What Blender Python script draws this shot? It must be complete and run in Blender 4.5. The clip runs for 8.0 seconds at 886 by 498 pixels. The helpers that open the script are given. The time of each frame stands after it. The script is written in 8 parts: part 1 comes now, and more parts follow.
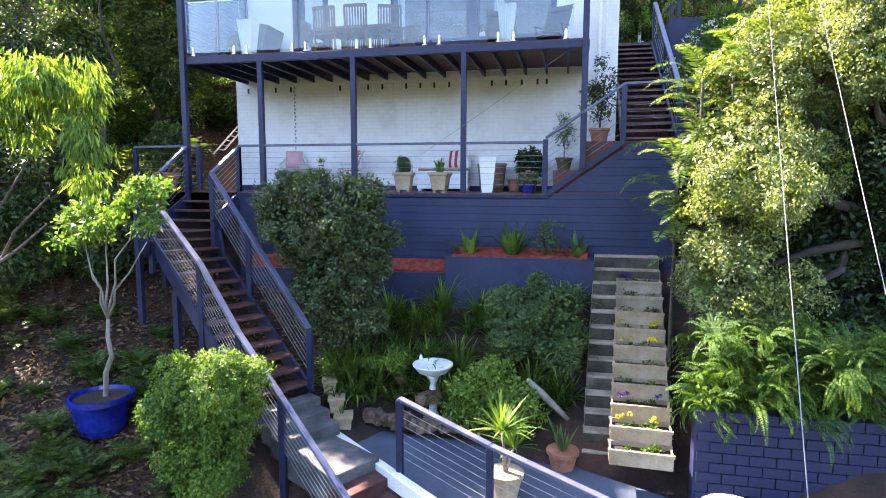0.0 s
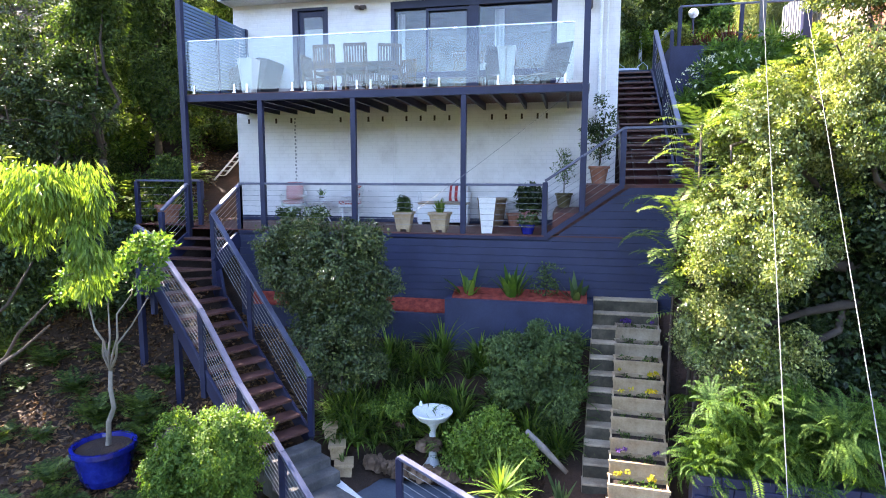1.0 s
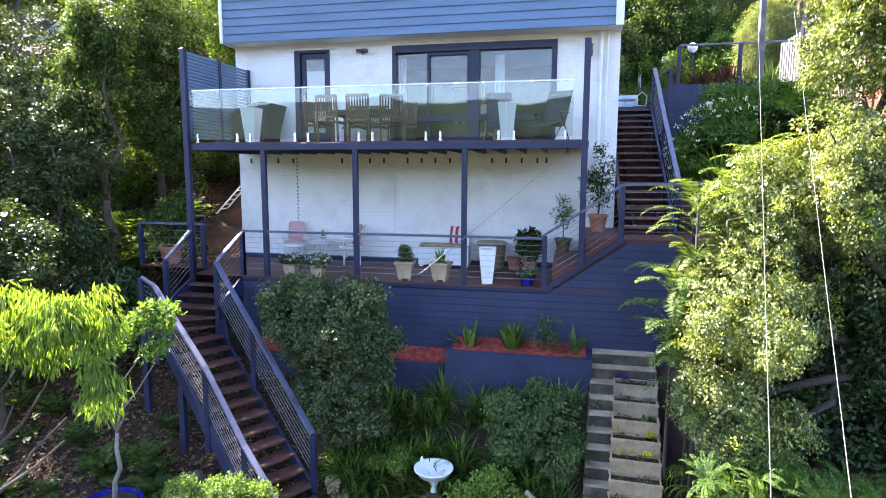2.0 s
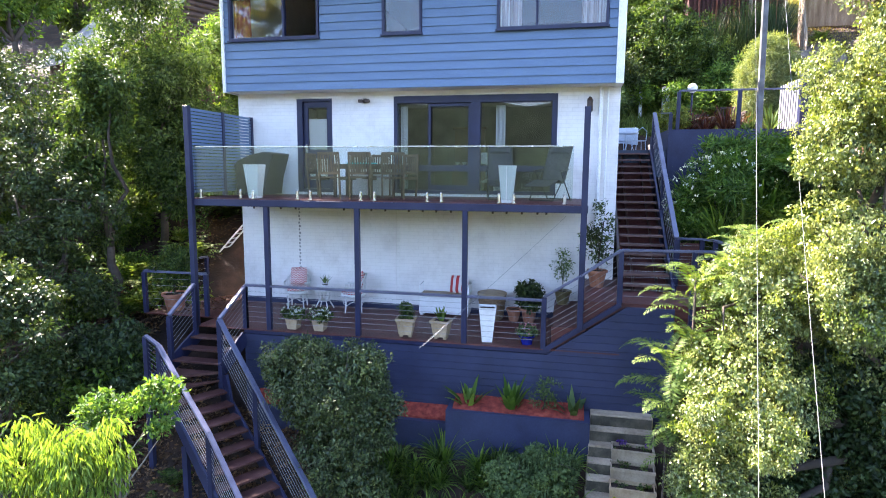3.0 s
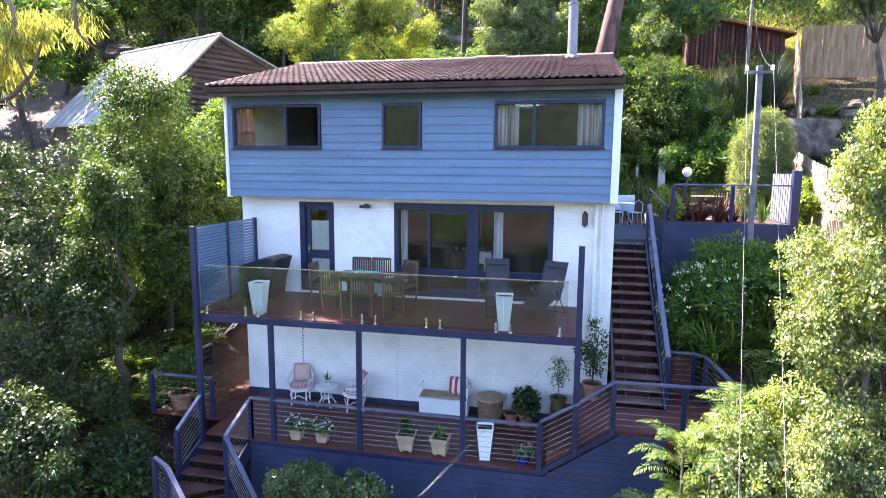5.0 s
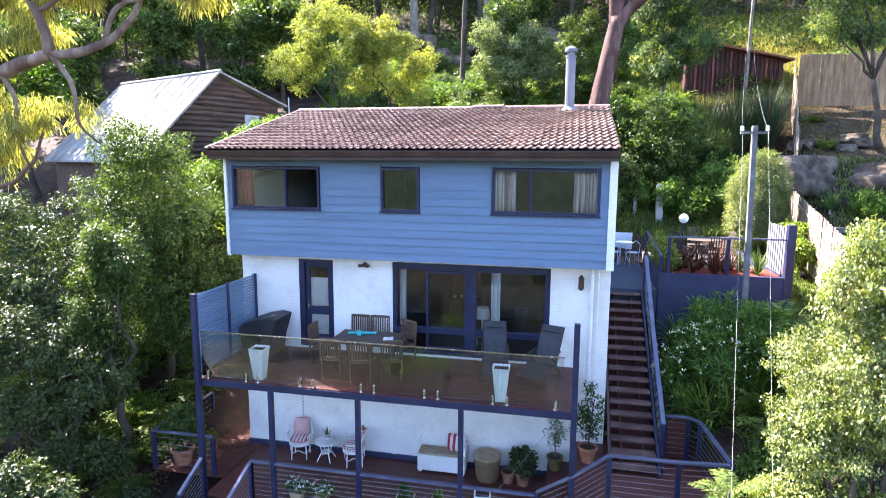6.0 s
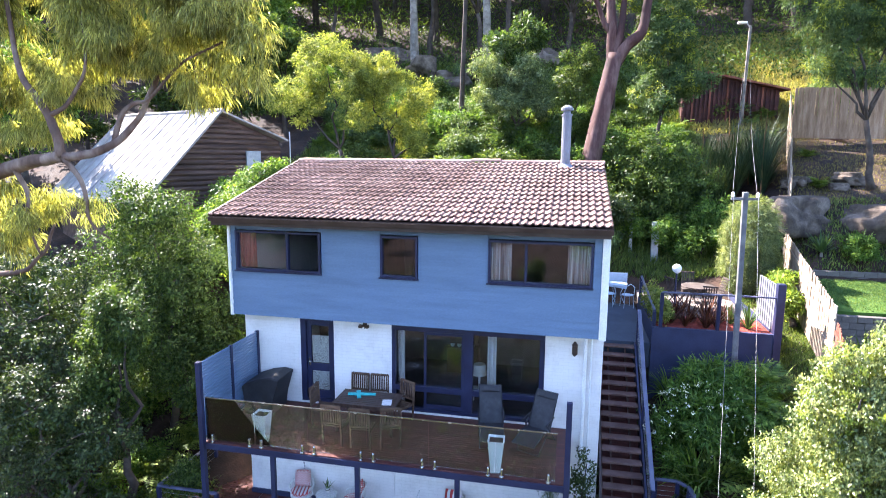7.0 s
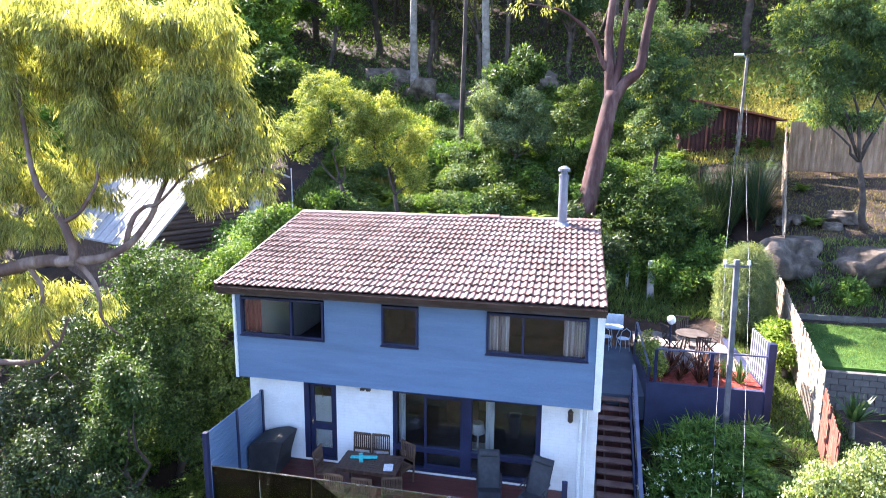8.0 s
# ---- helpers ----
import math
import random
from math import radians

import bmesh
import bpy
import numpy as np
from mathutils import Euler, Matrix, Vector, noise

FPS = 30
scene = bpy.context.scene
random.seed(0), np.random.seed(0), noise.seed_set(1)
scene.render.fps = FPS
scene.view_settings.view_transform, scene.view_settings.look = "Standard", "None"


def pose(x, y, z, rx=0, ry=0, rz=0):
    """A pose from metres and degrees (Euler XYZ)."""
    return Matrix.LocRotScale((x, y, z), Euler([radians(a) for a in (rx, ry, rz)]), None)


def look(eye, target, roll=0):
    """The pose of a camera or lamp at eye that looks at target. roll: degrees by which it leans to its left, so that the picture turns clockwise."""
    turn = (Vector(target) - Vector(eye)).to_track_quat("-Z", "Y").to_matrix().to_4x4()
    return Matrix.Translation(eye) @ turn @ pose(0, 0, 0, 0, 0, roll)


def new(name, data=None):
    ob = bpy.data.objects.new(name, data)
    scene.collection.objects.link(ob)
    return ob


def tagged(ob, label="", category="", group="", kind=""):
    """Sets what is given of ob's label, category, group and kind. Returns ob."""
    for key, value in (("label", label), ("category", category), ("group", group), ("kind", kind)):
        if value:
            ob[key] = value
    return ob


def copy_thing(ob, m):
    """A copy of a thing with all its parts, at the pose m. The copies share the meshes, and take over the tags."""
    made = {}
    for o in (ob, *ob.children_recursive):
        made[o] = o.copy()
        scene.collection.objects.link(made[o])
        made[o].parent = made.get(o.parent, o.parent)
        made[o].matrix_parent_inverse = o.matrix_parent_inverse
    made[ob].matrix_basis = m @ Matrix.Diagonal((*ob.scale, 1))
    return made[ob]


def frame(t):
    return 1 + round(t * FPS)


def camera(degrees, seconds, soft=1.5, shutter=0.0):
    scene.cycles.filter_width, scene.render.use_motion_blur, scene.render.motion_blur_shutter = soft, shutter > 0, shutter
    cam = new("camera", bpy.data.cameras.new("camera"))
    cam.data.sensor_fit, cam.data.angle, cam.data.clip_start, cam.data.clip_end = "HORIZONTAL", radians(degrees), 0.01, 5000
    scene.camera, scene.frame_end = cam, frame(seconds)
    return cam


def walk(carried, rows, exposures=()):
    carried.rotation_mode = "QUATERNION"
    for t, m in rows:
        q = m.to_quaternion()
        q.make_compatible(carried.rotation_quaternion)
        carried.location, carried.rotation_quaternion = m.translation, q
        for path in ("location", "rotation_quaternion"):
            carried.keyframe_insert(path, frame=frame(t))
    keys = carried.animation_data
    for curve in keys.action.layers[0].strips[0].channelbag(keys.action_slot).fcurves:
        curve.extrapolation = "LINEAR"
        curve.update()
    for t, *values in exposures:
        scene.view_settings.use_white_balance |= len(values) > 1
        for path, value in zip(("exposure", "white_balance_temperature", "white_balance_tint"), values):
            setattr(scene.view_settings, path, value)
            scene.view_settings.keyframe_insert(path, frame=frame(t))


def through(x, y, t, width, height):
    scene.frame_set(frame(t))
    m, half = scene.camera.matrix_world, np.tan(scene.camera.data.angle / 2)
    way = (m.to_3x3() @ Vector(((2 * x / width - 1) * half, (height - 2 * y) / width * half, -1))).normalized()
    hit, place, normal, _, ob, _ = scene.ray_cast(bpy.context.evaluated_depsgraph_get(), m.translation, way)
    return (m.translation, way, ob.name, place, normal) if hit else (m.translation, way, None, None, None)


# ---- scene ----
cam = camera(73.7, 8.0, soft=0.8, shutter=0.4)
PATH = [
    (0, (3.049, -13.053, 0.202), (2.636, -11.109, -0.023), 0.1),
    (0.5, (3.062, -13.024, 0.606), (2.647, -11.081, 0.375), 0.1),
    (1, (3.057, -12.998, 1.071), (2.641, -11.057, 0.829), 0.1),
    (2.5, (3.024, -13.028, 2.711), (2.61, -11.088, 2.454), 0.3),
    (3, (3.021, -12.996, 3.33), (2.605, -11.057, 3.068), 0.4),
    (3.5, (3.017, -12.992, 3.916), (2.598, -11.054, 3.654), 0.3),
    (4, (3.035, -12.999, 4.589), (2.614, -11.063, 4.317), 0.4),
    (4.5, (3.033, -13.034, 5.239), (2.616, -11.097, 4.963), 0.4),
    (6, (3.065, -12.926, 7.455), (2.648, -10.992, 7.16), 0.3),
    (6.5, (3.093, -12.953, 8.293), (2.678, -11.02, 7.988), 0.4),
    (7, (3.121, -13.033, 9.158), (2.706, -11.102, 8.844), 0.5),
    (7.5, (3.135, -13.076, 10.068), (2.721, -11.146, 9.744), 0.4),
    (8, (3.126, -13.122, 11.013), (2.713, -11.194, 10.678), 0.5),
]
walk(cam, [(t, look(eye, target, roll)) for t, eye, target, roll in PATH], [(0, 3.33, 6420, 23), (3, 3.26, 6200, 23), (6, 3.16, 6000, 23), (8, 3.00, 5760, 23)])

# ---- daylight: sun behind and to one side of the house, clear sky ----
SUN = Vector((-0.64, 0.34, 0.68)).normalized()
world = bpy.data.worlds.new("daylight")
scene.world = world
world.use_nodes = True
wn = world.node_tree.nodes
sky = wn.new("ShaderNodeTexSky")
sky.sky_type = "NISHITA"
sky.sun_disc = False
sky.sun_elevation = math.asin(SUN.z)
sky.sun_rotation = math.atan2(SUN.x, SUN.y)
sky.altitude, sky.air_density, sky.dust_density = 40, 1.0, 0.6
world.node_tree.links.new(sky.outputs[0], wn["Background"].inputs[0])
wn["Background"].inputs[1].default_value = 0.105
lamp = bpy.data.lights.new("sun", "SUN")
lamp.energy, lamp.angle, lamp.color = 5.0, radians(0.5), (1.0, 0.90, 0.74)
new("sun", lamp).matrix_world = Matrix.Translation((0, 0, 40)) @ SUN.to_track_quat("Z", "Y").to_matrix().to_4x4()


# ---- materials ----
def material(name, build):
    m = bpy.data.materials.new(name)
    m.use_nodes = True
    nt = m.node_tree
    build(nt, nt.nodes["Principled BSDF"])
    return m


def node(nt, kind, **inputs):
    n = nt.nodes.new(kind)
    for key, value in inputs.items():
        n.inputs[key.replace("_", " ")].default_value = value
    return n


def ramp(nt, source, stops):
    n = nt.nodes.new("ShaderNodeValToRGB")
    e = n.color_ramp.elements
    while len(e) < len(stops):
        e.new(0.5)
    for k, (at, c) in zip(e, stops):
        k.position, k.color = at, (*c, 1)
    nt.links.new(source, n.inputs[0])
    return n.outputs[0]


def mixed(nt, fac, a, b, mode="MIX"):
    n = nt.nodes.new("ShaderNodeMix")
    n.data_type, n.blend_type = "RGBA", mode
    for sock, v in ((n.inputs[0], fac), (n.inputs[6], a), (n.inputs[7], b)):
        if isinstance(v, (int, float)):
            sock.default_value = v
        elif isinstance(v, tuple):
            sock.default_value = (*v, 1)
        else:
            nt.links.new(v, sock)
    return n.outputs[2]


def noise_out(nt, scale, detail=4, rough=0.6, stretch=None):
    tc = nt.nodes.new("ShaderNodeTexCoord")
    out = tc.outputs["Object"]
    if stretch:
        mp = nt.nodes.new("ShaderNodeMapping")
        mp.inputs["Scale"].default_value = stretch
        nt.links.new(out, mp.inputs["Vector"])
        out = mp.outputs[0]
    n = node(nt, "ShaderNodeTexNoise", Scale=scale, Detail=detail, Roughness=rough)
    nt.links.new(out, n.inputs["Vector"])
    return n.outputs[0]


def bump(nt, b, height, strength=0.3, distance=0.01):
    n = node(nt, "ShaderNodeBump", Strength=strength, Distance=distance)
    nt.links.new(height, n.inputs["Height"])
    nt.links.new(n.outputs[0], b.inputs["Normal"])


def surface(name, dark, mid, light, rough=0.7, scale=3.0, fine=40.0, bumps=0.25, metal=0.0, stretch=None, spec=0.4, jitter=0.0, depth=0.006):
    """A colour that varies at two scales, with fine relief; jitter varies it from piece to piece."""
    def build(nt, b):
        big, small = noise_out(nt, scale, 5, 0.6, stretch), noise_out(nt, fine, 3, 0.6, stretch)
        c = ramp(nt, big, [(0.32, dark), (0.5, mid), (0.7, light)])
        g = ramp(nt, small, [(0.3, (0.72, 0.72, 0.72)), (0.65, (1.1, 1.1, 1.1))])
        c = mixed(nt, 0.6, c, g, "MULTIPLY")
        if jitter:
            oi = nt.nodes.new("ShaderNodeObjectInfo")
            c = mixed(nt, 1.0, c, ramp(nt, oi.outputs["Random"], [(0, (1 - jitter,) * 3), (1, (1 + jitter * 0.6,) * 3)]), "MULTIPLY")
            geo = nt.nodes.new("ShaderNodeNewGeometry")
            c = mixed(nt, 1.0, c, ramp(nt, geo.outputs["Random Per Island"], [(0, (1 - jitter,) * 3), (1, (1 + jitter * 0.6,) * 3)]), "MULTIPLY")
        nt.links.new(c, b.inputs["Base Color"])
        r = nt.nodes.new("ShaderNodeMapRange")
        r.inputs["To Min"].default_value, r.inputs["To Max"].default_value = max(0.03, rough - 0.12), min(1, rough + 0.12)
        nt.links.new(big, r.inputs["Value"])
        nt.links.new(r.outputs[0], b.inputs["Roughness"])
        b.inputs["Metallic"].default_value = metal
        b.inputs["Specular IOR Level"].default_value = spec
        if bumps:
            bump(nt, b, small, bumps, depth)
    return material(name, build)


def leaf(name, dark, mid, light, through=0.35, gloss=0.5, shine=0.22):
    """Leaves: colour from leaf to leaf and tree to tree, some light shining through."""
    def build(nt, b):
        geo = nt.nodes.new("ShaderNodeNewGeometry")
        oi = nt.nodes.new("ShaderNodeObjectInfo")
        c = ramp(nt, geo.outputs["Random Per Island"], [(0.0, dark), (0.5, mid), (1.0, light)])
        patch = ramp(nt, noise_out(nt, 0.9, 3), [(0.35, (0.75, 0.8, 0.75)), (0.65, (1.2, 1.15, 1.0))])
        c = mixed(nt, 0.8, c, patch, "MULTIPLY")
        sprig = ramp(nt, noise_out(nt, 4.5, 2), [(0.34, (0.66, 0.72, 0.74)), (0.52, (0.95, 0.97, 0.95)), (0.68, (1.5, 1.38, 1.0))])
        c = mixed(nt, 0.8, c, sprig, "MULTIPLY")
        c = mixed(nt, 1.0, c, ramp(nt, oi.outputs["Random"], [(0, (0.82, 0.88, 0.9)), (1, (1.15, 1.08, 0.95))]), "MULTIPLY")
        nt.links.new(c, b.inputs["Base Color"])
        b.inputs["Roughness"].default_value = gloss
        b.inputs["Specular IOR Level"].default_value = shine
        tr = nt.nodes.new("ShaderNodeBsdfTranslucent")
        warm = mixed(nt, 1.0, c, (1.45, 1.45, 0.55), "MULTIPLY")
        nt.links.new(warm, tr.inputs[0])
        mx = nt.nodes.new("ShaderNodeMixShader")
        mx.inputs[0].default_value = through
        nt.links.new(b.outputs[0], mx.inputs[1])
        nt.links.new(tr.outputs[0], mx.inputs[2])
        nt.links.new(mx.outputs[0], nt.nodes["Material Output"].inputs[0])
    return material(name, build)


def pane(name, tint=(0.9, 0.95, 0.95), clear=0.9, rough=0.0, ior=1.75):
    """Sheet glass: mirror-like at a slant, else clear with a light tint."""
    def build(nt, b):
        fr = node(nt, "ShaderNodeFresnel", IOR=ior)
        gl = nt.nodes.new("ShaderNodeBsdfGlossy")
        gl.inputs["Roughness"].default_value = rough
        tr = nt.nodes.new("ShaderNodeBsdfTransparent")
        tr.inputs[0].default_value = (*[t * clear for t in tint], 1)
        mx = nt.nodes.new("ShaderNodeMixShader")
        nt.links.new(fr.outputs[0], mx.inputs[0])
        nt.links.new(tr.outputs[0], mx.inputs[1])
        nt.links.new(gl.outputs[0], mx.inputs[2])
        nt.links.new(mx.outputs[0], nt.nodes["Material Output"].inputs[0])
    return material(name, build)


def painted_brick(name):
    def build(nt, b):
        tc = nt.nodes.new("ShaderNodeTexCoord")
        mp = nt.nodes.new("ShaderNodeMapping")
        mp.inputs["Rotation"].default_value = (radians(-90), 0, 0)
        nt.links.new(tc.outputs["Object"], mp.inputs[0])
        br = node(nt, "ShaderNodeTexBrick", Scale=1.0, Mortar_Size=0.006, Brick_Width=0.24, Row_Height=0.086, Mortar_Smooth=0.5)
        br.inputs["Color1"].default_value, br.inputs["Color2"].default_value, br.inputs["Mortar"].default_value = (1, 1, 1, 1), (0.9, 0.9, 0.9, 1), (0.3, 0.3, 0.3, 1)
        nt.links.new(mp.outputs[0], br.inputs["Vector"])
        grime = noise_out(nt, 1.3, 6, 0.7)
        c = ramp(nt, grime, [(0.3, (0.68, 0.65, 0.62)), (0.5, (0.80, 0.775, 0.75)), (0.7, (0.84, 0.82, 0.80))])
        c = mixed(nt, 0.14, c, br.outputs["Color"], "MULTIPLY")
        nt.links.new(c, b.inputs["Base Color"])
        b.inputs["Roughness"].default_value = 0.6
        bump(nt, b, br.outputs["Color"], 0.55, 0.012)
    return material(name, build)


NAVY = surface("navy_paint", (0.013, 0.015, 0.042), (0.018, 0.021, 0.056), (0.025, 0.029, 0.07), 0.42, 2, 60, 0.1, spec=0.35)
# navy for top rails, sunlight put into its lighter colour
NAVY_RAIL = surface("sunlit_navy_paint", (0.05, 0.055, 0.095), (0.075, 0.08, 0.13), (0.115, 0.12, 0.175), 0.33, 2.5, 60, 0.1, spec=0.65)
NAVY_WALL = surface("navy_render", (0.022, 0.027, 0.060), (0.029, 0.035, 0.077), (0.038, 0.045, 0.093), 0.6, 1.6, 50, 0.3, spec=0.35, jitter=0.08)
SIDING = surface("blue_siding_paint", (0.095, 0.15, 0.24), (0.112, 0.176, 0.278), (0.13, 0.20, 0.31), 0.5, 1.5, 45, 0.12, stretch=(0.4, 1, 3), jitter=0.05)
WHITE = surface("white_paint", (0.70, 0.70, 0.68), (0.79, 0.79, 0.77), (0.83, 0.83, 0.82), 0.45, 2, 40, 0.1)
BRICK_WHITE = painted_brick("white_painted_brick")
TIMBER_RED = surface("red_decking_oil", (0.06, 0.016, 0.013), (0.095, 0.027, 0.021), (0.14, 0.048, 0.036), 0.5, 2.5, 30, 0.35, stretch=(1, 8, 8), jitter=0.22)
TIMBER_STAIR = surface("worn_stair_timber", (0.045, 0.017, 0.015), (0.072, 0.03, 0.025), (0.12, 0.058, 0.048), 0.5, 3, 30, 0.3, jitter=0.25, spec=0.3)
TILE = surface("terracotta_tile", (0.15, 0.092, 0.076), (0.235, 0.155, 0.13), (0.30, 0.213, 0.185), 0.65, 0.9, 25, 0.4, jitter=0.24, spec=0.22)
FASCIA = surface("brown_gutter", (0.035, 0.02, 0.016), (0.05, 0.03, 0.024), (0.075, 0.048, 0.04), 0.45, 3, 40, 0.1)
WIRE_STEEL = surface("dull_steel_wire", (0.22, 0.21, 0.20), (0.32, 0.31, 0.30), (0.42, 0.41, 0.40), 0.5, 4, 60, 0.0, metal=0.5)
STEEL = surface("stainless_steel", (0.5, 0.5, 0.5), (0.6, 0.6, 0.6), (0.68, 0.68, 0.68), 0.25, 4, 60, 0.03, metal=1.0)
GALV = surface("galvanised_steel", (0.30, 0.32, 0.35), (0.38, 0.40, 0.44), (0.46, 0.48, 0.52), 0.45, 5, 60, 0.08, metal=0.6)
CONCRETE = surface("weathered_concrete", (0.19, 0.14, 0.088), (0.33, 0.26, 0.175), (0.46, 0.375, 0.265), 0.9, 2.2, 28, 0.5, jitter=0.15)
# darker concrete for riser fronts: their shade is put into the colour
CONCRETE_RISER = surface("riser_shade_concrete", (0.035, 0.032, 0.022), (0.075, 0.066, 0.045), (0.14, 0.12, 0.085), 0.95, 3.0, 30, 0.6, jitter=0.2)
SLATE_BLUE = surface("blue_grey_paving_paint", (0.038, 0.052, 0.078), (0.055, 0.073, 0.105), (0.078, 0.10, 0.135), 0.75, 1.4, 40, 0.3)
SOIL = surface("leaf_litter_soil", (0.012, 0.007, 0.005), (0.032, 0.018, 0.011), (0.075, 0.04, 0.024), 0.95, 1.2, 22, 0.9, depth=0.03)
MULCH = surface("red_bark_mulch", (0.13, 0.016, 0.010), (0.26, 0.040, 0.024), (0.38, 0.085, 0.05), 0.9, 9, 60, 0.9, depth=0.02)
GRASS_GROUND = surface("lawn", (0.025, 0.055, 0.010), (0.042, 0.09, 0.016), (0.065, 0.125, 0.026), 0.95, 1.1, 60, 0.8, depth=0.02, spec=0.1)
ROCK = surface("sandstone", (0.035, 0.025, 0.017), (0.10, 0.076, 0.054), (0.22, 0.18, 0.138), 0.9, 1.6, 12, 0.9, depth=0.03, jitter=0.15)
ROCK_BROWN = surface("brown_sandstone", (0.06, 0.035, 0.02), (0.15, 0.095, 0.06), (0.27, 0.19, 0.13), 0.9, 3, 20, 0.8, depth=0.02, jitter=0.2)
BARK = surface("gum_bark", (0.07, 0.038, 0.026), (0.14, 0.085, 0.06), (0.30, 0.225, 0.175), 0.85, 2.4, 16, 0.6, stretch=(1, 1, 0.5))
BARK_RED = surface("reddish_bark", (0.028, 0.011, 0.009), (0.07, 0.028, 0.022), (0.20, 0.125, 0.105), 0.85, 1.4, 16, 0.6, stretch=(1, 1, 0.25))
BARK_DARK = surface("dark_bark", (0.03, 0.022, 0.016), (0.06, 0.045, 0.034), (0.11, 0.088, 0.07), 0.9, 2, 18, 0.6)
BARK_PALE = surface("pale_grey_bark", (0.11, 0.095, 0.075), (0.20, 0.175, 0.145), (0.31, 0.28, 0.24), 0.8, 3, 25, 0.4)
# dark room surfaces: indoor shade put into the colour
DARK_ROOM = surface("dim_room_colour", (0.06, 0.055, 0.05), (0.10, 0.092, 0.085), (0.14, 0.128, 0.118), 0.8, 2, 30, 0.05)
GLASS = pane("window_glass", (0.93, 0.95, 0.95), 0.97, ior=1.6)
GLASS_RAIL = pane("balustrade_glass", (0.90, 0.95, 0.94), 0.96, ior=1.6)

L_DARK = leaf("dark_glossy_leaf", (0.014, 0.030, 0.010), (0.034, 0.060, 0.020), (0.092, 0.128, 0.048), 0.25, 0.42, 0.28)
L_MID = leaf("mid_green_leaf", (0.024, 0.050, 0.012), (0.063, 0.105, 0.025), (0.15, 0.205, 0.058), 0.34)
L_BRIGHT = leaf("bright_green_leaf", (0.045, 0.095, 0.018), (0.10, 0.185, 0.034), (0.20, 0.29, 0.07), 0.4)
L_YELLOW = leaf("yellow_green_leaf", (0.09, 0.125, 0.03), (0.22, 0.26, 0.06), (0.40, 0.42, 0.14), 0.42)
L_GUM = leaf("gum_leaf", (0.135, 0.145, 0.058), (0.32, 0.325, 0.14), (0.60, 0.585, 0.31), 0.6, 0.45)
L_LIME = leaf("lime_green_leaf", (0.08, 0.14, 0.022), (0.17, 0.26, 0.045), (0.30, 0.40, 0.10), 0.42)
L_GREY = leaf("grey_green_leaf", (0.045, 0.08, 0.03), (0.09, 0.142, 0.056), (0.17, 0.235, 0.11), 0.33)
L_LILLY = leaf("pittosporum_leaf", (0.04, 0.070, 0.020), (0.14, 0.185, 0.06), (0.38, 0.42, 0.22), 0.3, 0.3, 0.5)
L_FERN = leaf("fern_frond", (0.07, 0.125, 0.03), (0.14, 0.21, 0.055), (0.26, 0.33, 0.11), 0.42)
L_FROND = leaf("fishbone_fern_frond", (0.035, 0.078, 0.015), (0.075, 0.145, 0.03), (0.145, 0.235, 0.058), 0.4, 0.62)
L_REED = leaf("blue_green_reed", (0.018, 0.036, 0.020), (0.04, 0.068, 0.038), (0.085, 0.12, 0.07), 0.25)
L_SHOOT = leaf("young_shoot_leaf", (0.12, 0.17, 0.025), (0.25, 0.31, 0.05), (0.42, 0.46, 0.11), 0.42)
L_GLOSS = leaf("silvery_gloss_leaf", (0.022, 0.042, 0.015), (0.052, 0.082, 0.029), (0.165, 0.20, 0.092), 0.28, 0.32, 0.42)
L_SAGE = leaf("sage_green_leaf", (0.08, 0.115, 0.055), (0.16, 0.205, 0.105), (0.28, 0.33, 0.19), 0.35)
L_RED = leaf("bronze_cordyline_leaf", (0.04, 0.012, 0.012), (0.09, 0.03, 0.025), (0.14, 0.06, 0.04), 0.3)
L_DRY = leaf("dry_fallen_leaf", (0.05, 0.025, 0.014), (0.13, 0.07, 0.04), (0.26, 0.16, 0.10), 0.1, 0.7)
L_PETAL = leaf("white_petal", (0.6, 0.6, 0.55), (0.7, 0.7, 0.66), (0.8, 0.8, 0.78), 0.2, 0.6)


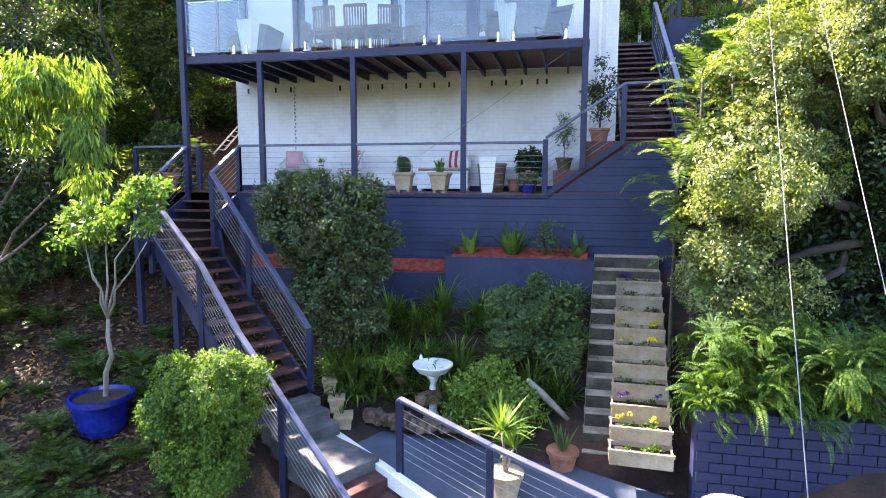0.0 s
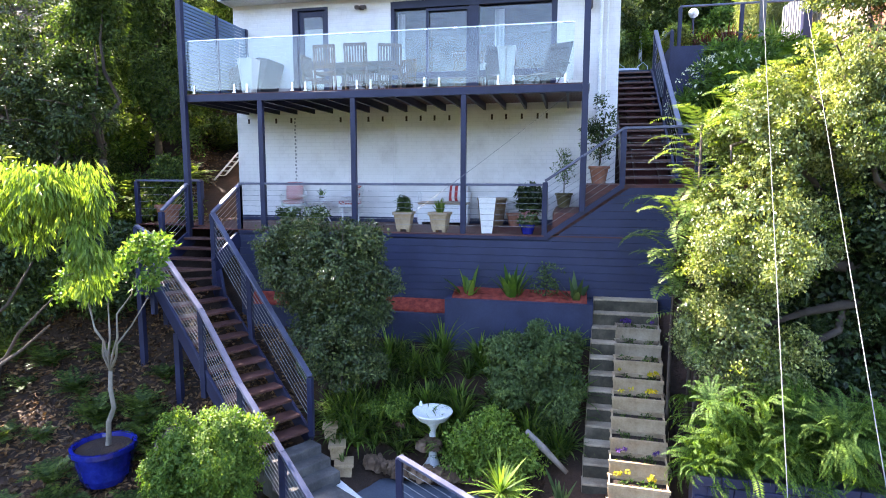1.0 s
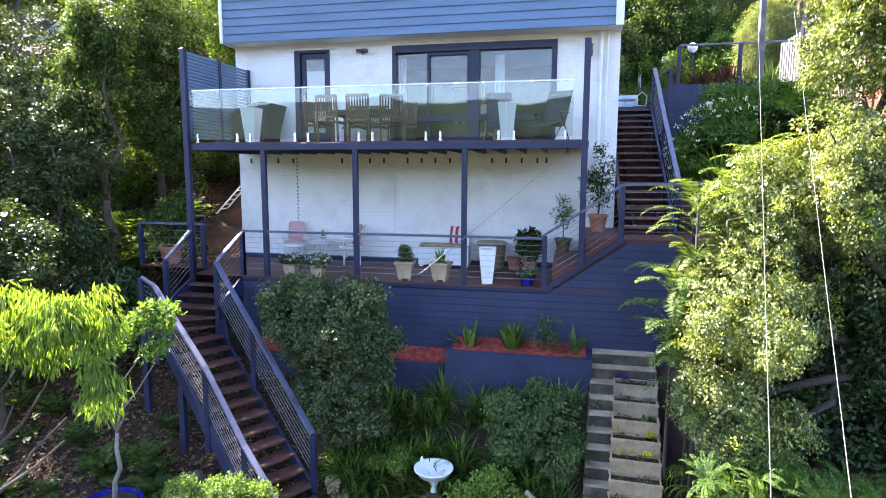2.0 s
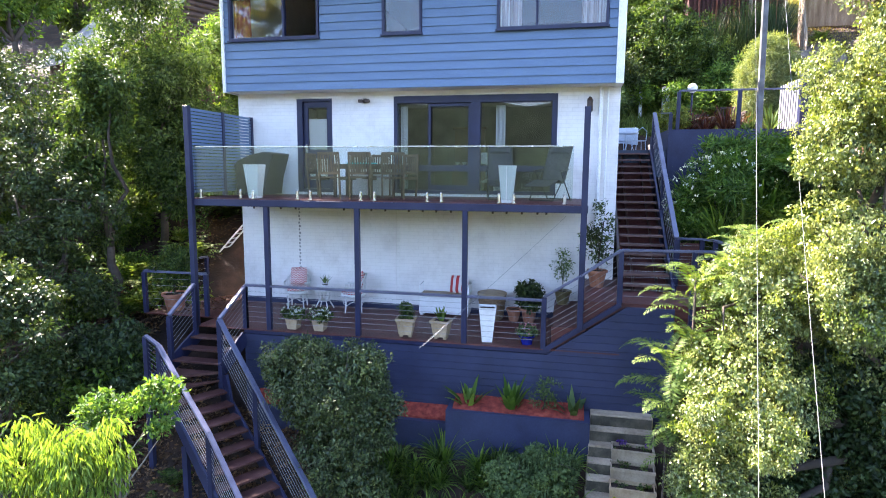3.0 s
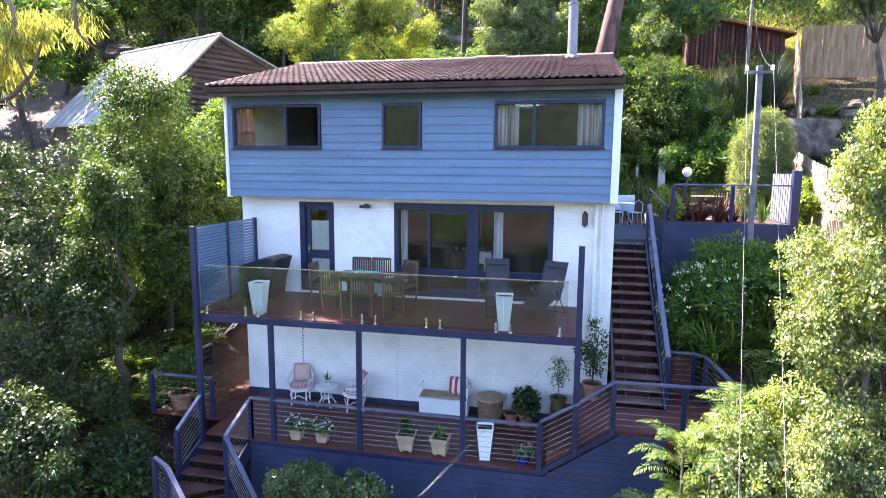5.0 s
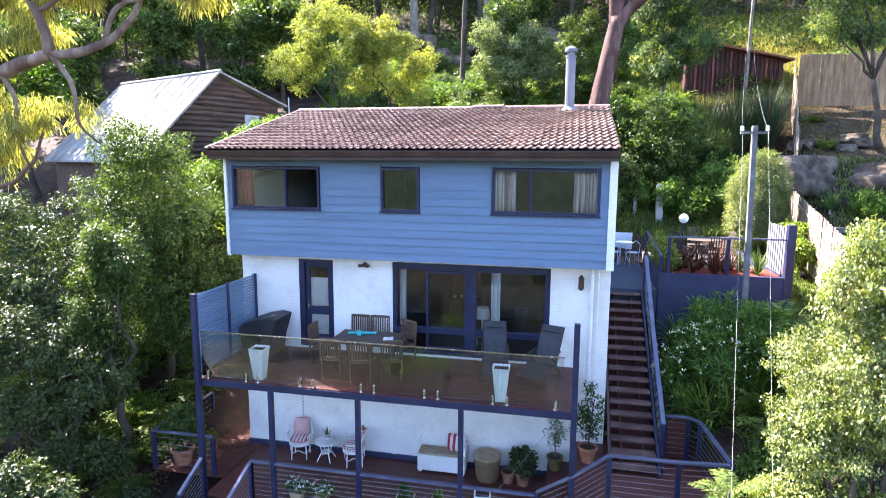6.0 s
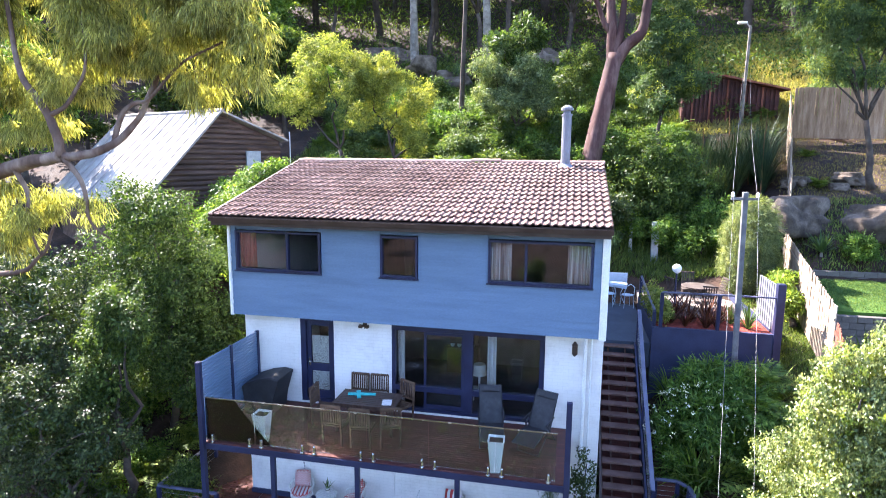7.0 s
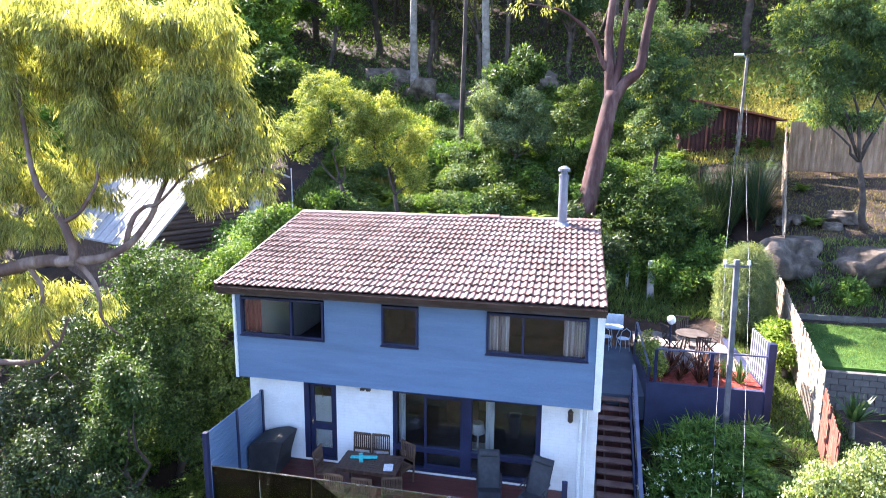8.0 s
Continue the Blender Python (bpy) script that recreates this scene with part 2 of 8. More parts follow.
# ---- building helpers ----
class Geo:
    """Collects the corners and faces of one mesh."""

    def __init__(self):
        self.v, self.f = [], []

    def add(self, verts, faces):
        n = len(self.v)
        self.v += [tuple(p) for p in verts]
        self.f += [tuple(n + i for i in q) for q in faces]
        return self

    def box(self, x0, x1, y0, y1, z0, z1, m=None):
        p = [Vector((x, y, z)) for z in (z0, z1) for y in (y0, y1) for x in (x0, x1)]
        if m is not None:
            p = [m @ q for q in p]
        return self.add(p, [(0, 2, 3, 1), (4, 5, 7, 6), (0, 1, 5, 4), (2, 6, 7, 3), (0, 4, 6, 2), (1, 3, 7, 5)])

    def bar(self, a, b, w, h, up=(0, 0, 1)):
        """A rectangular bar from a to b, w wide and h high."""
        a, b = Vector(a), Vector(b)
        d = (b - a).normalized()
        side = d.cross(Vector(up)).normalized() * (w / 2)
        top = side.cross(d).normalized() * (h / 2)
        p = [q + s * side + t * top for q in (a, b) for s, t in ((-1, -1), (1, -1), (1, 1), (-1, 1))]
        return self.add(p, [(0, 1, 2, 3), (7, 6, 5, 4), (0, 4, 5, 1), (1, 5, 6, 2), (2, 6, 7, 3), (3, 7, 4, 0)])

    def tube(self, pts, radii, n=8):
        pts = [Vector(p) for p in pts]
        if isinstance(radii, (int, float)):
            radii = [radii] * len(pts)
        start = len(self.v)
        for i, (p, r) in enumerate(zip(pts, radii)):
            d = (pts[min(i + 1, len(pts) - 1)] - pts[max(i - 1, 0)]).normalized()
            s = d.cross(Vector((0.31, 0.87, 0.37)))
            s = s.normalized() if s.length > 1e-4 else Vector((1, 0, 0))
            t = d.cross(s)
            for k in range(n):
                a = 2 * math.pi * k / n
                self.v.append(tuple(p + (s * math.cos(a) + t * math.sin(a)) * r))
        for i in range(len(pts) - 1):
            for k in range(n):
                a, b = start + i * n + k, start + i * n + (k + 1) % n
                self.f.append((a, b, b + n, a + n))
        self.f.append(tuple(start + k for k in reversed(range(n))))
        self.f.append(tuple(start + (len(pts) - 1) * n + k for k in range(n)))
        return self

    def lathe(self, prof, c=(0, 0, 0), n=20, square=False):
        """Turns a profile of (radius, height) round the upright axis; square: four-sided."""
        if square:
            n = 4
        start = len(self.v)
        for r, z in prof:
            for k in range(n):
                a = 2 * math.pi * (k + (0.5 if square else 0)) / n
                q = r * (math.sqrt(2) if square else 1)
                self.v.append((c[0] + q * math.cos(a), c[1] + q * math.sin(a), c[2] + z))
        for i in range(len(prof) - 1):
            for k in range(n):
                a, b = start + i * n + k, start + i * n + (k + 1) % n
                self.f.append((a, b, b + n, a + n))
        self.f.append(tuple(start + k for k in reversed(range(n))))
        self.f.append(tuple(start + (len(prof) - 1) * n + k for k in range(n)))
        return self

    def mesh(self, name, mat, smooth=False, bevel=0.0):
        me = bpy.data.meshes.new(name)
        me.from_pydata(self.v, [], self.f)
        if bevel:
            bm = bmesh.new()
            bm.from_mesh(me)
            bmesh.ops.bevel(bm, geom=bm.edges[:], offset=bevel, segments=1, affect="EDGES", clamp_overlap=True)
            bm.to_mesh(me)
            bm.free()
        me.materials.append(mat)
        if smooth:
            me.polygons.foreach_set("use_smooth", [True] * len(me.polygons))
        return me


def pierced(x0, x1, z0, z1, y0, y1, holes):
    """One upright slab with rectangular openings (x0, x1, z0, z1) right through it."""
    g = Geo()
    xs = sorted({x0, x1, *[h[k] for h in holes for k in (0, 1)]})
    zs = sorted({z0, z1, *[h[k] for h in holes for k in (2, 3)]})
    at = {}

    def corner(i, j, k):
        if (i, j, k) not in at:
            at[i, j, k] = len(g.v)
            g.v.append((xs[i], (y0, y1)[k], zs[j]))
        return at[i, j, k]

    def solid(i, j):
        if not (0 <= i < len(xs) - 1 and 0 <= j < len(zs) - 1):
            return False
        cx, cz = (xs[i] + xs[i + 1]) / 2, (zs[j] + zs[j + 1]) / 2
        return not any(h[0] < cx < h[1] and h[2] < cz < h[3] for h in holes)

    for i in range(len(xs) - 1):
        for j in range(len(zs) - 1):
            if not solid(i, j):
                continue
            a, b, c, d = (i, j), (i + 1, j), (i + 1, j + 1), (i, j + 1)
            g.f.append(tuple(corner(*q, 0) for q in (a, b, c, d)))
            g.f.append(tuple(corner(*q, 1) for q in (d, c, b, a)))
            for p, q, ni, nj in ((a, b, i, j - 1), (b, c, i + 1, j), (c, d, i, j + 1), (d, a, i - 1, j)):
                if not solid(ni, nj):
                    g.f.append((corner(*q, 0), corner(*p, 0), corner(*p, 1), corner(*q, 1)))
    return g


def thing(name, at=(0, 0, 0), label="", category="", group="", kind="", turn=0):
    ob = new(name)
    ob.matrix_basis = pose(*at, 0, 0, turn)
    ob.empty_display_size = 0.1
    return tagged(ob, label, category, group, kind)


def part(name, geo, mat, parent=None, label="", smooth=False, bevel=0.0):
    me = geo if isinstance(geo, bpy.types.Mesh) else geo.mesh(name, mat, smooth, bevel)
    ob = new(name, me)
    if parent:
        ob.parent = parent
    return tagged(ob, label)


def solo(name, geo, mat, label, category, group="", kind="", smooth=False, bevel=0.0, at=(0, 0, 0), turn=0):
    ob = part(name, geo, mat, None, label, smooth, bevel)
    ob.matrix_basis = pose(*at, 0, 0, turn)
    return tagged(ob, "", category, group, kind)


def quads_mesh(name, verts, mat, per=4, faces=None):
    """A mesh from an array of corners, per corners to a piece, with the faces of one piece."""
    verts = np.asarray(verts, dtype=np.float32).reshape(-1, 3)
    count = len(verts) // per
    faces = np.array(faces if faces is not None else [[0, 1, 2, 3]])
    idx = (faces[None] + (np.arange(count) * per)[:, None, None]).reshape(-1)
    me = bpy.data.meshes.new(name)
    me.vertices.add(len(verts))
    me.vertices.foreach_set("co", verts.reshape(-1))
    me.loops.add(len(idx))
    me.loops.foreach_set("vertex_index", idx.astype(np.int32))
    size = faces.shape[1]
    total = len(idx) // size
    me.polygons.add(total)
    me.polygons.foreach_set("loop_start", (np.arange(total) * size).astype(np.int32))
    me.update(calc_edges=True)
    me.materials.append(mat)
    return me


def unit(a):
    return a / np.maximum(np.linalg.norm(a, axis=-1, keepdims=True), 1e-6)


def leaf_corners(p, d, length, width, rng, face=None):
    """Folded four-cornered leaves from foot p along d; face: the way their upper sides turn."""
    n = len(p)
    if face is None:
        side = unit(np.cross(d, unit(rng.normal(size=(n, 3)) + [0, 0, 0.6])))
    else:
        f = unit(face + rng.normal(size=(n, 3)) * 0.5)
        d = unit(d - 0.75 * f * (d * f).sum(1, keepdims=True))
        side = unit(np.cross(d, f))
    up = np.cross(side, d)
    ln = (length * rng.uniform(0.65, 1.25, (n, 1)))
    w = (width * rng.uniform(0.7, 1.2, (n, 1)))
    mid = p + d * ln * 0.45
    return np.stack([p, mid + side * w / 2 + up * w * 0.12, p + d * ln - up * ln * 0.08, mid - side * w / 2 + up * w * 0.12], axis=1)


def lumpy(blobs, rng, per=11, size=0.42, deep=0.72):
    """Breaks each mass into smaller ones over its surface, with gaps between."""
    out = []
    for c, r in blobs:
        k = max(5, int(per * (r[0] * r[1] * r[2]) ** 0.25))
        for _ in range(k):
            d = unit(rng.normal(size=3))
            f = size * rng.uniform(0.65, 1.25)
            out.append((tuple(np.array(c) + d * np.array(r) * rng.uniform(deep - 0.2, deep + 0.15)), tuple(q * f for q in r)))
    return out


def clump_leaves(blobs, clumps, per, clump_r, length, width, rng, droop=0.0, rise=0.3, fill=0.25):
    """Leaves in tufts over a set of egg-shaped masses (centre, radii)."""
    vol = np.array([(b[1][0] * b[1][1] + b[1][1] * b[1][2] + b[1][0] * b[1][2]) for b in blobs])
    pick = rng.choice(len(blobs), clumps, p=vol / vol.sum())
    c = np.array([b[0] for b in blobs], dtype=float)[pick]
    r = np.array([b[1] for b in blobs], dtype=float)[pick]
    d = unit(rng.normal(size=(clumps, 3)))
    depth = np.where(rng.random((clumps, 1)) < fill, rng.uniform(0.3, 0.8, (clumps, 1)), rng.uniform(0.74, 1.16, (clumps, 1)))
    tuft = c + d * r * depth
    size = clump_r * rng.uniform(0.6, 1.35, (clumps, 1))
    q = unit(rng.normal(size=(clumps, per, 3)))
    off = q * (rng.random((clumps, per, 1)) ** 0.5) * size[:, None]
    off[..., 2] *= 0.75
    p = (tuft[:, None] + off).reshape(-1, 3)
    out = (0.8 * q + 0.5 * d[:, None] + rng.normal(size=q.shape) * 0.5).reshape(-1, 3)
    out[:, 2] += rise - droop
    face = None if droop > 0.8 else (0.75 * d[:, None] + 0.45 * q + np.array([0, 0, 0.55])).reshape(-1, 3)
    return leaf_corners(p, unit(out), length, width, rng, face)


def limbs(geo, foot, tips, r0, rng, fork=0.45, wander=0.12, n=7, taper=0.25):
    """A trunk from foot to a fork point, then limbs to the tips."""
    foot = Vector(foot)
    mid = sum((Vector(t) for t in tips), Vector()) / len(tips)
    top = foot.lerp(mid, fork)
    h = (top - foot).length

    def path(a, b, k, w):
        out = []
        for i in range(k + 1):
            s = i / k
            q = a.lerp(b, s)
            j = w * math.sin(math.pi * s)
            out.append(q + Vector((rng.normal() * j, rng.normal() * j, rng.normal() * j * 0.4)))
        return out
    geo.tube(path(foot, top, 5, wander * h * 0.25), [r0 * (1.25 - 0.45 * i / 5) if i else r0 * 1.45 for i in range(6)], n + 2)
    for t in tips:
        t = Vector(t)
        geo.tube(path(top, t, 5, wander * (t - top).length * 0.5), [r0 * 0.62 * (1 - (1 - taper) * i / 5) for i in range(6)], n)
    return geo


def tree(name, foot, blobs, rng, bark, foliage, label, category="tree", r0=0.12, clumps=500, per=26, clump_r=0.28, length=0.11, width=0.05,
         droop=0.0, rise=0.3, fork=0.45, group="", fill=0.25, tips=None, twigs=0, lumps=11, lump=0.42, core=0.0, shoots=None):
    """Trunk and limbs in one part, the crown of leaves in another; blobs are given from the foot."""
    ob = thing(name, foot, label, category, group)
    tips = tips or [tuple(0.9 * v for v in b[0]) for b in blobs]
    g = limbs(Geo(), (0, 0, -0.3), tips, r0, rng, fork)
    for _ in range(twigs):
        c, r = blobs[rng.integers(len(blobs))]
        d = unit(rng.normal(size=3)) * np.array(r)
        a = Vector(c) + Vector(d) * 0.1
        b = Vector(c) + Vector(d) * 0.95
        g.tube([a, a.lerp(b, 0.5) + Vector(rng.normal(size=3)) * 0.08, b], [r0 * 0.22, r0 * 0.14, r0 * 0.05], 5)
    part("trunk", g, bark, ob, smooth=True)
    masses = lumpy(blobs, rng, lumps, lump) if lumps else blobs
    v = clump_leaves(masses, clumps, per, clump_r, length, width, rng, droop, rise, fill)
    if core:
        inner = [(c, tuple(0.62 * q for q in r)) for c, r in blobs]
        v = np.concatenate([v, clump_leaves(inner, int(clumps * core), per, clump_r * 1.4, length * 1.3, width * 1.4, rng, droop, rise, 0.3)])
    part("crown", quads_mesh("crown", v, foliage, 4, [[0, 1, 2], [0, 2, 3]]), None, ob)
    if shoots:
        upper = [(c, r) for c, r in ((c, tuple(1.06 * q for q in r)) for c, r in masses) if rng.random() < 0.4]
        v = clump_leaves(upper, int(clumps * 0.13), per, clump_r * 0.9, length, width, rng, droop, rise + 0.3, 0.0)
        part("new_growth", quads_mesh("new_growth", v, shoots, 4, [[0, 1, 2], [0, 2, 3]]), None, ob, "yellow-green young shoots")
    return ob


def blades(n, length, width, rng, spread=1.0, arch=0.6, seg=5, start=0.05, stiff=0.2):
    """Strap leaves that rise from the middle and arch over: corners in strips of seg pieces."""
    a = rng.uniform(0, 2 * math.pi, n)
    tilt = rng.uniform(0.1, 1.0, n) * spread
    ln = length * rng.uniform(0.6, 1.15, n)
    w = width * rng.uniform(0.75, 1.2, n)
    h = np.stack([np.cos(a), np.sin(a), np.zeros(n)], 1)
    side = np.stack([-np.sin(a), np.cos(a), np.zeros(n)], 1)
    strips = []
    p = h * start * rng.random((n, 1))
    ang = tilt * 0.7
    for k in range(seg + 1):
        s = k / seg
        wk = (w * np.minimum(1.0, 0.55 + 1.6 * s) * (1 - s ** 2.2))[:, None] / 2
        strips.append((p - side * wk, p + side * wk))
        p = p + (h * np.sin(ang)[:, None] + np.array([0, 0, 1.0]) * np.cos(ang)[:, None]) * (ln / seg)[:, None]
        ang = ang + arch * (1 - stiff) * (0.3 + tilt) * 1.6 / seg * (0.6 + s)
    v = np.stack([np.stack(q, 1) for q in strips], 1)
    return v.reshape(n, -1, 3)


def blade_mesh(name, v, mat):
    k = v.shape[1] // 2 - 1
    return quads_mesh(name, v.reshape(-1, 3), mat, v.shape[1], [[2 * i, 2 * i + 1, 2 * i + 3, 2 * i + 2] for i in range(k)])


def frond_corners(n, length, rng, pairs=16, leaflet=0.09, width=0.022, spread=1.0, arch=0.8, down=0.0):
    """Fern or palm fronds: leaflets in pairs along an arching stem."""
    a = rng.uniform(0, 2 * math.pi, n)
    tilt = rng.uniform(0.25, 1.0, n) * spread
    ln = length * rng.uniform(0.65, 1.15, n)
    h = np.stack([np.cos(a), np.sin(a), np.zeros(n)], 1)
    side = np.stack([-np.sin(a), np.cos(a), np.zeros(n)], 1)
    p = np.zeros((n, 3))
    ang = tilt * 0.8
    out = []
    for k in range(pairs):
        s = k / pairs
        d = h * np.sin(ang)[:, None] + np.array([0, 0, 1.0]) * np.cos(ang)[:, None]
        p = p + d * (ln / pairs)[:, None]
        ang = ang + (arch + down) * 1.5 / pairs * (0.5 + s)
        size = leaflet * (0.25 + 1.2 * math.sin(math.pi * min(1, s * 0.9 + 0.12)))
        for sg in (-1, 1):
            ld = unit(sg * side + d * 0.45 + rng.normal(size=(n, 3)) * 0.1 - np.array([0, 0, 0.15]))
            q = unit(d - ld * (d * ld).sum(1, keepdims=True)) * width / 2
            tip = p + ld * size
            mid = p + ld * size * 0.4
            out.append(np.stack([p, mid + q, tip, mid - q], 1))
    return np.concatenate(out)


def plant(name, at, label, category, pieces, group="", turn=0):
    """A small plant: pieces of (part name, mesh, material)."""
    ob = thing(name, at, label, category, group, turn=turn)
    for nm, me in pieces:
        part(nm, me, None, ob)
    return ob


# ---- ground: one hillside, terraced round the house ----
GX = [-60, -30, -12, -6.2, -4.6, -1.5, 0.9, 3.2, 4.7, 6.5, 9.2, 12, 30, 60]
GROUND = {}
GROUND[-200] = [-12] * 14
GROUND[-60] = [-9] * 14
GROUND[-14] = [-6.5, -6.5, -6, -5.6, -5.6, -5.6, -5.6, -5.6, -5.6, -5.4, -5.2, -5.2, -5, -5]
GROUND[-8.5] = [-4.6, -4.6, -4.4, -4.4, -4.6, -5.4, -5.6, -5.2, -4.9, -4.5, -4.2, -4.0, -3.6, -3.4]
GROUND[-6.2] = [-3.6, -3.6, -3.6, -3.7, -3.8, -4.6, -5.0, -4.6, -4.4, -4.2, -4.1, -3.6, -3, -3]
GROUND[-5.4] = [-3.0, -3.0, -3.1, -3.4, -3.6, -3.75, -3.9, -3.95, -3.95, -2.5, -2.3, -2.2, -2, -2]
GROUND[-4.2] = [-2.2, -2.2, -2.3, -2.8, -3.0, -3.5, -3.85, -3.4, -3.2, -1.9, -1.6, -1.4, -1, -1]
GROUND[-3.3] = [-1.6, -1.6, -1.7, -2.2, -2.5, -2.9, -3.0, -2.6, -2.4, -1.3, -1.0, -0.8, -0.4, -0.4]
GROUND[-2.6] = [-1.0, -1.0, -1.1, -1.5, -1.9, -2.1, -2.1, -1.9, -1.7, -0.8, -0.5, -0.2, 0.2, 0.2]
GROUND[0.4] = [1.4, 1.4, 1.2, 0.0, -1.2, -1.4, -1.4, -1.4, -0.4, 2.0, 2.4, 2.6, 2.8, 2.8]
GROUND[4.0] = [3.6, 3.6, 3.2, 1.8, 1.0, -0.5, -0.5, 0.5, 1.6, 3.3, 3.6, 3.5, 3.6, 3.6]
GROUND[9.0] = [6.6, 6.6, 6.4, 5.8, 5.2, 4.6, 4.4, 4.1, 4.1, 4.1, 4.5, 4.6, 4.8, 4.8]
GROUND[12.5] = [8.6, 8.6, 8.2, 7.8, 7.6, 7.4, 7.4, 7.2, 6.2, 5.2, 5.8, 7.5, 8.0, 8.0]
GROUND[18] = [11, 11, 10.6, 10.4, 10.3, 10.3, 10.2, 10.2, 9.8, 9.2, 9.0, 9.4, 10.4, 10.6]
GROUND[27] = [15, 15, 14.6, 14, 13.8, 13.8, 13.6, 13.6, 13.8, 14, 14, 14, 14.4, 14.6]
GROUND[45] = [25, 25, 24, 23, 23, 23, 23, 23, 23, 23, 23, 23, 24, 25]
GROUND[90] = [52] * 14
GROUND[220] = [88] * 14
GY = sorted(GROUND)


def height(x, y):
    """The lie of the land at a point."""
    return float(heights(np.array([x]), np.array([y]))[0])


def heights(x, y):
    """The same for arrays of points."""
    table = np.array([GROUND[k] for k in GY], dtype=float)
    j = np.clip(np.searchsorted(GY, y) - 1, 0, len(GY) - 2)
    i = np.clip(np.searchsorted(GX, x) - 1, 0, len(GX) - 2)
    gx, gy = np.array(GX, dtype=float), np.array(GY, dtype=float)
    u = np.clip((x - gx[i]) / (gx[i + 1] - gx[i]), 0, 1)
    v = np.clip((y - gy[j]) / (gy[j + 1] - gy[j]), 0, 1)
    return (table[j, i] * (1 - u) + table[j, i + 1] * u) * (1 - v) + (table[j + 1, i] * (1 - u) + table[j + 1, i + 1] * u) * v


def make_ground():
    xs = np.concatenate([np.linspace(-220, -32, 12), np.linspace(-28, -13, 12), np.linspace(-12, 13, 90), np.linspace(14, 30, 12), np.linspace(34, 220, 12)])
    ys = np.concatenate([np.linspace(-220, -18, 14), np.linspace(-15, 20, 120), np.linspace(20.6, 60, 50), np.linspace(66, 220, 14)])
    g = Geo()
    for y in ys:
        for x, z in zip(xs, heights(xs, np.full(len(xs), y))):
            rough = 0.10 * noise.noise(Vector((x * 0.9, y * 0.9, 0))) + 0.05 * noise.noise(Vector((x * 3, y * 3, 5)))
            flat = 1.0 if (y > 10 or abs(x) > 6 or y < -9) else 0.5
            g.v.append((x, y, z + rough * flat * (1 + max(0, y - 12) * 0.12)))
    n = len(xs)
    for j in range(len(ys) - 1):
        for i in range(n - 1):
            a = j * n + i
            g.f.append((a, a + 1, a + n + 1, a + n))
    return solo("ground", g, SOIL, "brown leaf-littered soil of a steep bush hillside", "ground", kind="structure", smooth=True)


make_ground()


# ---- the house ----
HX0, HX1 = -5.08, 4.0
WALL_Y, SIDE_Y = 0.55, 0.0
DECK_Z, SOFFIT = 2.74, 5.16
house = thing("house", (0, 4, 0), "two-storey house of white brick and blue weatherboard, tiled roof", "house")


def hpart(name, geo, mat, parent=None, label="", **kw):
    ob = part(name, geo, mat, parent or house, label, **kw)
    if not parent:
        ob.matrix_parent_inverse = house.matrix_basis.inverted()
    return ob


# brick front with openings for the door and the wide slider
DX0, DX1, DTOP = -3.52, -2.62, 5.02
SX0, SX1, STOP, SBOT = -1.08, 2.68, 5.04, 2.80
y0, y1 = WALL_Y, WALL_Y + 0.24
g = pierced(HX0, HX1, -1.4, SOFFIT + 0.3, y0, y1, [(DX0, DX1, DECK_Z + 0.06, DTOP), (SX0, SX1, DECK_Z + 0.06, STOP)])
hpart("wall", g, BRICK_WHITE, label="white painted brick wall")
hpart("wall", Geo().box(HX0, HX0 + 0.24, y1, 8.9, -1.4, 7.5), BRICK_WHITE)
hpart("wall", Geo().box(HX1 - 0.24, HX1, y1, 8.9, -1.4, 7.5), BRICK_WHITE)
hpart("wall", Geo().box(HX0, HX1, 8.9, 9.1, 2.0, 7.6), BRICK_WHITE)
# shallow brick piers and the narrow pipes on the lower wall
for x, w in ((-1.07, 0.05), (2.62, 0.05)):
    hpart("pier", Geo().box(x - w, x + w, y0 - 0.03, y0, 0.0, 2.5), BRICK_WHITE)
joint = Geo()
for i in range(28):
    joint.box(-3.555 + 0.012 * (i % 2), -3.515 + 0.012 * (i % 2), y0 - 0.006, y0 + 0.002, 0.14 + i * 0.085, 0.19 + i * 0.085)
tagged(hpart("wall_joint", joint, surface("grey_joint_sealant", (0.22, 0.22, 0.23), (0.30, 0.30, 0.31), (0.38, 0.38, 0.39), 0.8, 6, 50, 0.1)), kind="stuff")
hpart("downpipe", Geo().tube([(3.60, y0 - 0.05, 0.2), (3.60, y0 - 0.05, 5.15)], 0.045, 8), WHITE)
hpart("downpipe", Geo().tube([(3.74, y0 - 0.04, 0.2), (3.74, y0 - 0.04, 5.15)], 0.022, 8), WHITE)
# vents: a row of narrow dark slots high on the lower wall
vent = Geo().box(-0.022, 0.022, -0.012, 0.004, -0.06, 0.06).mesh("vent", FASCIA)
for i, x in enumerate((-4.75, -4.38, -4.02, -3.62, -2.35, -2.0, -1.65, -1.3, -0.72, -0.38, -0.05, 0.30, 0.62, 1.28, 1.6, 1.95, 2.3, 2.5)):
    ob = hpart("vent", vent, None)
    ob.location = (x, y0 - 0.004, 2.42)

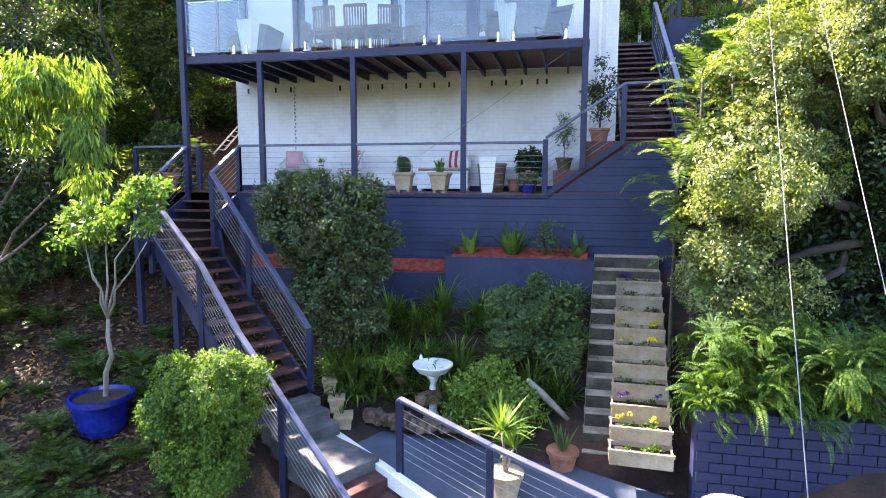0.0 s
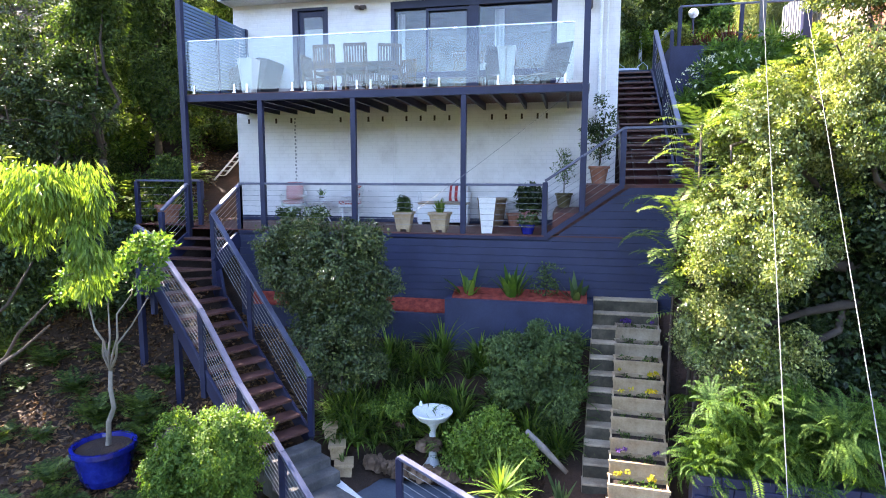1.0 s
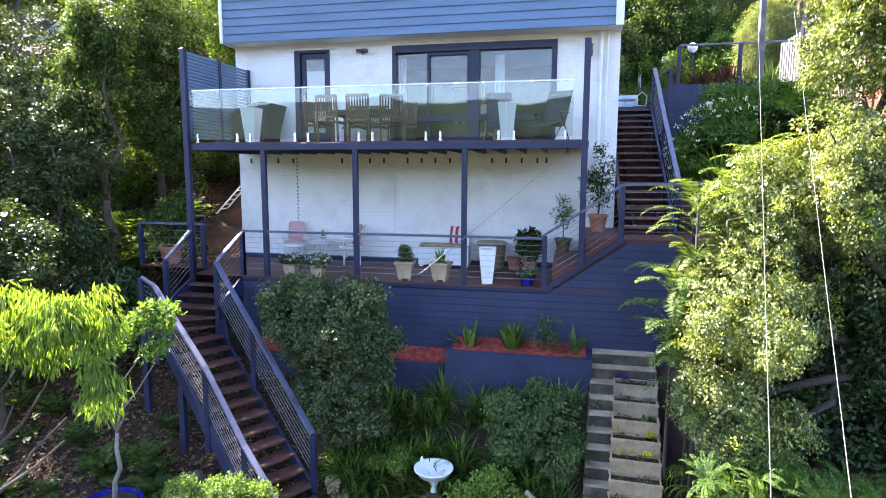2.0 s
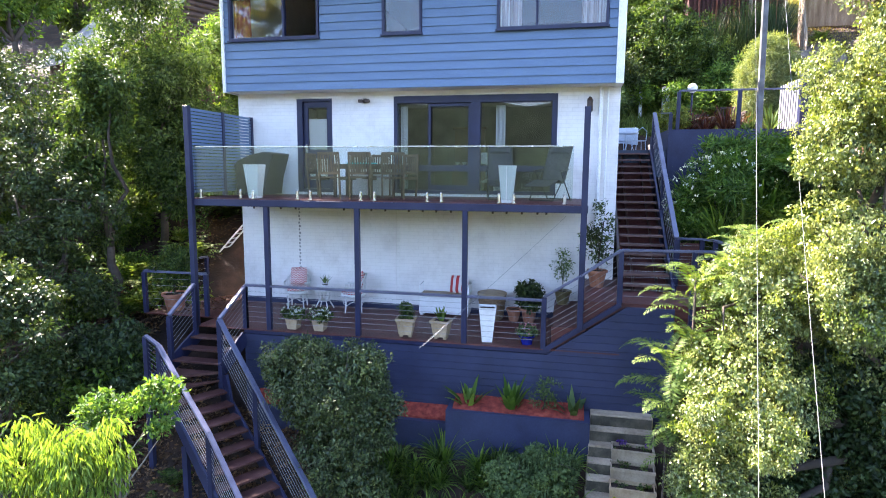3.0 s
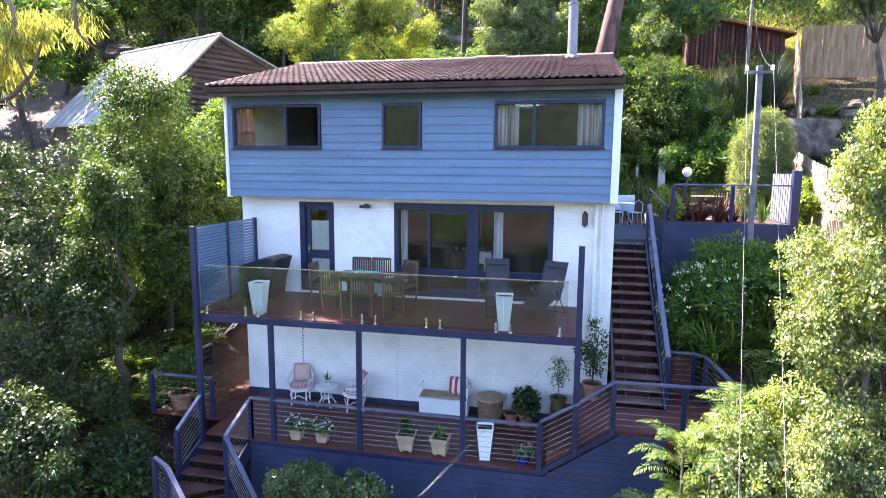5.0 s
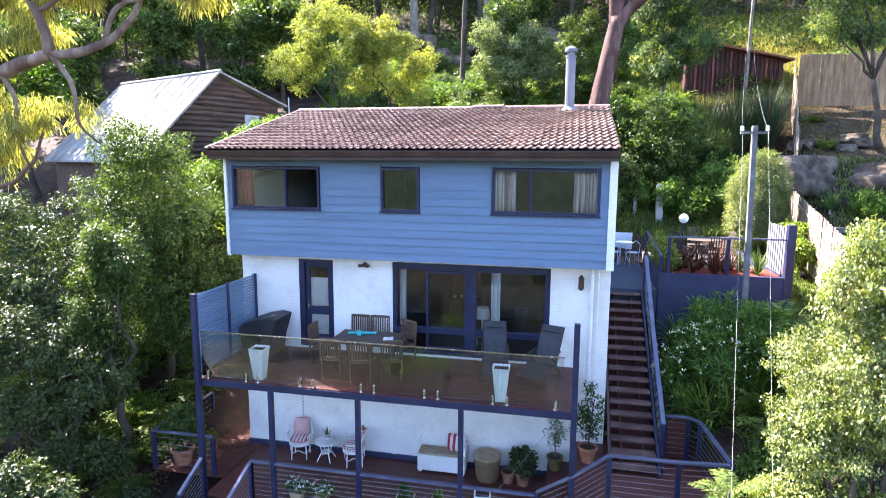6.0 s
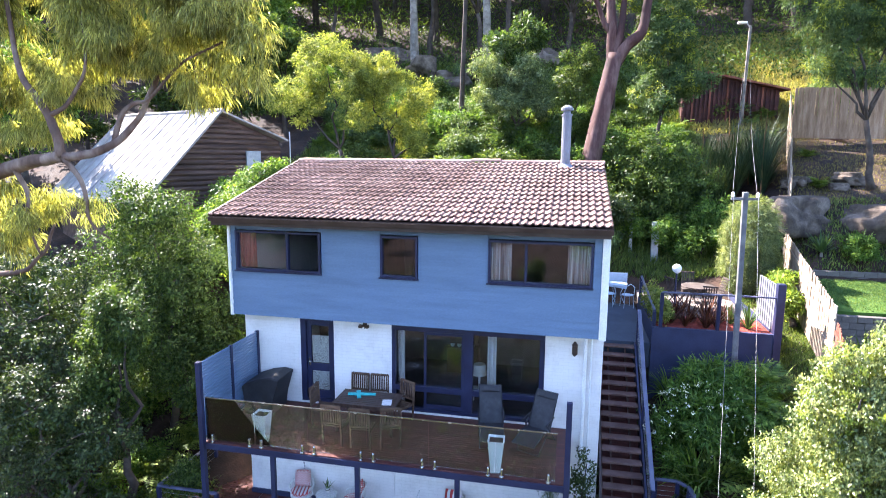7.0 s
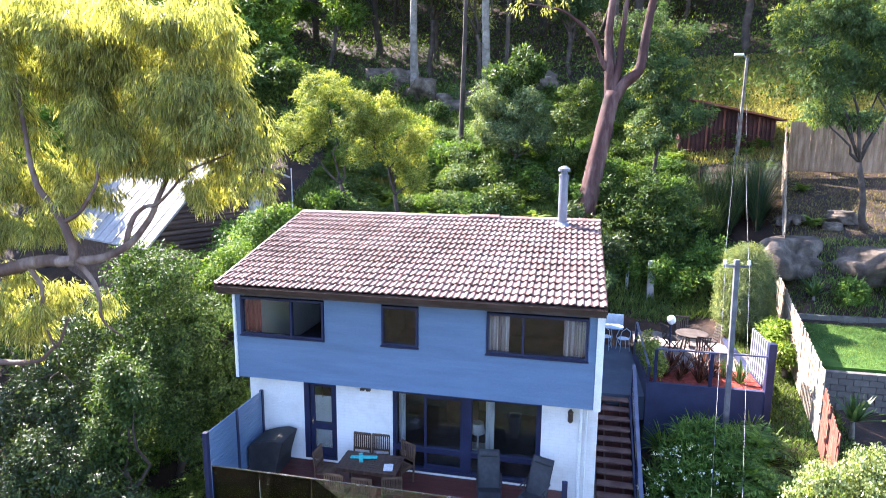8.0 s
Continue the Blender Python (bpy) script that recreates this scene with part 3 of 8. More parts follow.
# inside: floors, a back wall and partitions; the rooms' dimness is put into their dark colour
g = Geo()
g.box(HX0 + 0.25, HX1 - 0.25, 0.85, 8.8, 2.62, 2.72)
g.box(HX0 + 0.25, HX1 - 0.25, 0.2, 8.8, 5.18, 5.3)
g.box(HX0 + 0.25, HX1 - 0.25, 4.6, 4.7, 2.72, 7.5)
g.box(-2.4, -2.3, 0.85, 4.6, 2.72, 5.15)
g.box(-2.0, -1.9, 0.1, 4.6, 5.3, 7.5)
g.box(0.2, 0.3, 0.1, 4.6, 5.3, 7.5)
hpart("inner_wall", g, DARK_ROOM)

# weatherboard storey, boards round three windows
W = [(-4.92, -2.68, 6.31, 7.29), (-1.18, -0.28, 6.31, 7.29), (1.37, 3.66, 6.31, 7.29)]
SB0, SB1 = SOFFIT, 7.55
sid = hpart("siding", pierced(HX0 + 0.06, HX1 - 0.14, SB0 + 0.02, 7.6, 0.06, 0.14, [(a - 0.01, b + 0.01, c - 0.02, d + 0.02) for a, b, c, d in W]), SIDING, label="blue painted weatherboard")
rows, z = [], SB0
lap = (SB1 - SB0) / 13
for i in range(13):
    za, zb = SB0 + i * lap, SB0 + (i + 1) * lap + 0.015
    cuts = [HX0 + 0.02, HX1 - 0.15]
    spans = [(cuts[0], cuts[1])]
    for wx0, wx1, wz0, wz1 in W:
        if zb > wz0 + 0.03 and za < wz1 - 0.03:
            spans = [s for a, b in spans for s in ((a, min(b, wx0 - 0.012)), (max(a, wx1 + 0.012), b)) if s[1] - s[0] > 0.02]
    for a, b in spans:
        bg = Geo()
        bg.add([(a, 0.0, za), (b, 0.0, za), (b, 0.03, zb), (a, 0.03, zb), (a, 0.055, za), (b, 0.055, za), (b, 0.055, zb), (a, 0.055, zb)],
               [(0, 1, 2, 3), (4, 7, 6, 5), (0, 4, 5, 1), (3, 2, 6, 7), (0, 3, 7, 4), (1, 5, 6, 2)])
        part("board", bg, SIDING, sid)
# soffit of the overhang and white corner stops
hpart("soffit", Geo().box(HX0 + 0.04, HX1 - 0.02, 0.06, WALL_Y, SOFFIT - 0.0, SOFFIT + 0.02), WHITE)
hpart("corner_board", Geo().box(HX1 - 0.15, HX1 + 0.01, -0.03, 0.8, SOFFIT - 0.02, 7.6), WHITE, bevel=0.006)
hpart("corner_board", Geo().box(HX0 - 0.05, HX0 + 0.02, -0.03, 0.8, SOFFIT - 0.02, 7.6), WHITE, bevel=0.006)

TEAK_IN = surface("indoor_timber", (0.06, 0.035, 0.02), (0.10, 0.06, 0.035), (0.15, 0.09, 0.055), 0.5, 3, 40, 0.1)
CURTAIN = surface("striped_curtain", (0.20, 0.12, 0.11), (0.50, 0.42, 0.40), (0.76, 0.72, 0.69), 0.85, 15, 40, 0.1, stretch=(1, 1, 0.015))
CURTAIN_RED = surface("red_curtain", (0.20, 0.03, 0.028), (0.30, 0.055, 0.048), (0.42, 0.13, 0.11), 0.85, 10, 40, 0.1, stretch=(1, 1, 0.02))
CURTAIN_WHITE = surface("white_curtain", (0.5, 0.5, 0.5), (0.62, 0.62, 0.62), (0.72, 0.72, 0.72), 0.85, 10, 40, 0.1, stretch=(1, 1, 0.02))


def curtain(x0, x1, z0, z1, y, mat, parent):
    g = Geo()
    n = max(10, int((x1 - x0) / 0.02))
    for i in range(n + 1):
        x = x0 + (x1 - x0) * i / n
        d = 0.03 * math.sin((x - x0) * 2 * math.pi / 0.11) + 0.008 * math.sin(x * 31)
        g.v += [(x, y + d, z0), (x, y + d * 0.6, z1), (x, y + d + 0.006, z0), (x, y + d * 0.6 + 0.006, z1)]
        if i:
            a, b = 4 * (i - 1), 4 * i
            g.f += [(a, b, b + 1, a + 1), (b + 2, a + 2, a + 3, b + 3), (a, a + 2, b + 2, b), (a + 1, b + 1, b + 3, a + 3)]
    return part("curtain", g, mat, parent, smooth=True)


def window(x0, x1, z0, z1, y, mullions, label, panes=None):
    """A dark frame with its panes between the mullions."""
    f = Geo()
    t, d = 0.05, 0.10
    f.box(x0, x1, y - 0.03, y + d, z0, z0 + t).box(x0, x1, y - 0.03, y + d, z1 - t, z1)
    f.box(x0, x0 + t, y - 0.03, y + d, z0 + t, z1 - t).box(x1 - t, x1, y - 0.03, y + d, z0 + t, z1 - t)
    edges = [x0 + t, *mullions, x1 - t]
    for m in mullions:
        f.box(m - 0.025, m + 0.025, y - 0.01, y + d, z0 + t, z1 - t)
    ob = hpart("window", f, NAVY, label=label)
    for a, b in list(zip(edges, edges[1:]))[:panes]:
        p = part("pane", Geo().box(a - 0.01, b + 0.01, y + 0.05, y + 0.056, z0 + t, z1 - t), GLASS, ob)
        p.visible_shadow = False
    part("sill", Geo().box(x0 - 0.03, x1 + 0.03, y - 0.06, y - 0.005, z0 - 0.035, z0 - 0.004), NAVY, ob)
    return ob


w1 = window(*W[0], 0.0, [-3.55], "dark-framed sliding window, half open, with red curtains", 1)
curtain(-4.86, -4.42, 6.36, 7.24, 0.115, CURTAIN_RED, w1)
window(*W[1], 0.0, [], "narrow dark-framed window")
w3 = window(*W[2], 0.0, [2.21], "wide dark-framed window with pale curtains")
curtain(1.42, 1.88, 6.33, 7.24, 0.115, CURTAIN, w3)
curtain(3.12, 3.62, 6.33, 7.24, 0.115, CURTAIN, w3)

# glazed back door with a louvred blind behind the glass
f = Geo()
for a, b, c, d in ((DX0, DX0 + 0.14, DECK_Z + 0.06, DTOP), (DX1 - 0.07, DX1, DECK_Z + 0.06, DTOP), (DX0 + 0.14, DX1 - 0.07, DTOP - 0.06, DTOP), (DX0 + 0.14, DX1 - 0.07, DECK_Z + 0.06, DECK_Z + 0.14)):
    f.box(a, b, y0 - 0.02, y0 + 0.16, c, d)
door = hpart("door", f, NAVY, label="navy framed glazed door with pale slatted blind")
lx0, lx1, lz0, lz1 = DX0 + 0.15, DX1 - 0.08, DECK_Z + 0.15, DTOP - 0.07
lf = Geo().box(lx0, lx0 + 0.11, 0.6, 0.645, lz0, lz1).box(lx1 - 0.08, lx1, 0.6, 0.645, lz0, lz1)
for za, zb in ((lz0, lz0 + 0.2), (lz0 + 0.72, lz0 + 0.92), (lz1 - 0.13, lz1)):
    lf.box(lx0 + 0.11, lx1 - 0.08, 0.6, 0.645, za, zb)
part("door_leaf", lf, NAVY, door, bevel=0.004)
part("pane", Geo().box(lx0 + 0.11, lx1 - 0.08, 0.618, 0.624, lz0 + 0.2, lz1 - 0.13), GLASS, door).visible_shadow = False
slat = Geo().box(lx0 + 0.12, lx1 - 0.09, -0.015, 0.015, -0.002, 0.002, pose(0, 0, 0, -58)).mesh("slat", WHITE)
for i in range(52):
    z = lz0 + 0.22 + i * 0.028
    if z < lz1 - 0.14 and not lz0 + 0.71 < z < lz0 + 0.93:
        part("slat", slat, None, door).location = (0, 0.642, z)
part("door_handle", Geo().tube([(lx0 + 0.06, 0.598, 3.85), (lx0 + 0.06, 0.55, 3.85), (lx0 + 0.14, 0.548, 3.85)], 0.011, 8).box(lx0 + 0.04, lx0 + 0.08, 0.588, 0.6, 3.75, 3.95), STEEL, door)

# wide sliding door: navy frame, two big panes and a sliding leaf
slider = hpart("sliding_door", Geo().box(SX0, SX1, y0 - 0.02, y0 + 0.18, SBOT, SBOT + 0.08), NAVY, label="wide navy framed glass sliding door")
part("door_head", Geo().box(SX0, SX1, y0 - 0.02, y0 + 0.18, STOP - 0.16, STOP), NAVY, slider)
for a, b, o in ((SX0, SX0 + 0.08, 0), (SX1 - 0.12, SX1, 0), (0.74, 0.96, 0.01)):
    part("door_post", Geo().box(a, b, y0 - 0.02 + o, y0 + 0.18 - o, SBOT + 0.08, STOP - 0.16), NAVY, slider, bevel=0.004)
for a, b in ((SX0 + 0.08, 0.74), (0.96, SX1 - 0.12)):
    part("mid_rail", Geo().box(a, b, y0, y0 + 0.15, 3.32, 3.46), NAVY, slider, bevel=0.004)
for a, b in ((SX0 + 0.08, 0.74), (0.96, SX1 - 0.12)):
    part("pane", Geo().box(a, b, y0 + 0.1, y0 + 0.106, SBOT + 0.08, STOP - 0.16), GLASS, slider).visible_shadow = False
lf = Geo()
for a, b, c, d in ((-0.26, -0.2, SBOT + 0.09, 4.86), (0.68, 0.74, SBOT + 0.09, 4.86), (-0.2, 0.68, 4.8, 4.86), (-0.2, 0.68, SBOT + 0.09, SBOT + 0.2)):
    lf.box(a, b, y0 + 0.02, y0 + 0.06, c, d)
part("screen_leaf", lf, NAVY, slider)
curtain(-1.0, -0.82, SBOT + 0.1, STOP - 0.2, 0.86, CURTAIN_WHITE, slider)
curtain(1.28, 1.5, SBOT + 0.1, STOP - 0.2, 0.86, CURTAIN_WHITE, slider)

# things that show inside: a sideboard with crockery, a white lamp on a side table
sb = hpart("sideboard", Geo().box(-0.3, 0.65, 3.6, 4.0, 2.72, 3.5).box(-0.25, 0.6, 3.75, 4.0, 3.55, 4.5).box(-0.3, 0.65, 3.7, 4.0, 4.5, 4.56), TEAK_IN, bevel=0.01)
for i, x in enumerate((-0.15, 0.05, 0.25, 0.45)):
    part("bowl", Geo().lathe([(0.03, 0), (0.05, 0.02), (0.07, 0.08), (0.06, 0.08)], (x, 3.68, 3.501), 12), WHITE, sb)
tl = hpart("table_lamp", Geo().lathe([(0.09, 0), (0.03, 0.04), (0.03, 0.4)], (0.98, 1.6, 3.1), 12), WHITE)
part("shade", Geo().lathe([(0.19, 0.40), (0.15, 0.68)], (0.98, 1.6, 3.1), 18), WHITE, tl)
hpart("side_table", Geo().box(0.75, 1.25, 1.4, 1.8, 3.05, 3.1).box(0.78, 0.83, 1.43, 1.48, 2.72, 3.05).box(1.17, 1.22, 1.43, 1.48, 2.72, 3.05).box(0.78, 0.83, 1.72, 1.77, 2.72, 3.05).box(1.17, 1.22, 1.72, 1.77, 2.72, 3.05), WHITE)

# floodlight and a wall lantern
fl = hpart("floodlight", Geo().box(-1.82, -1.72, 0.5, 0.55, 4.9, 5.0).box(-1.9, -1.8, 0.38, 0.48, 4.90, 4.97, None).box(-1.74, -1.64, 0.38, 0.48, 4.90, 4.97).tube([(-1.77, 0.5, 4.95), (-1.77, 0.42, 4.94)], 0.02, 6), FASCIA, bevel=0.005)
hpart("wall_lantern", Geo().lathe([(0.02, 0.32), (0.075, 0.24), (0.06, 0.23), (0.065, 0.02), (0.02, -0.03)], (3.36, 0.42, 4.62), 8).box(3.34, 3.38, 0.44, 0.55, 4.84, 4.88), FASCIA)

# ---- roof ----
EY, EZ, RY, RZ = -0.43, 7.70, 4.50, 8.96
RX0, RX1 = -5.27, 4.0
slope = math.atan2(RZ - EZ, RY - EY)
run = math.hypot(RY - EY, RZ - EZ)
roof = hpart("roof", Geo().add([(RX0 + 0.03, EY, EZ - 0.05), (RX1 - 0.03, EY, EZ - 0.05), (RX1 - 0.03, RY, RZ - 0.05), (RX0 + 0.03, RY, RZ - 0.05), (RX0 + 0.03, EY, EZ - 0.15), (RX1 - 0.03, EY, EZ - 0.15), (RX1 - 0.03, RY, RZ - 0.15), (RX0 + 0.03, RY, RZ - 0.15),
                                (RX0 + 0.03, 9.5, EZ - 0.05), (RX1 - 0.03, 9.5, EZ - 0.05), (RX0 + 0.03, 9.5, EZ - 0.15), (RX1 - 0.03, 9.5, EZ - 0.15)],
                               [(0, 1, 2, 3), (7, 6, 5, 4), (0, 4, 5, 1), (0, 3, 7, 4), (1, 5, 6, 2), (3, 2, 9, 8), (8, 9, 11, 10), (7, 10, 11, 6), (3, 8, 10, 7), (2, 6, 11, 9)]), FASCIA, label="low-pitched roof of pinkish brown clay tiles")
# gable ends under the roof
for x in (HX0, HX1 - 0.2):
    hpart("gable", Geo().add([(x, 0.1, 7.45), (x + 0.2, 0.1, 7.45), (x, 8.9, 7.45), (x + 0.2, 8.9, 7.45), (x, RY, RZ - 0.17), (x + 0.2, RY, RZ - 0.17)], [(0, 1, 3, 2), (0, 4, 5, 1), (2, 3, 5, 4), (0, 2, 4), (1, 5, 3)]), BRICK_WHITE)
hpart("fascia", Geo().box(RX0, RX1, EY - 0.02, EY + 0.02, EZ - 0.24, EZ - 0.07), FASCIA)
hpart("gutter", Geo().add([(x, EY + dy, EZ + dz) for x in (RX0 - 0.02, RX1 + 0.02) for dy, dz in ((-0.03, -0.03), (-0.03, -0.15), (-0.10, -0.15), (-0.13, -0.05), (-0.115, -0.05), (-0.09, -0.135), (-0.045, -0.135), (-0.045, -0.03))],
                          [(i, (i + 1) % 8, 8 + (i + 1) % 8, 8 + i) for i in range(8)] + [tuple(range(7, -1, -1)), tuple(range(8, 16))]), FASCIA, label="dark brown gutter")
hpart("eave_lining", Geo().box(RX0, RX1, EY + 0.02, 0.14, EZ - 0.2, EZ - 0.18), FASCIA)

# clay tiles: an S-shaped pan and roll, overlapping upwards
COLS, ROWS_T = 58, 15
tw, th = (RX1 - RX0) / COLS, run / ROWS_T
TILT_T = pose(0, 0, 0, math.degrees(slope))
prof = [(0.0, 0.010), (0.10, 0.004), (0.34, 0.000), (0.50, 0.010), (0.64, 0.030), (0.80, 0.040), (0.94, 0.030), (1.02, 0.012)]
tg = Geo()
for (s, lift, thick) in ((0.0, 0.056, 0.0), (1.1, 0.006, 0.0), (0.0, 0.056, -0.026)):
    tg.v += [tuple(TILT_T @ Vector((u * tw, s * th, h + lift + thick))) for u, h in prof]
m = len(prof)
tg.f = [(i, i + 1, m + i + 1, m + i) for i in range(m - 1)] + [(2 * m + i, 2 * m + i + 1, i + 1, i) for i in range(m - 1)]
tile = tg.mesh("tile", TILE, smooth=False)
trng = np.random.default_rng(5)
rest = Geo()
for r in range(ROWS_T):
    for c in range(COLS):
        at = Vector((RX0 + c * tw, EY - 0.05, EZ - 0.03)) + TILT_T @ Vector((0, r * th, 0))
        if r < 5:
            ob = part("tile", tile, None, roof)
            ob.matrix_basis = Matrix.Translation(at + Vector((trng.normal() * 0.003, trng.normal() * 0.004, abs(trng.normal()) * 0.004))) @ pose(0, 0, 0, trng.normal() * 0.4, trng.normal() * 0.4, trng.normal() * 0.4)
        else:
            j = Vector((trng.normal() * 0.003, trng.normal() * 0.004, abs(trng.normal()) * 0.004))
            rest.add([Vector(v) + at + j for v in tg.v], tg.f)
tagged(part("tile_field", rest, TILE, roof), kind="stuff")
# ridge capping in short lengths, edge capping along the gable ends
for i in range(22):
    a = RX0 + i * (RX1 - RX0) / 22
    lift = 0.03 if 13 <= i <= 14 else 0.0
    rg = Geo()
    n = 7
    for x, k in ((a, 1.0), (a + (RX1 - RX0) / 22 + 0.03, 1.08)):
        rg.v += [(x, RY + 0.13 * k * math.cos(math.pi * q / n), RZ - 0.01 + lift + 0.085 * k * math.sin(math.pi * q / n)) for q in range(n + 1)]
    rg.f = [(q, q + 1, n + 2 + q, n + 1 + q) for q in range(n)]
    part("ridge_tile", rg, TILE, roof)
for x in (RX0 - 0.02, RX1 - 0.02):
    hpart("barge_capping", Geo().bar((x, EY - 0.04, EZ - 0.02), (x, RY, RZ - 0.02), 0.06, 0.12), FASCIA)
# steel flue
CH = (2.93, 4.15)
FLUE = surface("dull_grey_flue_paint", (0.12, 0.125, 0.15), (0.17, 0.18, 0.21), (0.23, 0.24, 0.28), 0.5, 3, 40, 0.1, stretch=(1, 1, 0.3))
fl = hpart("flue", Geo().lathe([(0.13, 0), (0.13, 1.45)], (*CH, RZ - 0.15), 16), FLUE, label="galvanised steel flue with cowl", smooth=False)
part("cowl", Geo().lathe([(0.15, 0), (0.15, 0.05), (0.1, 0.06), (0.1, 0.14), (0.17, 0.15), (0.17, 0.22), (0.05, 0.3)], (*CH, RZ + 1.30), 16), FLUE, fl)
part("flashing", Geo().lathe([(0.3, -0.02), (0.22, 0.05), (0.14, 0.12)], (*CH, RZ - 0.13), 16), FLUE, fl)


# ---- upper deck ----
PX = [-4.73, -3.05, -1.09, 1.08, 3.27]
FY = -1.95
deck = thing("upper_deck", (0, FY, DECK_Z), "raised timber deck with red boards and navy framing", "deck", kind="structure")


def dpart(name, geo, mat, label="", owner=None, **kw):
    owner = owner or deck
    ob = part(name, geo, mat, owner, label, **kw)
    ob.matrix_parent_inverse = owner.matrix_basis.inverted()
    return ob


y = FY - 0.02
while y < WALL_Y - 0.05:
    dpart("board", Geo().box(-4.72, 3.28, y, y + 0.088, DECK_Z - 0.022, DECK_Z), TIMBER_RED)
    y += 0.093
dpart("beam", Geo().box(-4.80, 3.34, FY - 0.05, FY + 0.05, DECK_Z - 0.16, DECK_Z - 0.024), NAVY, bevel=0.006)
dpart("beam", Geo().box(-4.80, -4.74, FY + 0.05, WALL_Y, DECK_Z - 0.16, DECK_Z - 0.024), NAVY)
dpart("beam", Geo().box(3.29, 3.34, FY + 0.05, WALL_Y, DECK_Z - 0.16, DECK_Z - 0.024), NAVY)
joist = Geo().box(-0.022, 0.022, FY + 0.05, WALL_Y, DECK_Z - 0.17, DECK_Z - 0.024).mesh("joist", NAVY)
for i in range(17):
    dpart("joist", joist, None).location = (-4.4 + i * 0.46, 0, 0)
for i, x in enumerate(PX):
    top = 4.62 if i == 0 else 4.48 if i == 4 else DECK_Z - 0.16
    w = 0.055 if i in (0, 4) else 0.05
    yy = FY - 0.06 if i in (0, 4) else FY
    base = 0.46 if i == 4 else 0.0
    dpart("post", Geo().box(x - w, x + w, yy - w, yy + w, base if i != 4 else 0.45, top), NAVY, bevel=0.006)

# frameless glass balustrade on steel spigots
bal = thing("glass_balustrade", (0, FY, DECK_Z), "frameless glass balustrade on steel spigots", "balustrade")
JX = [-4.66, -3.47, -2.21, -0.87, 0.47, 1.85, 3.06]
for a, b in zip(JX, JX[1:]):
    p = dpart("glass_panel", Geo().box(a + 0.008, b - 0.008, FY - 0.006, FY + 0.006, DECK_Z + 0.06, 3.78), GLASS_RAIL, owner=bal, bevel=0.001)
    p.visible_shadow = False
    for x in (a + 0.14, b - 0.14):
        sp = Geo().lathe([(0.05, 0.0), (0.05, 0.015), (0.026, 0.016), (0.026, 0.17), (0.02, 0.18)], (x, FY, DECK_Z), 12)
        dpart("spigot", sp, STEEL, owner=bal)
dpart("top_rail", Geo().box(JX[0], JX[-1], FY - 0.012, FY + 0.012, 3.782, 3.80), STEEL, "slim steel top rail", owner=bal)

# slatted privacy screen at the deck's end
scr = thing("privacy_screen", (-4.73, -0.7, DECK_Z), "navy slatted timber privacy screen", "screen")
for y in (-0.75, WALL_Y - 0.06):
    dpart("post", Geo().box(-4.77, -4.69, y - 0.04, y + 0.04, DECK_Z, 4.60), NAVY, owner=scr)
slat = Geo().box(-4.745, -4.715, FY + 0.06, WALL_Y - 0.02, 0, 0.052).mesh("slat", SIDING)
for i in range(25):
    dpart("slat", slat, None, owner=scr).location = (0, 0, DECK_Z + 0.1 + i * 0.0705)


# ---- lower deck with its boarded front ----
ldeck = thing("lower_deck", (0, FY, 0), "red timber deck under the house with navy boarded front", "deck", kind="structure")
LX0 = -6.6


def lpart(name, geo, mat, label="", **kw):
    return dpart(name, geo, mat, label, owner=ldeck, **kw)


y = FY - 0.04
while y < WALL_Y - 0.02:
    x1 = 4.0
    lpart("board", Geo().box(-4.75, x1, y, y + 0.088, -0.022, 0.0), TIMBER_RED)
    y += 0.093
y = -1.25
while y < 3.4:
    lpart("board", Geo().box(LX0, -4.78 if y < WALL_Y - 0.02 else HX0 - 0.02, y, y + 0.088, -0.024, -0.002), TIMBER_RED)
    y += 0.093
lpart("plinth", Geo().box(HX0, 3.2, WALL_Y - 0.06, WALL_Y - 0.003, 0.0, 0.12), NAVY_WALL)
# boarded front, following the ramped top on the high side
fb = lpart("front_wall", Geo().box(-3.62, 4.9, FY + 0.02, FY + 0.08, -2.0, -0.03), NAVY_WALL, "navy painted horizontal boards")
bd = 0.142
for i in range(20):
    za, zb = -1.95 + i * bd, -1.95 + (i + 1) * bd - 0.006
    if za > 0.85:
        break
    a, b = -3.62, 4.92
    if zb > -0.06:
        a = max(2.66 + (za + 0.12) * 1.42, 2.66)
        if a > b - 0.1:
            continue
        sg = Geo().add([(a, FY - 0.03, za), (b, FY - 0.03, za), (b, FY - 0.03, zb), (a + bd * 1.42, FY - 0.03, zb), (a, FY + 0.02, za), (b, FY + 0.02, za), (b, FY + 0.02, zb), (a + bd * 1.42, FY + 0.02, zb)],
                       [(0, 1, 2, 3), (4, 7, 6, 5), (0, 4, 5, 1), (3, 2, 6, 7), (0, 3, 7, 4), (1, 5, 6, 2)])
    else:
        sg = Geo().box(a, b, FY - 0.03, FY + 0.02, za, zb)
    part("board", sg, NAVY_WALL, fb)
lpart("edge_beam", Geo().box(-3.62, 2.66, FY - 0.045, FY + 0.02, -0.085, -0.025), NAVY)
lpart("edge_beam", Geo().bar((2.62, FY - 0.02, -0.03), (3.98, FY - 0.02, 0.93), 0.06, 0.09), NAVY)
# raised landing beside the house, two broad steps up to it
lpart("landing", Geo().box(2.75, 4.0, -1.9, 0.5, 0.02, 0.42), TIMBER_RED)
lpart("landing", Geo().box(3.3, 6.15, -1.88, 0.9, 0.43, 0.94), TIMBER_RED, "red timber landing")


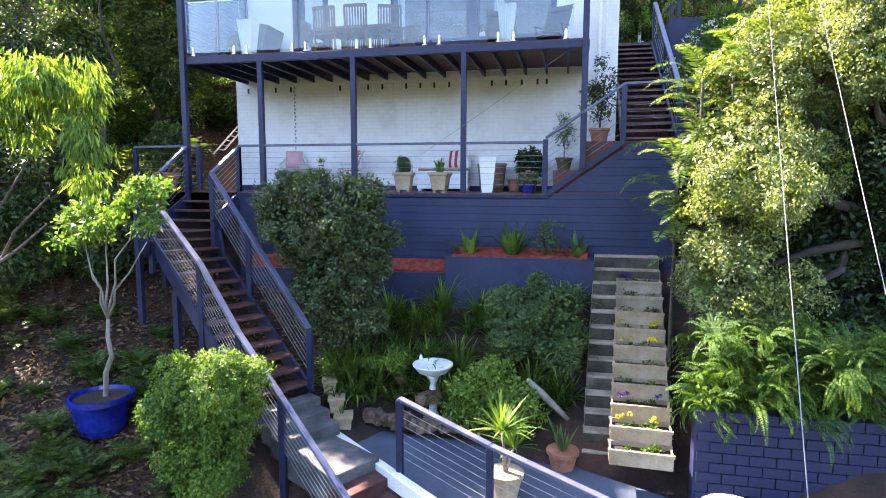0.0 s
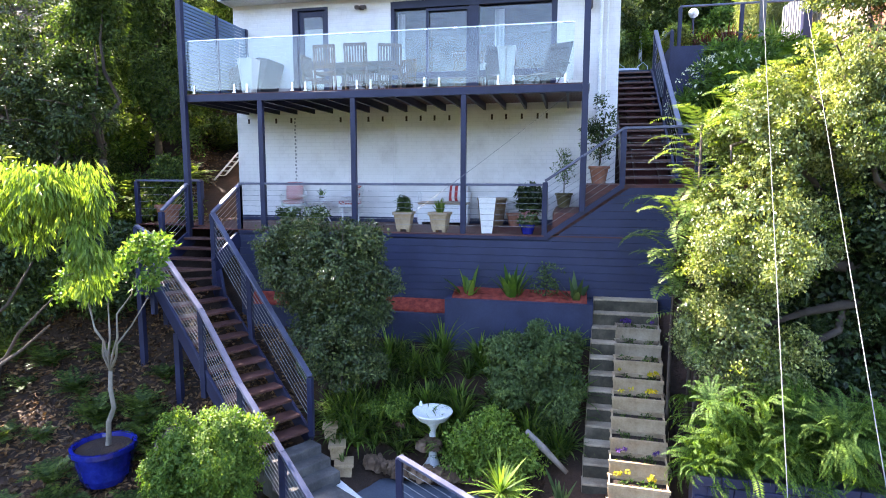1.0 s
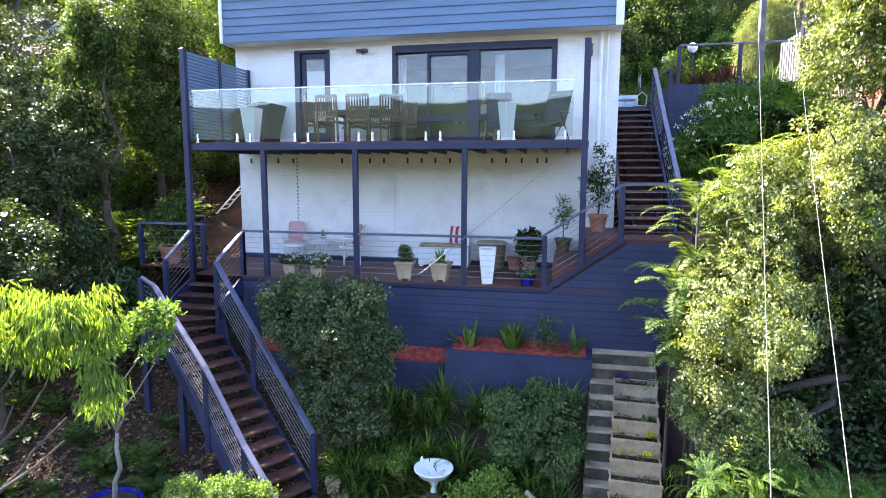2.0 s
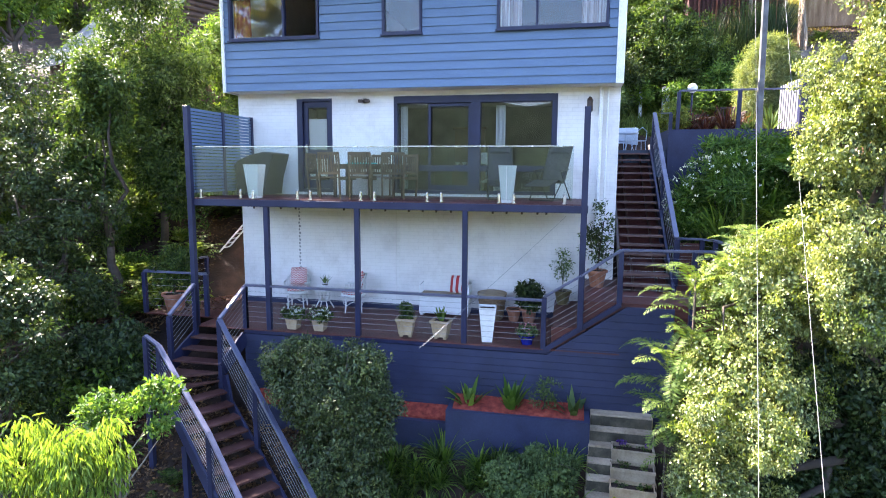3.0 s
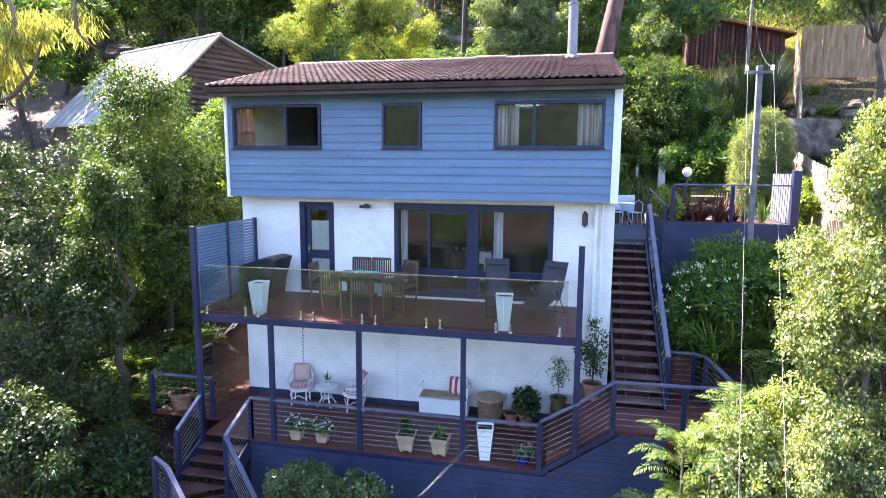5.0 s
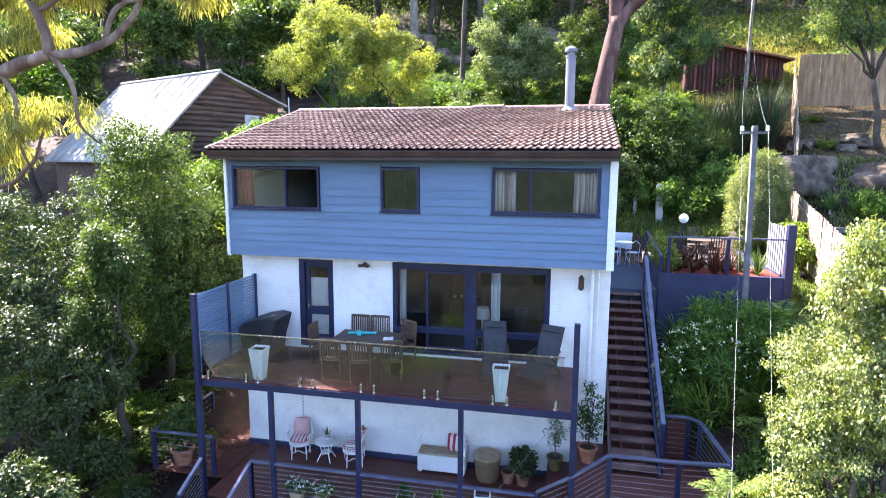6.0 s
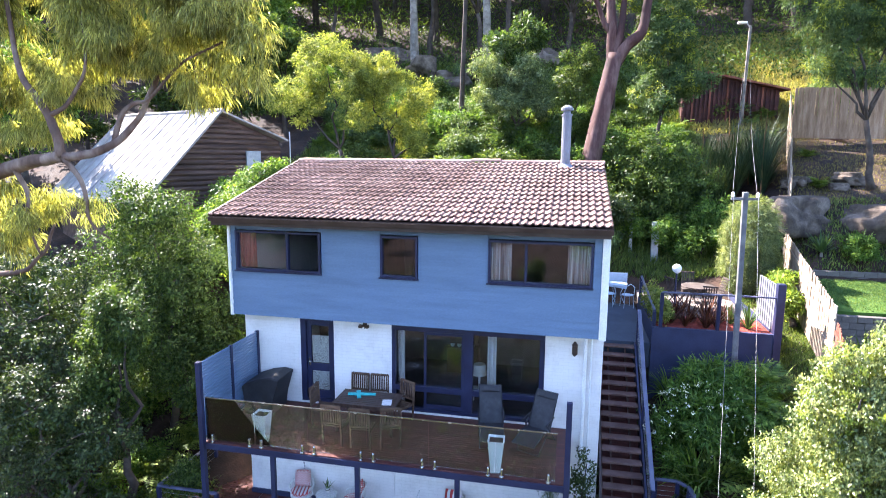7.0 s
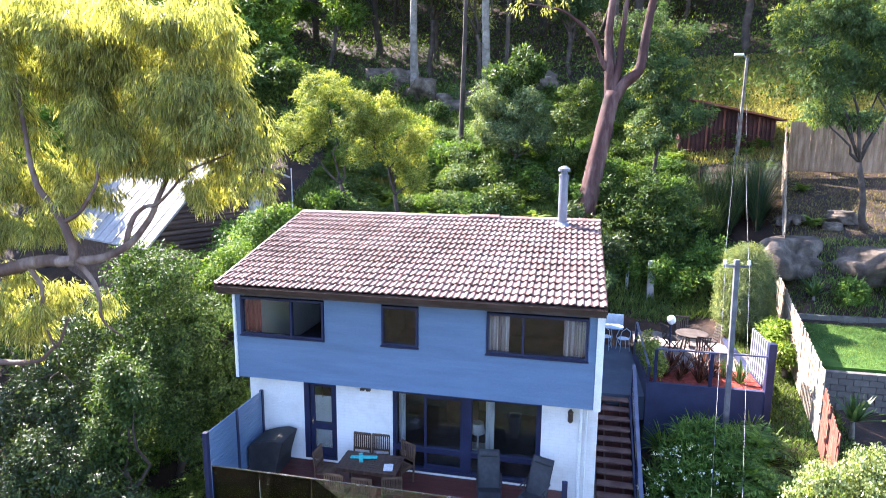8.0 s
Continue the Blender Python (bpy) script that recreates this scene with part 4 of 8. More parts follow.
def rail(name, posts, rise, label, wires=6, top_w=0.09, mat=None, wire_mat=None, low=0.10, thick=0.045, drop=None):
    """A railing: posts at the points given, a flat top rail and taut wires between."""
    mat = mat or NAVY
    ob = thing(name, posts[0], label, "railing")
    inv = ob.matrix_basis.inverted()

    def add(nm, geo, m, **kw):
        q = part(nm, geo, m, ob, **kw)
        q.matrix_parent_inverse = inv
    for i, p in enumerate(posts):
        dz = drop[i] if drop else 0.0
        add("post", Geo().box(p[0] - thick, p[0] + thick, p[1] - thick, p[1] + thick, p[2] - dz, p[2] + rise - 0.02), mat, bevel=0.005)
    for a, b in zip(posts, posts[1:]):
        a, b = Vector(a), Vector(b)
        # navy top rails take the lighter colour that imitates sun on them
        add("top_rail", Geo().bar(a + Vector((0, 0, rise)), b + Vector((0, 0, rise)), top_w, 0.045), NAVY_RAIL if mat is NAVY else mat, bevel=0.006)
        for k in range(wires):
            z = low + (rise - low - 0.08) * (k + 0.5) / wires
            add("wire", Geo().tube([a + Vector((0, 0, z)), b + Vector((0, 0, z))], 0.0035, 5), wire_mat or WIRE_STEEL)
    return ob


rail("deck_railing", [(-3.60, FY, 0), (-3.05, FY - 0.001, 0), (-1.09, FY - 0.001, 0), (1.08, FY - 0.001, 0), (2.60, FY, 0)], 0.93, "navy railing with steel wires along the lower deck", 7)
rail("ramp_railing", [(2.605, FY - 0.002, 0.0), (3.27, FY - 0.08, 0.45), (3.955, FY - 0.002, 0.93)], 1.0, "navy sloping railing with steel wires", 7)
rail("landing_railing", [(3.96, FY + 0.0, 0.93), (5.2, FY - 0.03, 0.95), (6.1, -1.9, 0.95)], 1.0, "navy landing railing with steel wires", 7, drop=[0, 0.5, 0.5])
rail("landing_railing", [(5.26, 0.12, 0.95), (5.74, 0.13, 0.95), (5.95, -0.1, 0.95), (6.13, -1.84, 0.95)], 1.0, "navy landing railing round the back corner", 7, drop=[0.3, 0.5, 0.5, 0.5])
lpart("landing_panel", Geo().box(5.3, 5.70, 0.16, 0.19, 0.96, 1.86), TIMBER_RED, "red timber infill panel")
rail("side_railing", [(LX0, 1.2, 0), (LX0, -1.22, 0), (-5.0, -1.22, 0)], 0.98, "dark railing round the side path", 5)

# ---- main garden stair: three steps, two winders, then a turned flight of open timber treads ----
stair = thing("garden_stair", (-2.5, -3.6, -2.0), "timber garden stair with dark red treads and navy stringers", "stairs")
SD = Vector((0.852, -0.5236, 0))
SN = Vector((-0.5236, -0.852, 0))
K0, SW = Vector((-3.75, -2.68, -1.06)), 1.06
N_TREAD, T_RUN, T_RISE = 12, 0.269, 0.18
KNEE_L, CORNER, START_L = Vector((-4.87, -2.70, -0.54)), Vector((-4.86, -3.42, -0.74)), Vector((-4.50, -3.62, -0.92))


def spart(name, geo, mat, **kw):
    return dpart(name, geo, mat, owner=stair, **kw)


def slab(pts, z, t):
    """A flat board with the outline given, its top at z."""
    n = len(pts)
    return Geo().add([(p[0], p[1], z) for p in pts] + [(p[0], p[1], z - t) for p in pts],
                     [tuple(range(n - 1, -1, -1)), tuple(range(n, 2 * n)), *[(i, (i + 1) % n, n + (i + 1) % n, n + i) for i in range(n)]])


basis = Matrix((SD, SN, Vector((0, 0, 1)))).transposed().to_4x4()
for i in range(3):
    y = -1.97 - 0.245 * i
    k, j = i / 3, (i + 1.1) / 3
    spart("tread", slab([(-4.68 - 0.15 * k, y), (-3.62 - 0.1 * k, y), (-3.62 - 0.1 * j, y - 0.265), (-4.68 - 0.15 * j, y - 0.265)], -0.18 * (i + 1), 0.042), TIMBER_STAIR, bevel=0.005)
spart("tread", slab([KNEE_L, (K0.x, K0.y), CORNER], -0.72, 0.042), TIMBER_STAIR)
spart("tread", slab([CORNER, (K0.x - 0.02, K0.y - 0.03), START_L], -0.88, 0.042), TIMBER_STAIR)
for i in range(N_TREAD):
    c = K0 + SD * (i * T_RUN) - Vector((0, 0, i * T_RISE))
    m = Matrix.Translation(c) @ basis
    spart("tread", Geo().box(-0.02, 0.275, 0.02, SW - 0.02, -0.04, 0.0, m), TIMBER_STAIR, bevel=0.006)
end = K0 + SD * (N_TREAD * T_RUN) - Vector((0, 0, N_TREAD * T_RISE))
for off, a in ((0.0, 0.0), (SW, -0.25)):
    spart("stringer", Geo().bar(K0 + SN * off + SD * a + Vector((0, 0, -0.04 - a * 0.67)), end + SN * off + Vector((0, 0, -0.04)), 0.05, 0.28), NAVY, bevel=0.005)
spart("stringer", Geo().bar((-3.61, -1.98, -0.18), (-3.73, -2.68, -0.66), 0.05, 0.3), NAVY)
spart("stringer", Geo().bar((-3.73, -2.68, -0.80), K0 + SD * 0.2 + Vector((0, 0, -0.25)), 0.05, 0.5), NAVY)
spart("stringer", Geo().bar((-4.72, -1.98, -0.18), KNEE_L + Vector((0, 0, -0.1)), 0.05, 0.3), NAVY)
spart("stringer", Geo().bar(KNEE_L + Vector((0, 0, -0.2)), CORNER + Vector((0, 0, -0.12)), 0.05, 0.34), NAVY)
spart("stringer", Geo().bar(CORNER + Vector((0, 0, -0.12)), START_L + Vector((0, 0, -0.12)), 0.05, 0.34), NAVY)
for p, foot_z in ((KNEE_L, -2.5), (CORNER, -3.2), (Vector((-3.72, -3.95, -1.6)), -3.6)):
    spart("carriage_post", Geo().box(p.x - 0.05, p.x + 0.05, p.y - 0.05, p.y + 0.05, foot_z, p.z - 0.1), NAVY)

R_knee, R_end = Vector((-3.75, -2.68, -0.53)), Vector((-1.0, -4.37, -3.05))
rail("stair_railing", [(-3.60, FY - 0.003, 0.0), tuple(R_knee), tuple(R_knee.lerp(R_end, 0.42)), tuple(R_end)], 0.90, "navy stair railing with steel wires on the house side", 7, drop=[0, 0.6, 0.3, 0.1])
rail("stair_railing", [(-4.72, -2.06, 0.02), tuple(KNEE_L + Vector((0, 0, 0.03)))], 0.90, "short navy railing beside the top steps", 7, drop=[0.2, 0.3])
flank = Vector((-3.75, -2.68, 0)) + SN * 1.09
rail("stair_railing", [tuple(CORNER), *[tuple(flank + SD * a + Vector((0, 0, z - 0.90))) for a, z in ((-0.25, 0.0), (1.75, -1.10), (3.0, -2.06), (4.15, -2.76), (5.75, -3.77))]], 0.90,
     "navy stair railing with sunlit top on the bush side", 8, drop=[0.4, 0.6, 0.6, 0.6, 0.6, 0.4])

# ---- landing, lower steps and painted patio ----
STONE_STEP = surface("blue_grey_concrete", (0.045, 0.044, 0.045), (0.08, 0.078, 0.078), (0.14, 0.135, 0.13), 0.85, 2.5, 30, 0.4, jitter=0.1)
for i in range(3):
    m = Matrix.Translation(end + SD * (0.25 * i) - Vector((0, 0, 0.135 * i))) @ basis
    solo("garden_step", Geo().box(-0.01, 0.28, 0.0, 1.04, -0.30, 0.0, m), STONE_STEP, "worn blue-grey concrete step", "step", "garden steps", bevel=0.01)
foot = end + SD * 0.75 - Vector((0, 0, 0.405))
solo("stair_landing", Geo().box(0.0, 1.16, 0.16, 1.04, -0.35, 0.0, Matrix.Translation(foot) @ basis), STONE_STEP, "worn blue-grey concrete landing", "landing", kind="structure", bevel=0.012)
for i in range(5):
    m = Matrix.Translation(foot + SD * (1.16 + 0.25 * i) - Vector((0, 0, 0.16 * (i + 1)))) @ basis
    solo("garden_step", Geo().box(-0.02, 0.31, 0.12, 1.04, -0.20, 0.0, m), TIMBER_STAIR, "dark red timber step below the landing", "step", "garden steps", bevel=0.008)
patio = Geo()
outline = [(-0.45, -4.70), (1.95, -6.70), (3.2, -7.5), (7.6, -8.2), (7.6, -5.66), (4.6, -5.66), (3.3, -5.0), (2.9, -4.55), (0.2, -4.35), (-0.3, -4.5)]
patio.add([(x, y, -3.76) for x, y in outline] + [(x, y, -5.6) for x, y in outline], [tuple(range(len(outline))), *[(i, i + len(outline), (i + 1) % len(outline) + len(outline), (i + 1) % len(outline)) for i in range(len(outline))]])
solo("patio", patio, SLATE_BLUE, "blue-grey painted concrete patio", "patio", kind="structure")
solo("garden_edging", Geo().bar((-0.50, -4.66, -3.80), (1.98, -6.72, -3.80), 0.13, 0.22), WHITE, "white painted concrete edging", "edging", kind="structure", bevel=0.01)
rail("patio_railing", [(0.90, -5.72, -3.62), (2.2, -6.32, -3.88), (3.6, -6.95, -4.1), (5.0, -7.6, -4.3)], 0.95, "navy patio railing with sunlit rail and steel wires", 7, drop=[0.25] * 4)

# ---- retaining walls, mulch beds and concrete steps ----
bed = Geo()
for a, b, c, d in ((0.85, 3.5, -2.55, -2.45), (0.85, 0.95, -2.45, -1.98), (3.4, 3.5, -2.45, -1.98)):
    bed.box(a, b, c, d, -2.3, -1.15)
ret = thing("raised_bed", (2.2, -2.5, -2.2), "navy rendered raised garden bed", "garden bed", kind="structure")
dpart("wall", bed, NAVY_WALL, owner=ret)
dpart("mulch", Geo().add([(0.95, -2.45, -1.17), (3.4, -2.45, -1.17), (3.4, -1.98, -1.02), (0.95, -1.98, -1.02), (0.95, -2.45, -2.2), (3.4, -2.45, -2.2), (3.4, -1.98, -2.2), (0.95, -1.98, -2.2)], [(0, 1, 2, 3), (0, 4, 5, 1), (1, 5, 6, 2), (2, 6, 7, 3), (3, 7, 4, 0)]), MULCH, "red bark mulch", owner=ret)
ret2 = thing("retaining_wall", (-0.5, -2.4, -2.2), "low navy rendered wall with red mulch behind", "wall", kind="structure")
dpart("wall", Geo().box(-3.3, 0.85, -2.35, -2.24, -2.4, -1.50), NAVY_WALL, owner=ret2)
dpart("mulch", Geo().add([(-3.3, -2.24, -1.46), (0.85, -2.24, -1.46), (0.85, -1.98, -1.28), (-3.3, -1.98, -1.28), (-3.3, -2.24, -2.2), (0.85, -2.24, -2.2), (0.85, -1.98, -2.2), (-3.3, -1.98, -2.2)], [(0, 1, 2, 3), (0, 4, 5, 1), (1, 5, 6, 2), (2, 6, 7, 3), (3, 7, 4, 0)]), MULCH, owner=ret2)

steps = thing("concrete_stair", (3.9, -3.3, -2.5), "weathered concrete garden stair", "stairs", kind="structure")
NS = 14
for i in range(NS):
    s = i / (NS - 1)
    y, z = -1.98 - s * 2.75, -1.10 - s * 2.72
    x0 = 3.52 - s * 0.22
    sg = Geo().box(x0, 4.62, y - 0.02 - 2.75 / (NS - 1), y + 0.35, z - 0.42, z)
    dpart("step", sg, CONCRETE, owner=steps, bevel=0.012)
    # thin front slab, coloured dark to imitate the shaded riser
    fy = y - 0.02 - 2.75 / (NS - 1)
    dpart("riser", Geo().box(x0 + 0.005, 4.6, fy - 0.006, fy + 0.02, z - 0.23, z - 0.028), CONCRETE_RISER, owner=steps)

# dark painted brick wall below the hedge, with separate bricks
bw = thing("garden_wall", (6.5, -5.7, -4.2), "navy painted brick retaining wall", "wall", kind="structure")
dpart("wall_core", Geo().box(4.62, 9.5, -5.66, -5.45, -4.4, -2.55), NAVY, owner=bw)
brick = Geo().box(0.006, 0.294, -0.02, 0.03, 0.006, 0.124).mesh("brick", NAVY, bevel=0.006)
for r in range(13):
    for c in range(10):
        ob = dpart("brick", brick, None, owner=bw)
        ob.location = (4.64 + c * 0.30 + (0.15 if r % 2 else 0) + 0.0, -5.67, -4.22 + r * 0.13)

# ---- side stair up to the terrace ----
TREAD_BROWN = surface("brown_stair_timber", (0.07, 0.035, 0.028), (0.115, 0.062, 0.05), (0.18, 0.11, 0.09), 0.55, 3, 30, 0.3, jitter=0.2)
sst = thing("side_stair", (4.6, 1.5, 1.0), "open-tread timber stair beside the house", "stairs")
S0, S1 = Vector((0, -0.75, 1.0)), Vector((0, 4.05, 3.93))
NT = 17
for i in range(NT):
    c = S0.lerp(S1, (i + 0.5) / NT)
    dpart("tread", Geo().box(4.12, 5.04, c.y - 0.13, c.y + 0.13, c.z - 0.045, c.z), TREAD_BROWN, owner=sst, bevel=0.005)
for x in (4.08, 5.08):
    dpart("stringer", Geo().bar((x, S0.y, S0.z - 0.1), (x, S1.y, S1.z - 0.1), 0.05, 0.26), NAVY if x > 4.5 else FASCIA, owner=sst)
for x in (4.35, 4.82):
    dpart("carriage", Geo().bar((x, S0.y + 0.1, S0.z - 0.16), (x, S1.y, S1.z - 0.2), 0.04, 0.12), TREAD_BROWN, owner=sst)
dpart("backing", Geo().bar((4.58, S0.y + 0.25, S0.z - 0.22), (4.58, S1.y + 0.1, S1.z - 0.30), 0.9, 0.02), TIMBER_RED, owner=sst)
rail("side_stair_railing", [(5.12, -0.55, 1.05), (5.12, 1.6, 2.42), (5.14, 3.95, 3.92)], 0.98, "navy side stair railing", 5, top_w=0.10, drop=[0.3, 1.2, 1.2])


# ---- terrace beside the house ----
TY, TZ = 3.95, 4.0
terr = thing("terrace", (7, 6, TZ), "navy walled terrace garden with paved floor", "terrace", kind="structure")
dpart("wall", Geo().box(5.62, 8.66, TY - 0.12, TY, 1.6, 4.46), NAVY_WALL, owner=terr)
dpart("wall", Geo().box(5.50, 5.62, TY - 0.12, 7.6, 1.6, 4.46), NAVY_WALL, owner=terr)
dpart("wall", Geo().box(8.66, 8.78, TY - 0.12, 8.8, 1.6, 4.46), NAVY_WALL, owner=terr)
dpart("mulch", Geo().box(5.62, 8.66, TY, 5.5, 3.8, 4.40), MULCH, "red bark mulch", owner=terr)
PAVE = surface("stone_paving", (0.10, 0.082, 0.072), (0.165, 0.138, 0.122), (0.24, 0.205, 0.185), 0.85, 1.5, 30, 0.3, jitter=0.12)
dpart("floor", Geo().box(5.62, 9.2, 5.5, 12.2, 3.8, 4.28), PAVE, owner=terr)
dpart("walkway", Geo().box(4.02, 5.50, 4.05, 12.2, 3.2, 3.93), SLATE_BLUE, "blue-grey painted walkway", owner=terr)
rail("terrace_railing", [(5.72, TY - 0.06, 4.46), (7.2, TY - 0.06, 4.46), (8.7, TY - 0.06, 4.46)], 1.0, "dark terrace railing with clear infill", 0, top_w=0.06)
rail("terrace_railing", [(5.56, TY + 0.05, 3.9), (5.56, 7.4, 4.2)], 1.0, "dark terrace railing along the walkway", 5, top_w=0.06)
# slatted grey screen and tall posts at the terrace's far side
sc = thing("terrace_screen", (8.72, 5, 4.46), "navy post and pale slatted terrace screen", "screen")
dpart("post", Geo().box(8.60, 8.80, TY - 0.16, TY + 0.04, 1.6, 5.85), NAVY, owner=sc, bevel=0.01)
for i in range(9):
    dpart("slat", Geo().box(8.68, 8.73, TY + 0.08 + i * 0.19, TY + 0.2 + i * 0.19, 4.46, 5.75), FLUE, owner=sc)
solo("garden_post", Geo().box(5.5, 5.62, 11.7, 11.82, 4.0, 6.5), GALV, "pale grey square post at the terrace's end", "post", bevel=0.01)
solo("garden_post", Geo().box(6.35, 6.62, 11.6, 11.8, 4.0, 6.6), GALV, "pale grey square post at the terrace's end", "post", bevel=0.01)
# globe lamp on a post
gl = thing("globe_lamp", (6.4, 5.9, 4.3), "garden lamp with white globe on a dark post", "lamp")
part("post", Geo().lathe([(0.07, 0), (0.03, 0.04), (0.025, 1.3), (0.05, 1.34)], (0, 0, 0), 10), NAVY, gl)
part("globe", Geo().lathe([(0.05, 0.0)] + [(0.14 * math.sin(math.pi * k / 10), 0.14 - 0.14 * math.cos(math.pi * k / 10)) for k in range(1, 10)] + [(0.01, 0.28)], (0, 0, 1.34), 16), WHITE, gl, "white globe", smooth=True)

# ---- power pole with its wires ----
POLE = surface("grey_pole_paint", (0.085, 0.085, 0.09), (0.13, 0.13, 0.135), (0.19, 0.19, 0.19), 0.75, 3, 40, 0.3)
pole = thing("power_pole", (7.46, 2.9, 2.2), "grey square power pole with a crossarm", "pole")
dpart("post", Geo().bar((7.5, 2.95, 1.6), (7.31, 2.76, 8.32), 0.12, 0.13, (0, 1, 0)), POLE, owner=pole, bevel=0.01)
dpart("crossarm", Geo().bar((6.98, 2.70, 8.16), (7.62, 2.70, 8.16), 0.06, 0.06), POLE, owner=pole)
for x in (7.02, 7.58):
    dpart("insulator", Geo().lathe([(0.03, 0), (0.05, 0.03), (0.03, 0.06), (0.045, 0.09), (0.02, 0.12)], (x, 2.70, 8.2), 10), WHITE, owner=pole)
WIRE = surface("grey_cable", (0.15, 0.15, 0.15), (0.21, 0.21, 0.21), (0.28, 0.28, 0.28), 0.5, 5, 50, 0.05)


def cable(a, b, sag, r=0.012):
    a, b = Vector(a), Vector(b)
    pts = [a.lerp(b, s / 24) - Vector((0, 0, sag * 4 * (s / 24) * (1 - s / 24))) for s in range(25)]
    return solo("overhead_cable", Geo().tube(pts, r, 6), WIRE, "pale overhead service cable from the power pole", "cable", "overhead cables", smooth=True)


cable((7.02, 2.65, 8.25), (3.75, -12.0, -2.5), 0.1, 0.003)
cable((7.58, 2.65, 8.25), (4.25, -12.0, -2.5), 0.1, 0.003)

cable((2.95, -2.0, 2.52), (0.84, -4.3, 0.61), 0.02, 0.0028)
cable((1.5, -3.52, 1.2), (0.78, -4.3, 0.57), 0.0, 0.0028)

# ---- neighbour's fences, lawn and rocks ----
FENCE = surface("pale_fence_timber", (0.22, 0.165, 0.11), (0.33, 0.26, 0.19), (0.45, 0.38, 0.30), 0.85, 2, 30, 0.4, jitter=0.15, stretch=(3, 3, 0.5))
FENCE_RED = surface("red_fence_timber", (0.13, 0.04, 0.025), (0.20, 0.065, 0.04), (0.28, 0.11, 0.07), 0.8, 2, 30, 0.4, jitter=0.15, stretch=(3, 3, 0.5))


def fence(a, b, h0, h1, mat, label, w=0.10, count=None):
    """Upright palings from a to b, heights h0 and h1 over the given feet."""
    a, b = Vector(a), Vector(b)
    ob = thing("paling_fence", a, label, "fence")
    inv = ob.matrix_basis.inverted()
    n = count or int((b - a).length / (w + 0.006))
    d = (b - a)
    d.z = 0
    d.normalize()
    rz = math.degrees(math.atan2(d.y, d.x))
    fr = random.Random(int(a.x * 100))
    for i in range(n):
        s = (i + 0.5) / n
        p = a.lerp(b, s)
        h = h0 + (h1 - h0) * s + fr.uniform(-0.02, 0.02)
        q = part("paling", Geo().box(-w / 2, w / 2, -0.01, 0.01, -0.3, h, Matrix.Translation(p) @ pose(0, 0, 0, fr.uniform(-0.8, 0.8), fr.uniform(-0.6, 0.6), rz)), mat, ob)
        q.matrix_parent_inverse = inv
    for k in (0.3, 0.8):
        off = Vector((d.y, -d.x, 0)) * -0.03
        q = part("fence_rail", Geo().bar(a + off + Vector((0, 0, h0 * k)), b + off + Vector((0, 0, h1 * k)), 0.03, 0.08), mat, ob)
        q.matrix_parent_inverse = inv
    return ob


fence((9.55, 2.6, 4.0), (11.0, 11.5, 5.0), 1.6, 1.6, FENCE, "pale weathered timber paling fence between the gardens")
fence((9.3, 0.9, 3.4), (9.5, 2.4, 4.0), 1.3, 1.3, FENCE_RED, "red-brown slatted timber fence")
FENCE_BROWN = surface("brown_fence_timber", (0.20, 0.12, 0.065), (0.31, 0.20, 0.12), (0.42, 0.29, 0.19), 0.85, 2, 30, 0.4, jitter=0.15, stretch=(3, 3, 0.5))
fence((13.3, 18.6, 10.4), (22.0, 18.0, 10.3), 2.05, 2.0, FENCE_BROWN, "brown timber paling fence up the hill", 0.12)
fence((11.25, 11.6, 6.6), (13.1, 18.5, 10.0), 1.6, 2.3, FENCE, "pale timber paling fence up the slope", 0.12)
solo("lawn", Geo().add([(10.15, 5.1, 4.92), (22, 5.1, 4.92), (22, 9.6, 5.0), (11.0, 9.6, 5.0), (10.15, 5.1, 3.2), (22, 5.1, 3.2), (22, 9.6, 4.2), (11.0, 9.6, 4.2)], [(0, 1, 2, 3), (0, 4, 5, 1), (3, 7, 4, 0)]), GRASS_GROUND, "bright green neighbouring lawn", "lawn", kind="structure")
BLOCK = surface("grey_block", (0.08, 0.07, 0.06), (0.125, 0.11, 0.095), (0.18, 0.165, 0.145), 0.9, 2, 30, 0.5, jitter=0.15)
kw = thing("block_wall", (12, 2, 3.6), "grey concrete block garden wall below the lawn", "wall", kind="structure")
blk = Geo().box(0.006, 0.384, 0, 0.19, 0.006, 0.184).mesh("block", BLOCK, bevel=0.008)
for r in range(6):
    for c in range(12):
        dpart("block", blk, None, owner=kw).location = (10.05 + c * 0.39 + (0.195 if r % 2 else 0), 4.89, 3.70 + r * 0.19)
for r in range(2):
    for c in range(12):
        dpart("block", blk, None, owner=kw).location = (11.0 + c * 0.39 + (0.195 if r % 2 else 0), 9.6, 4.9 + r * 0.19)


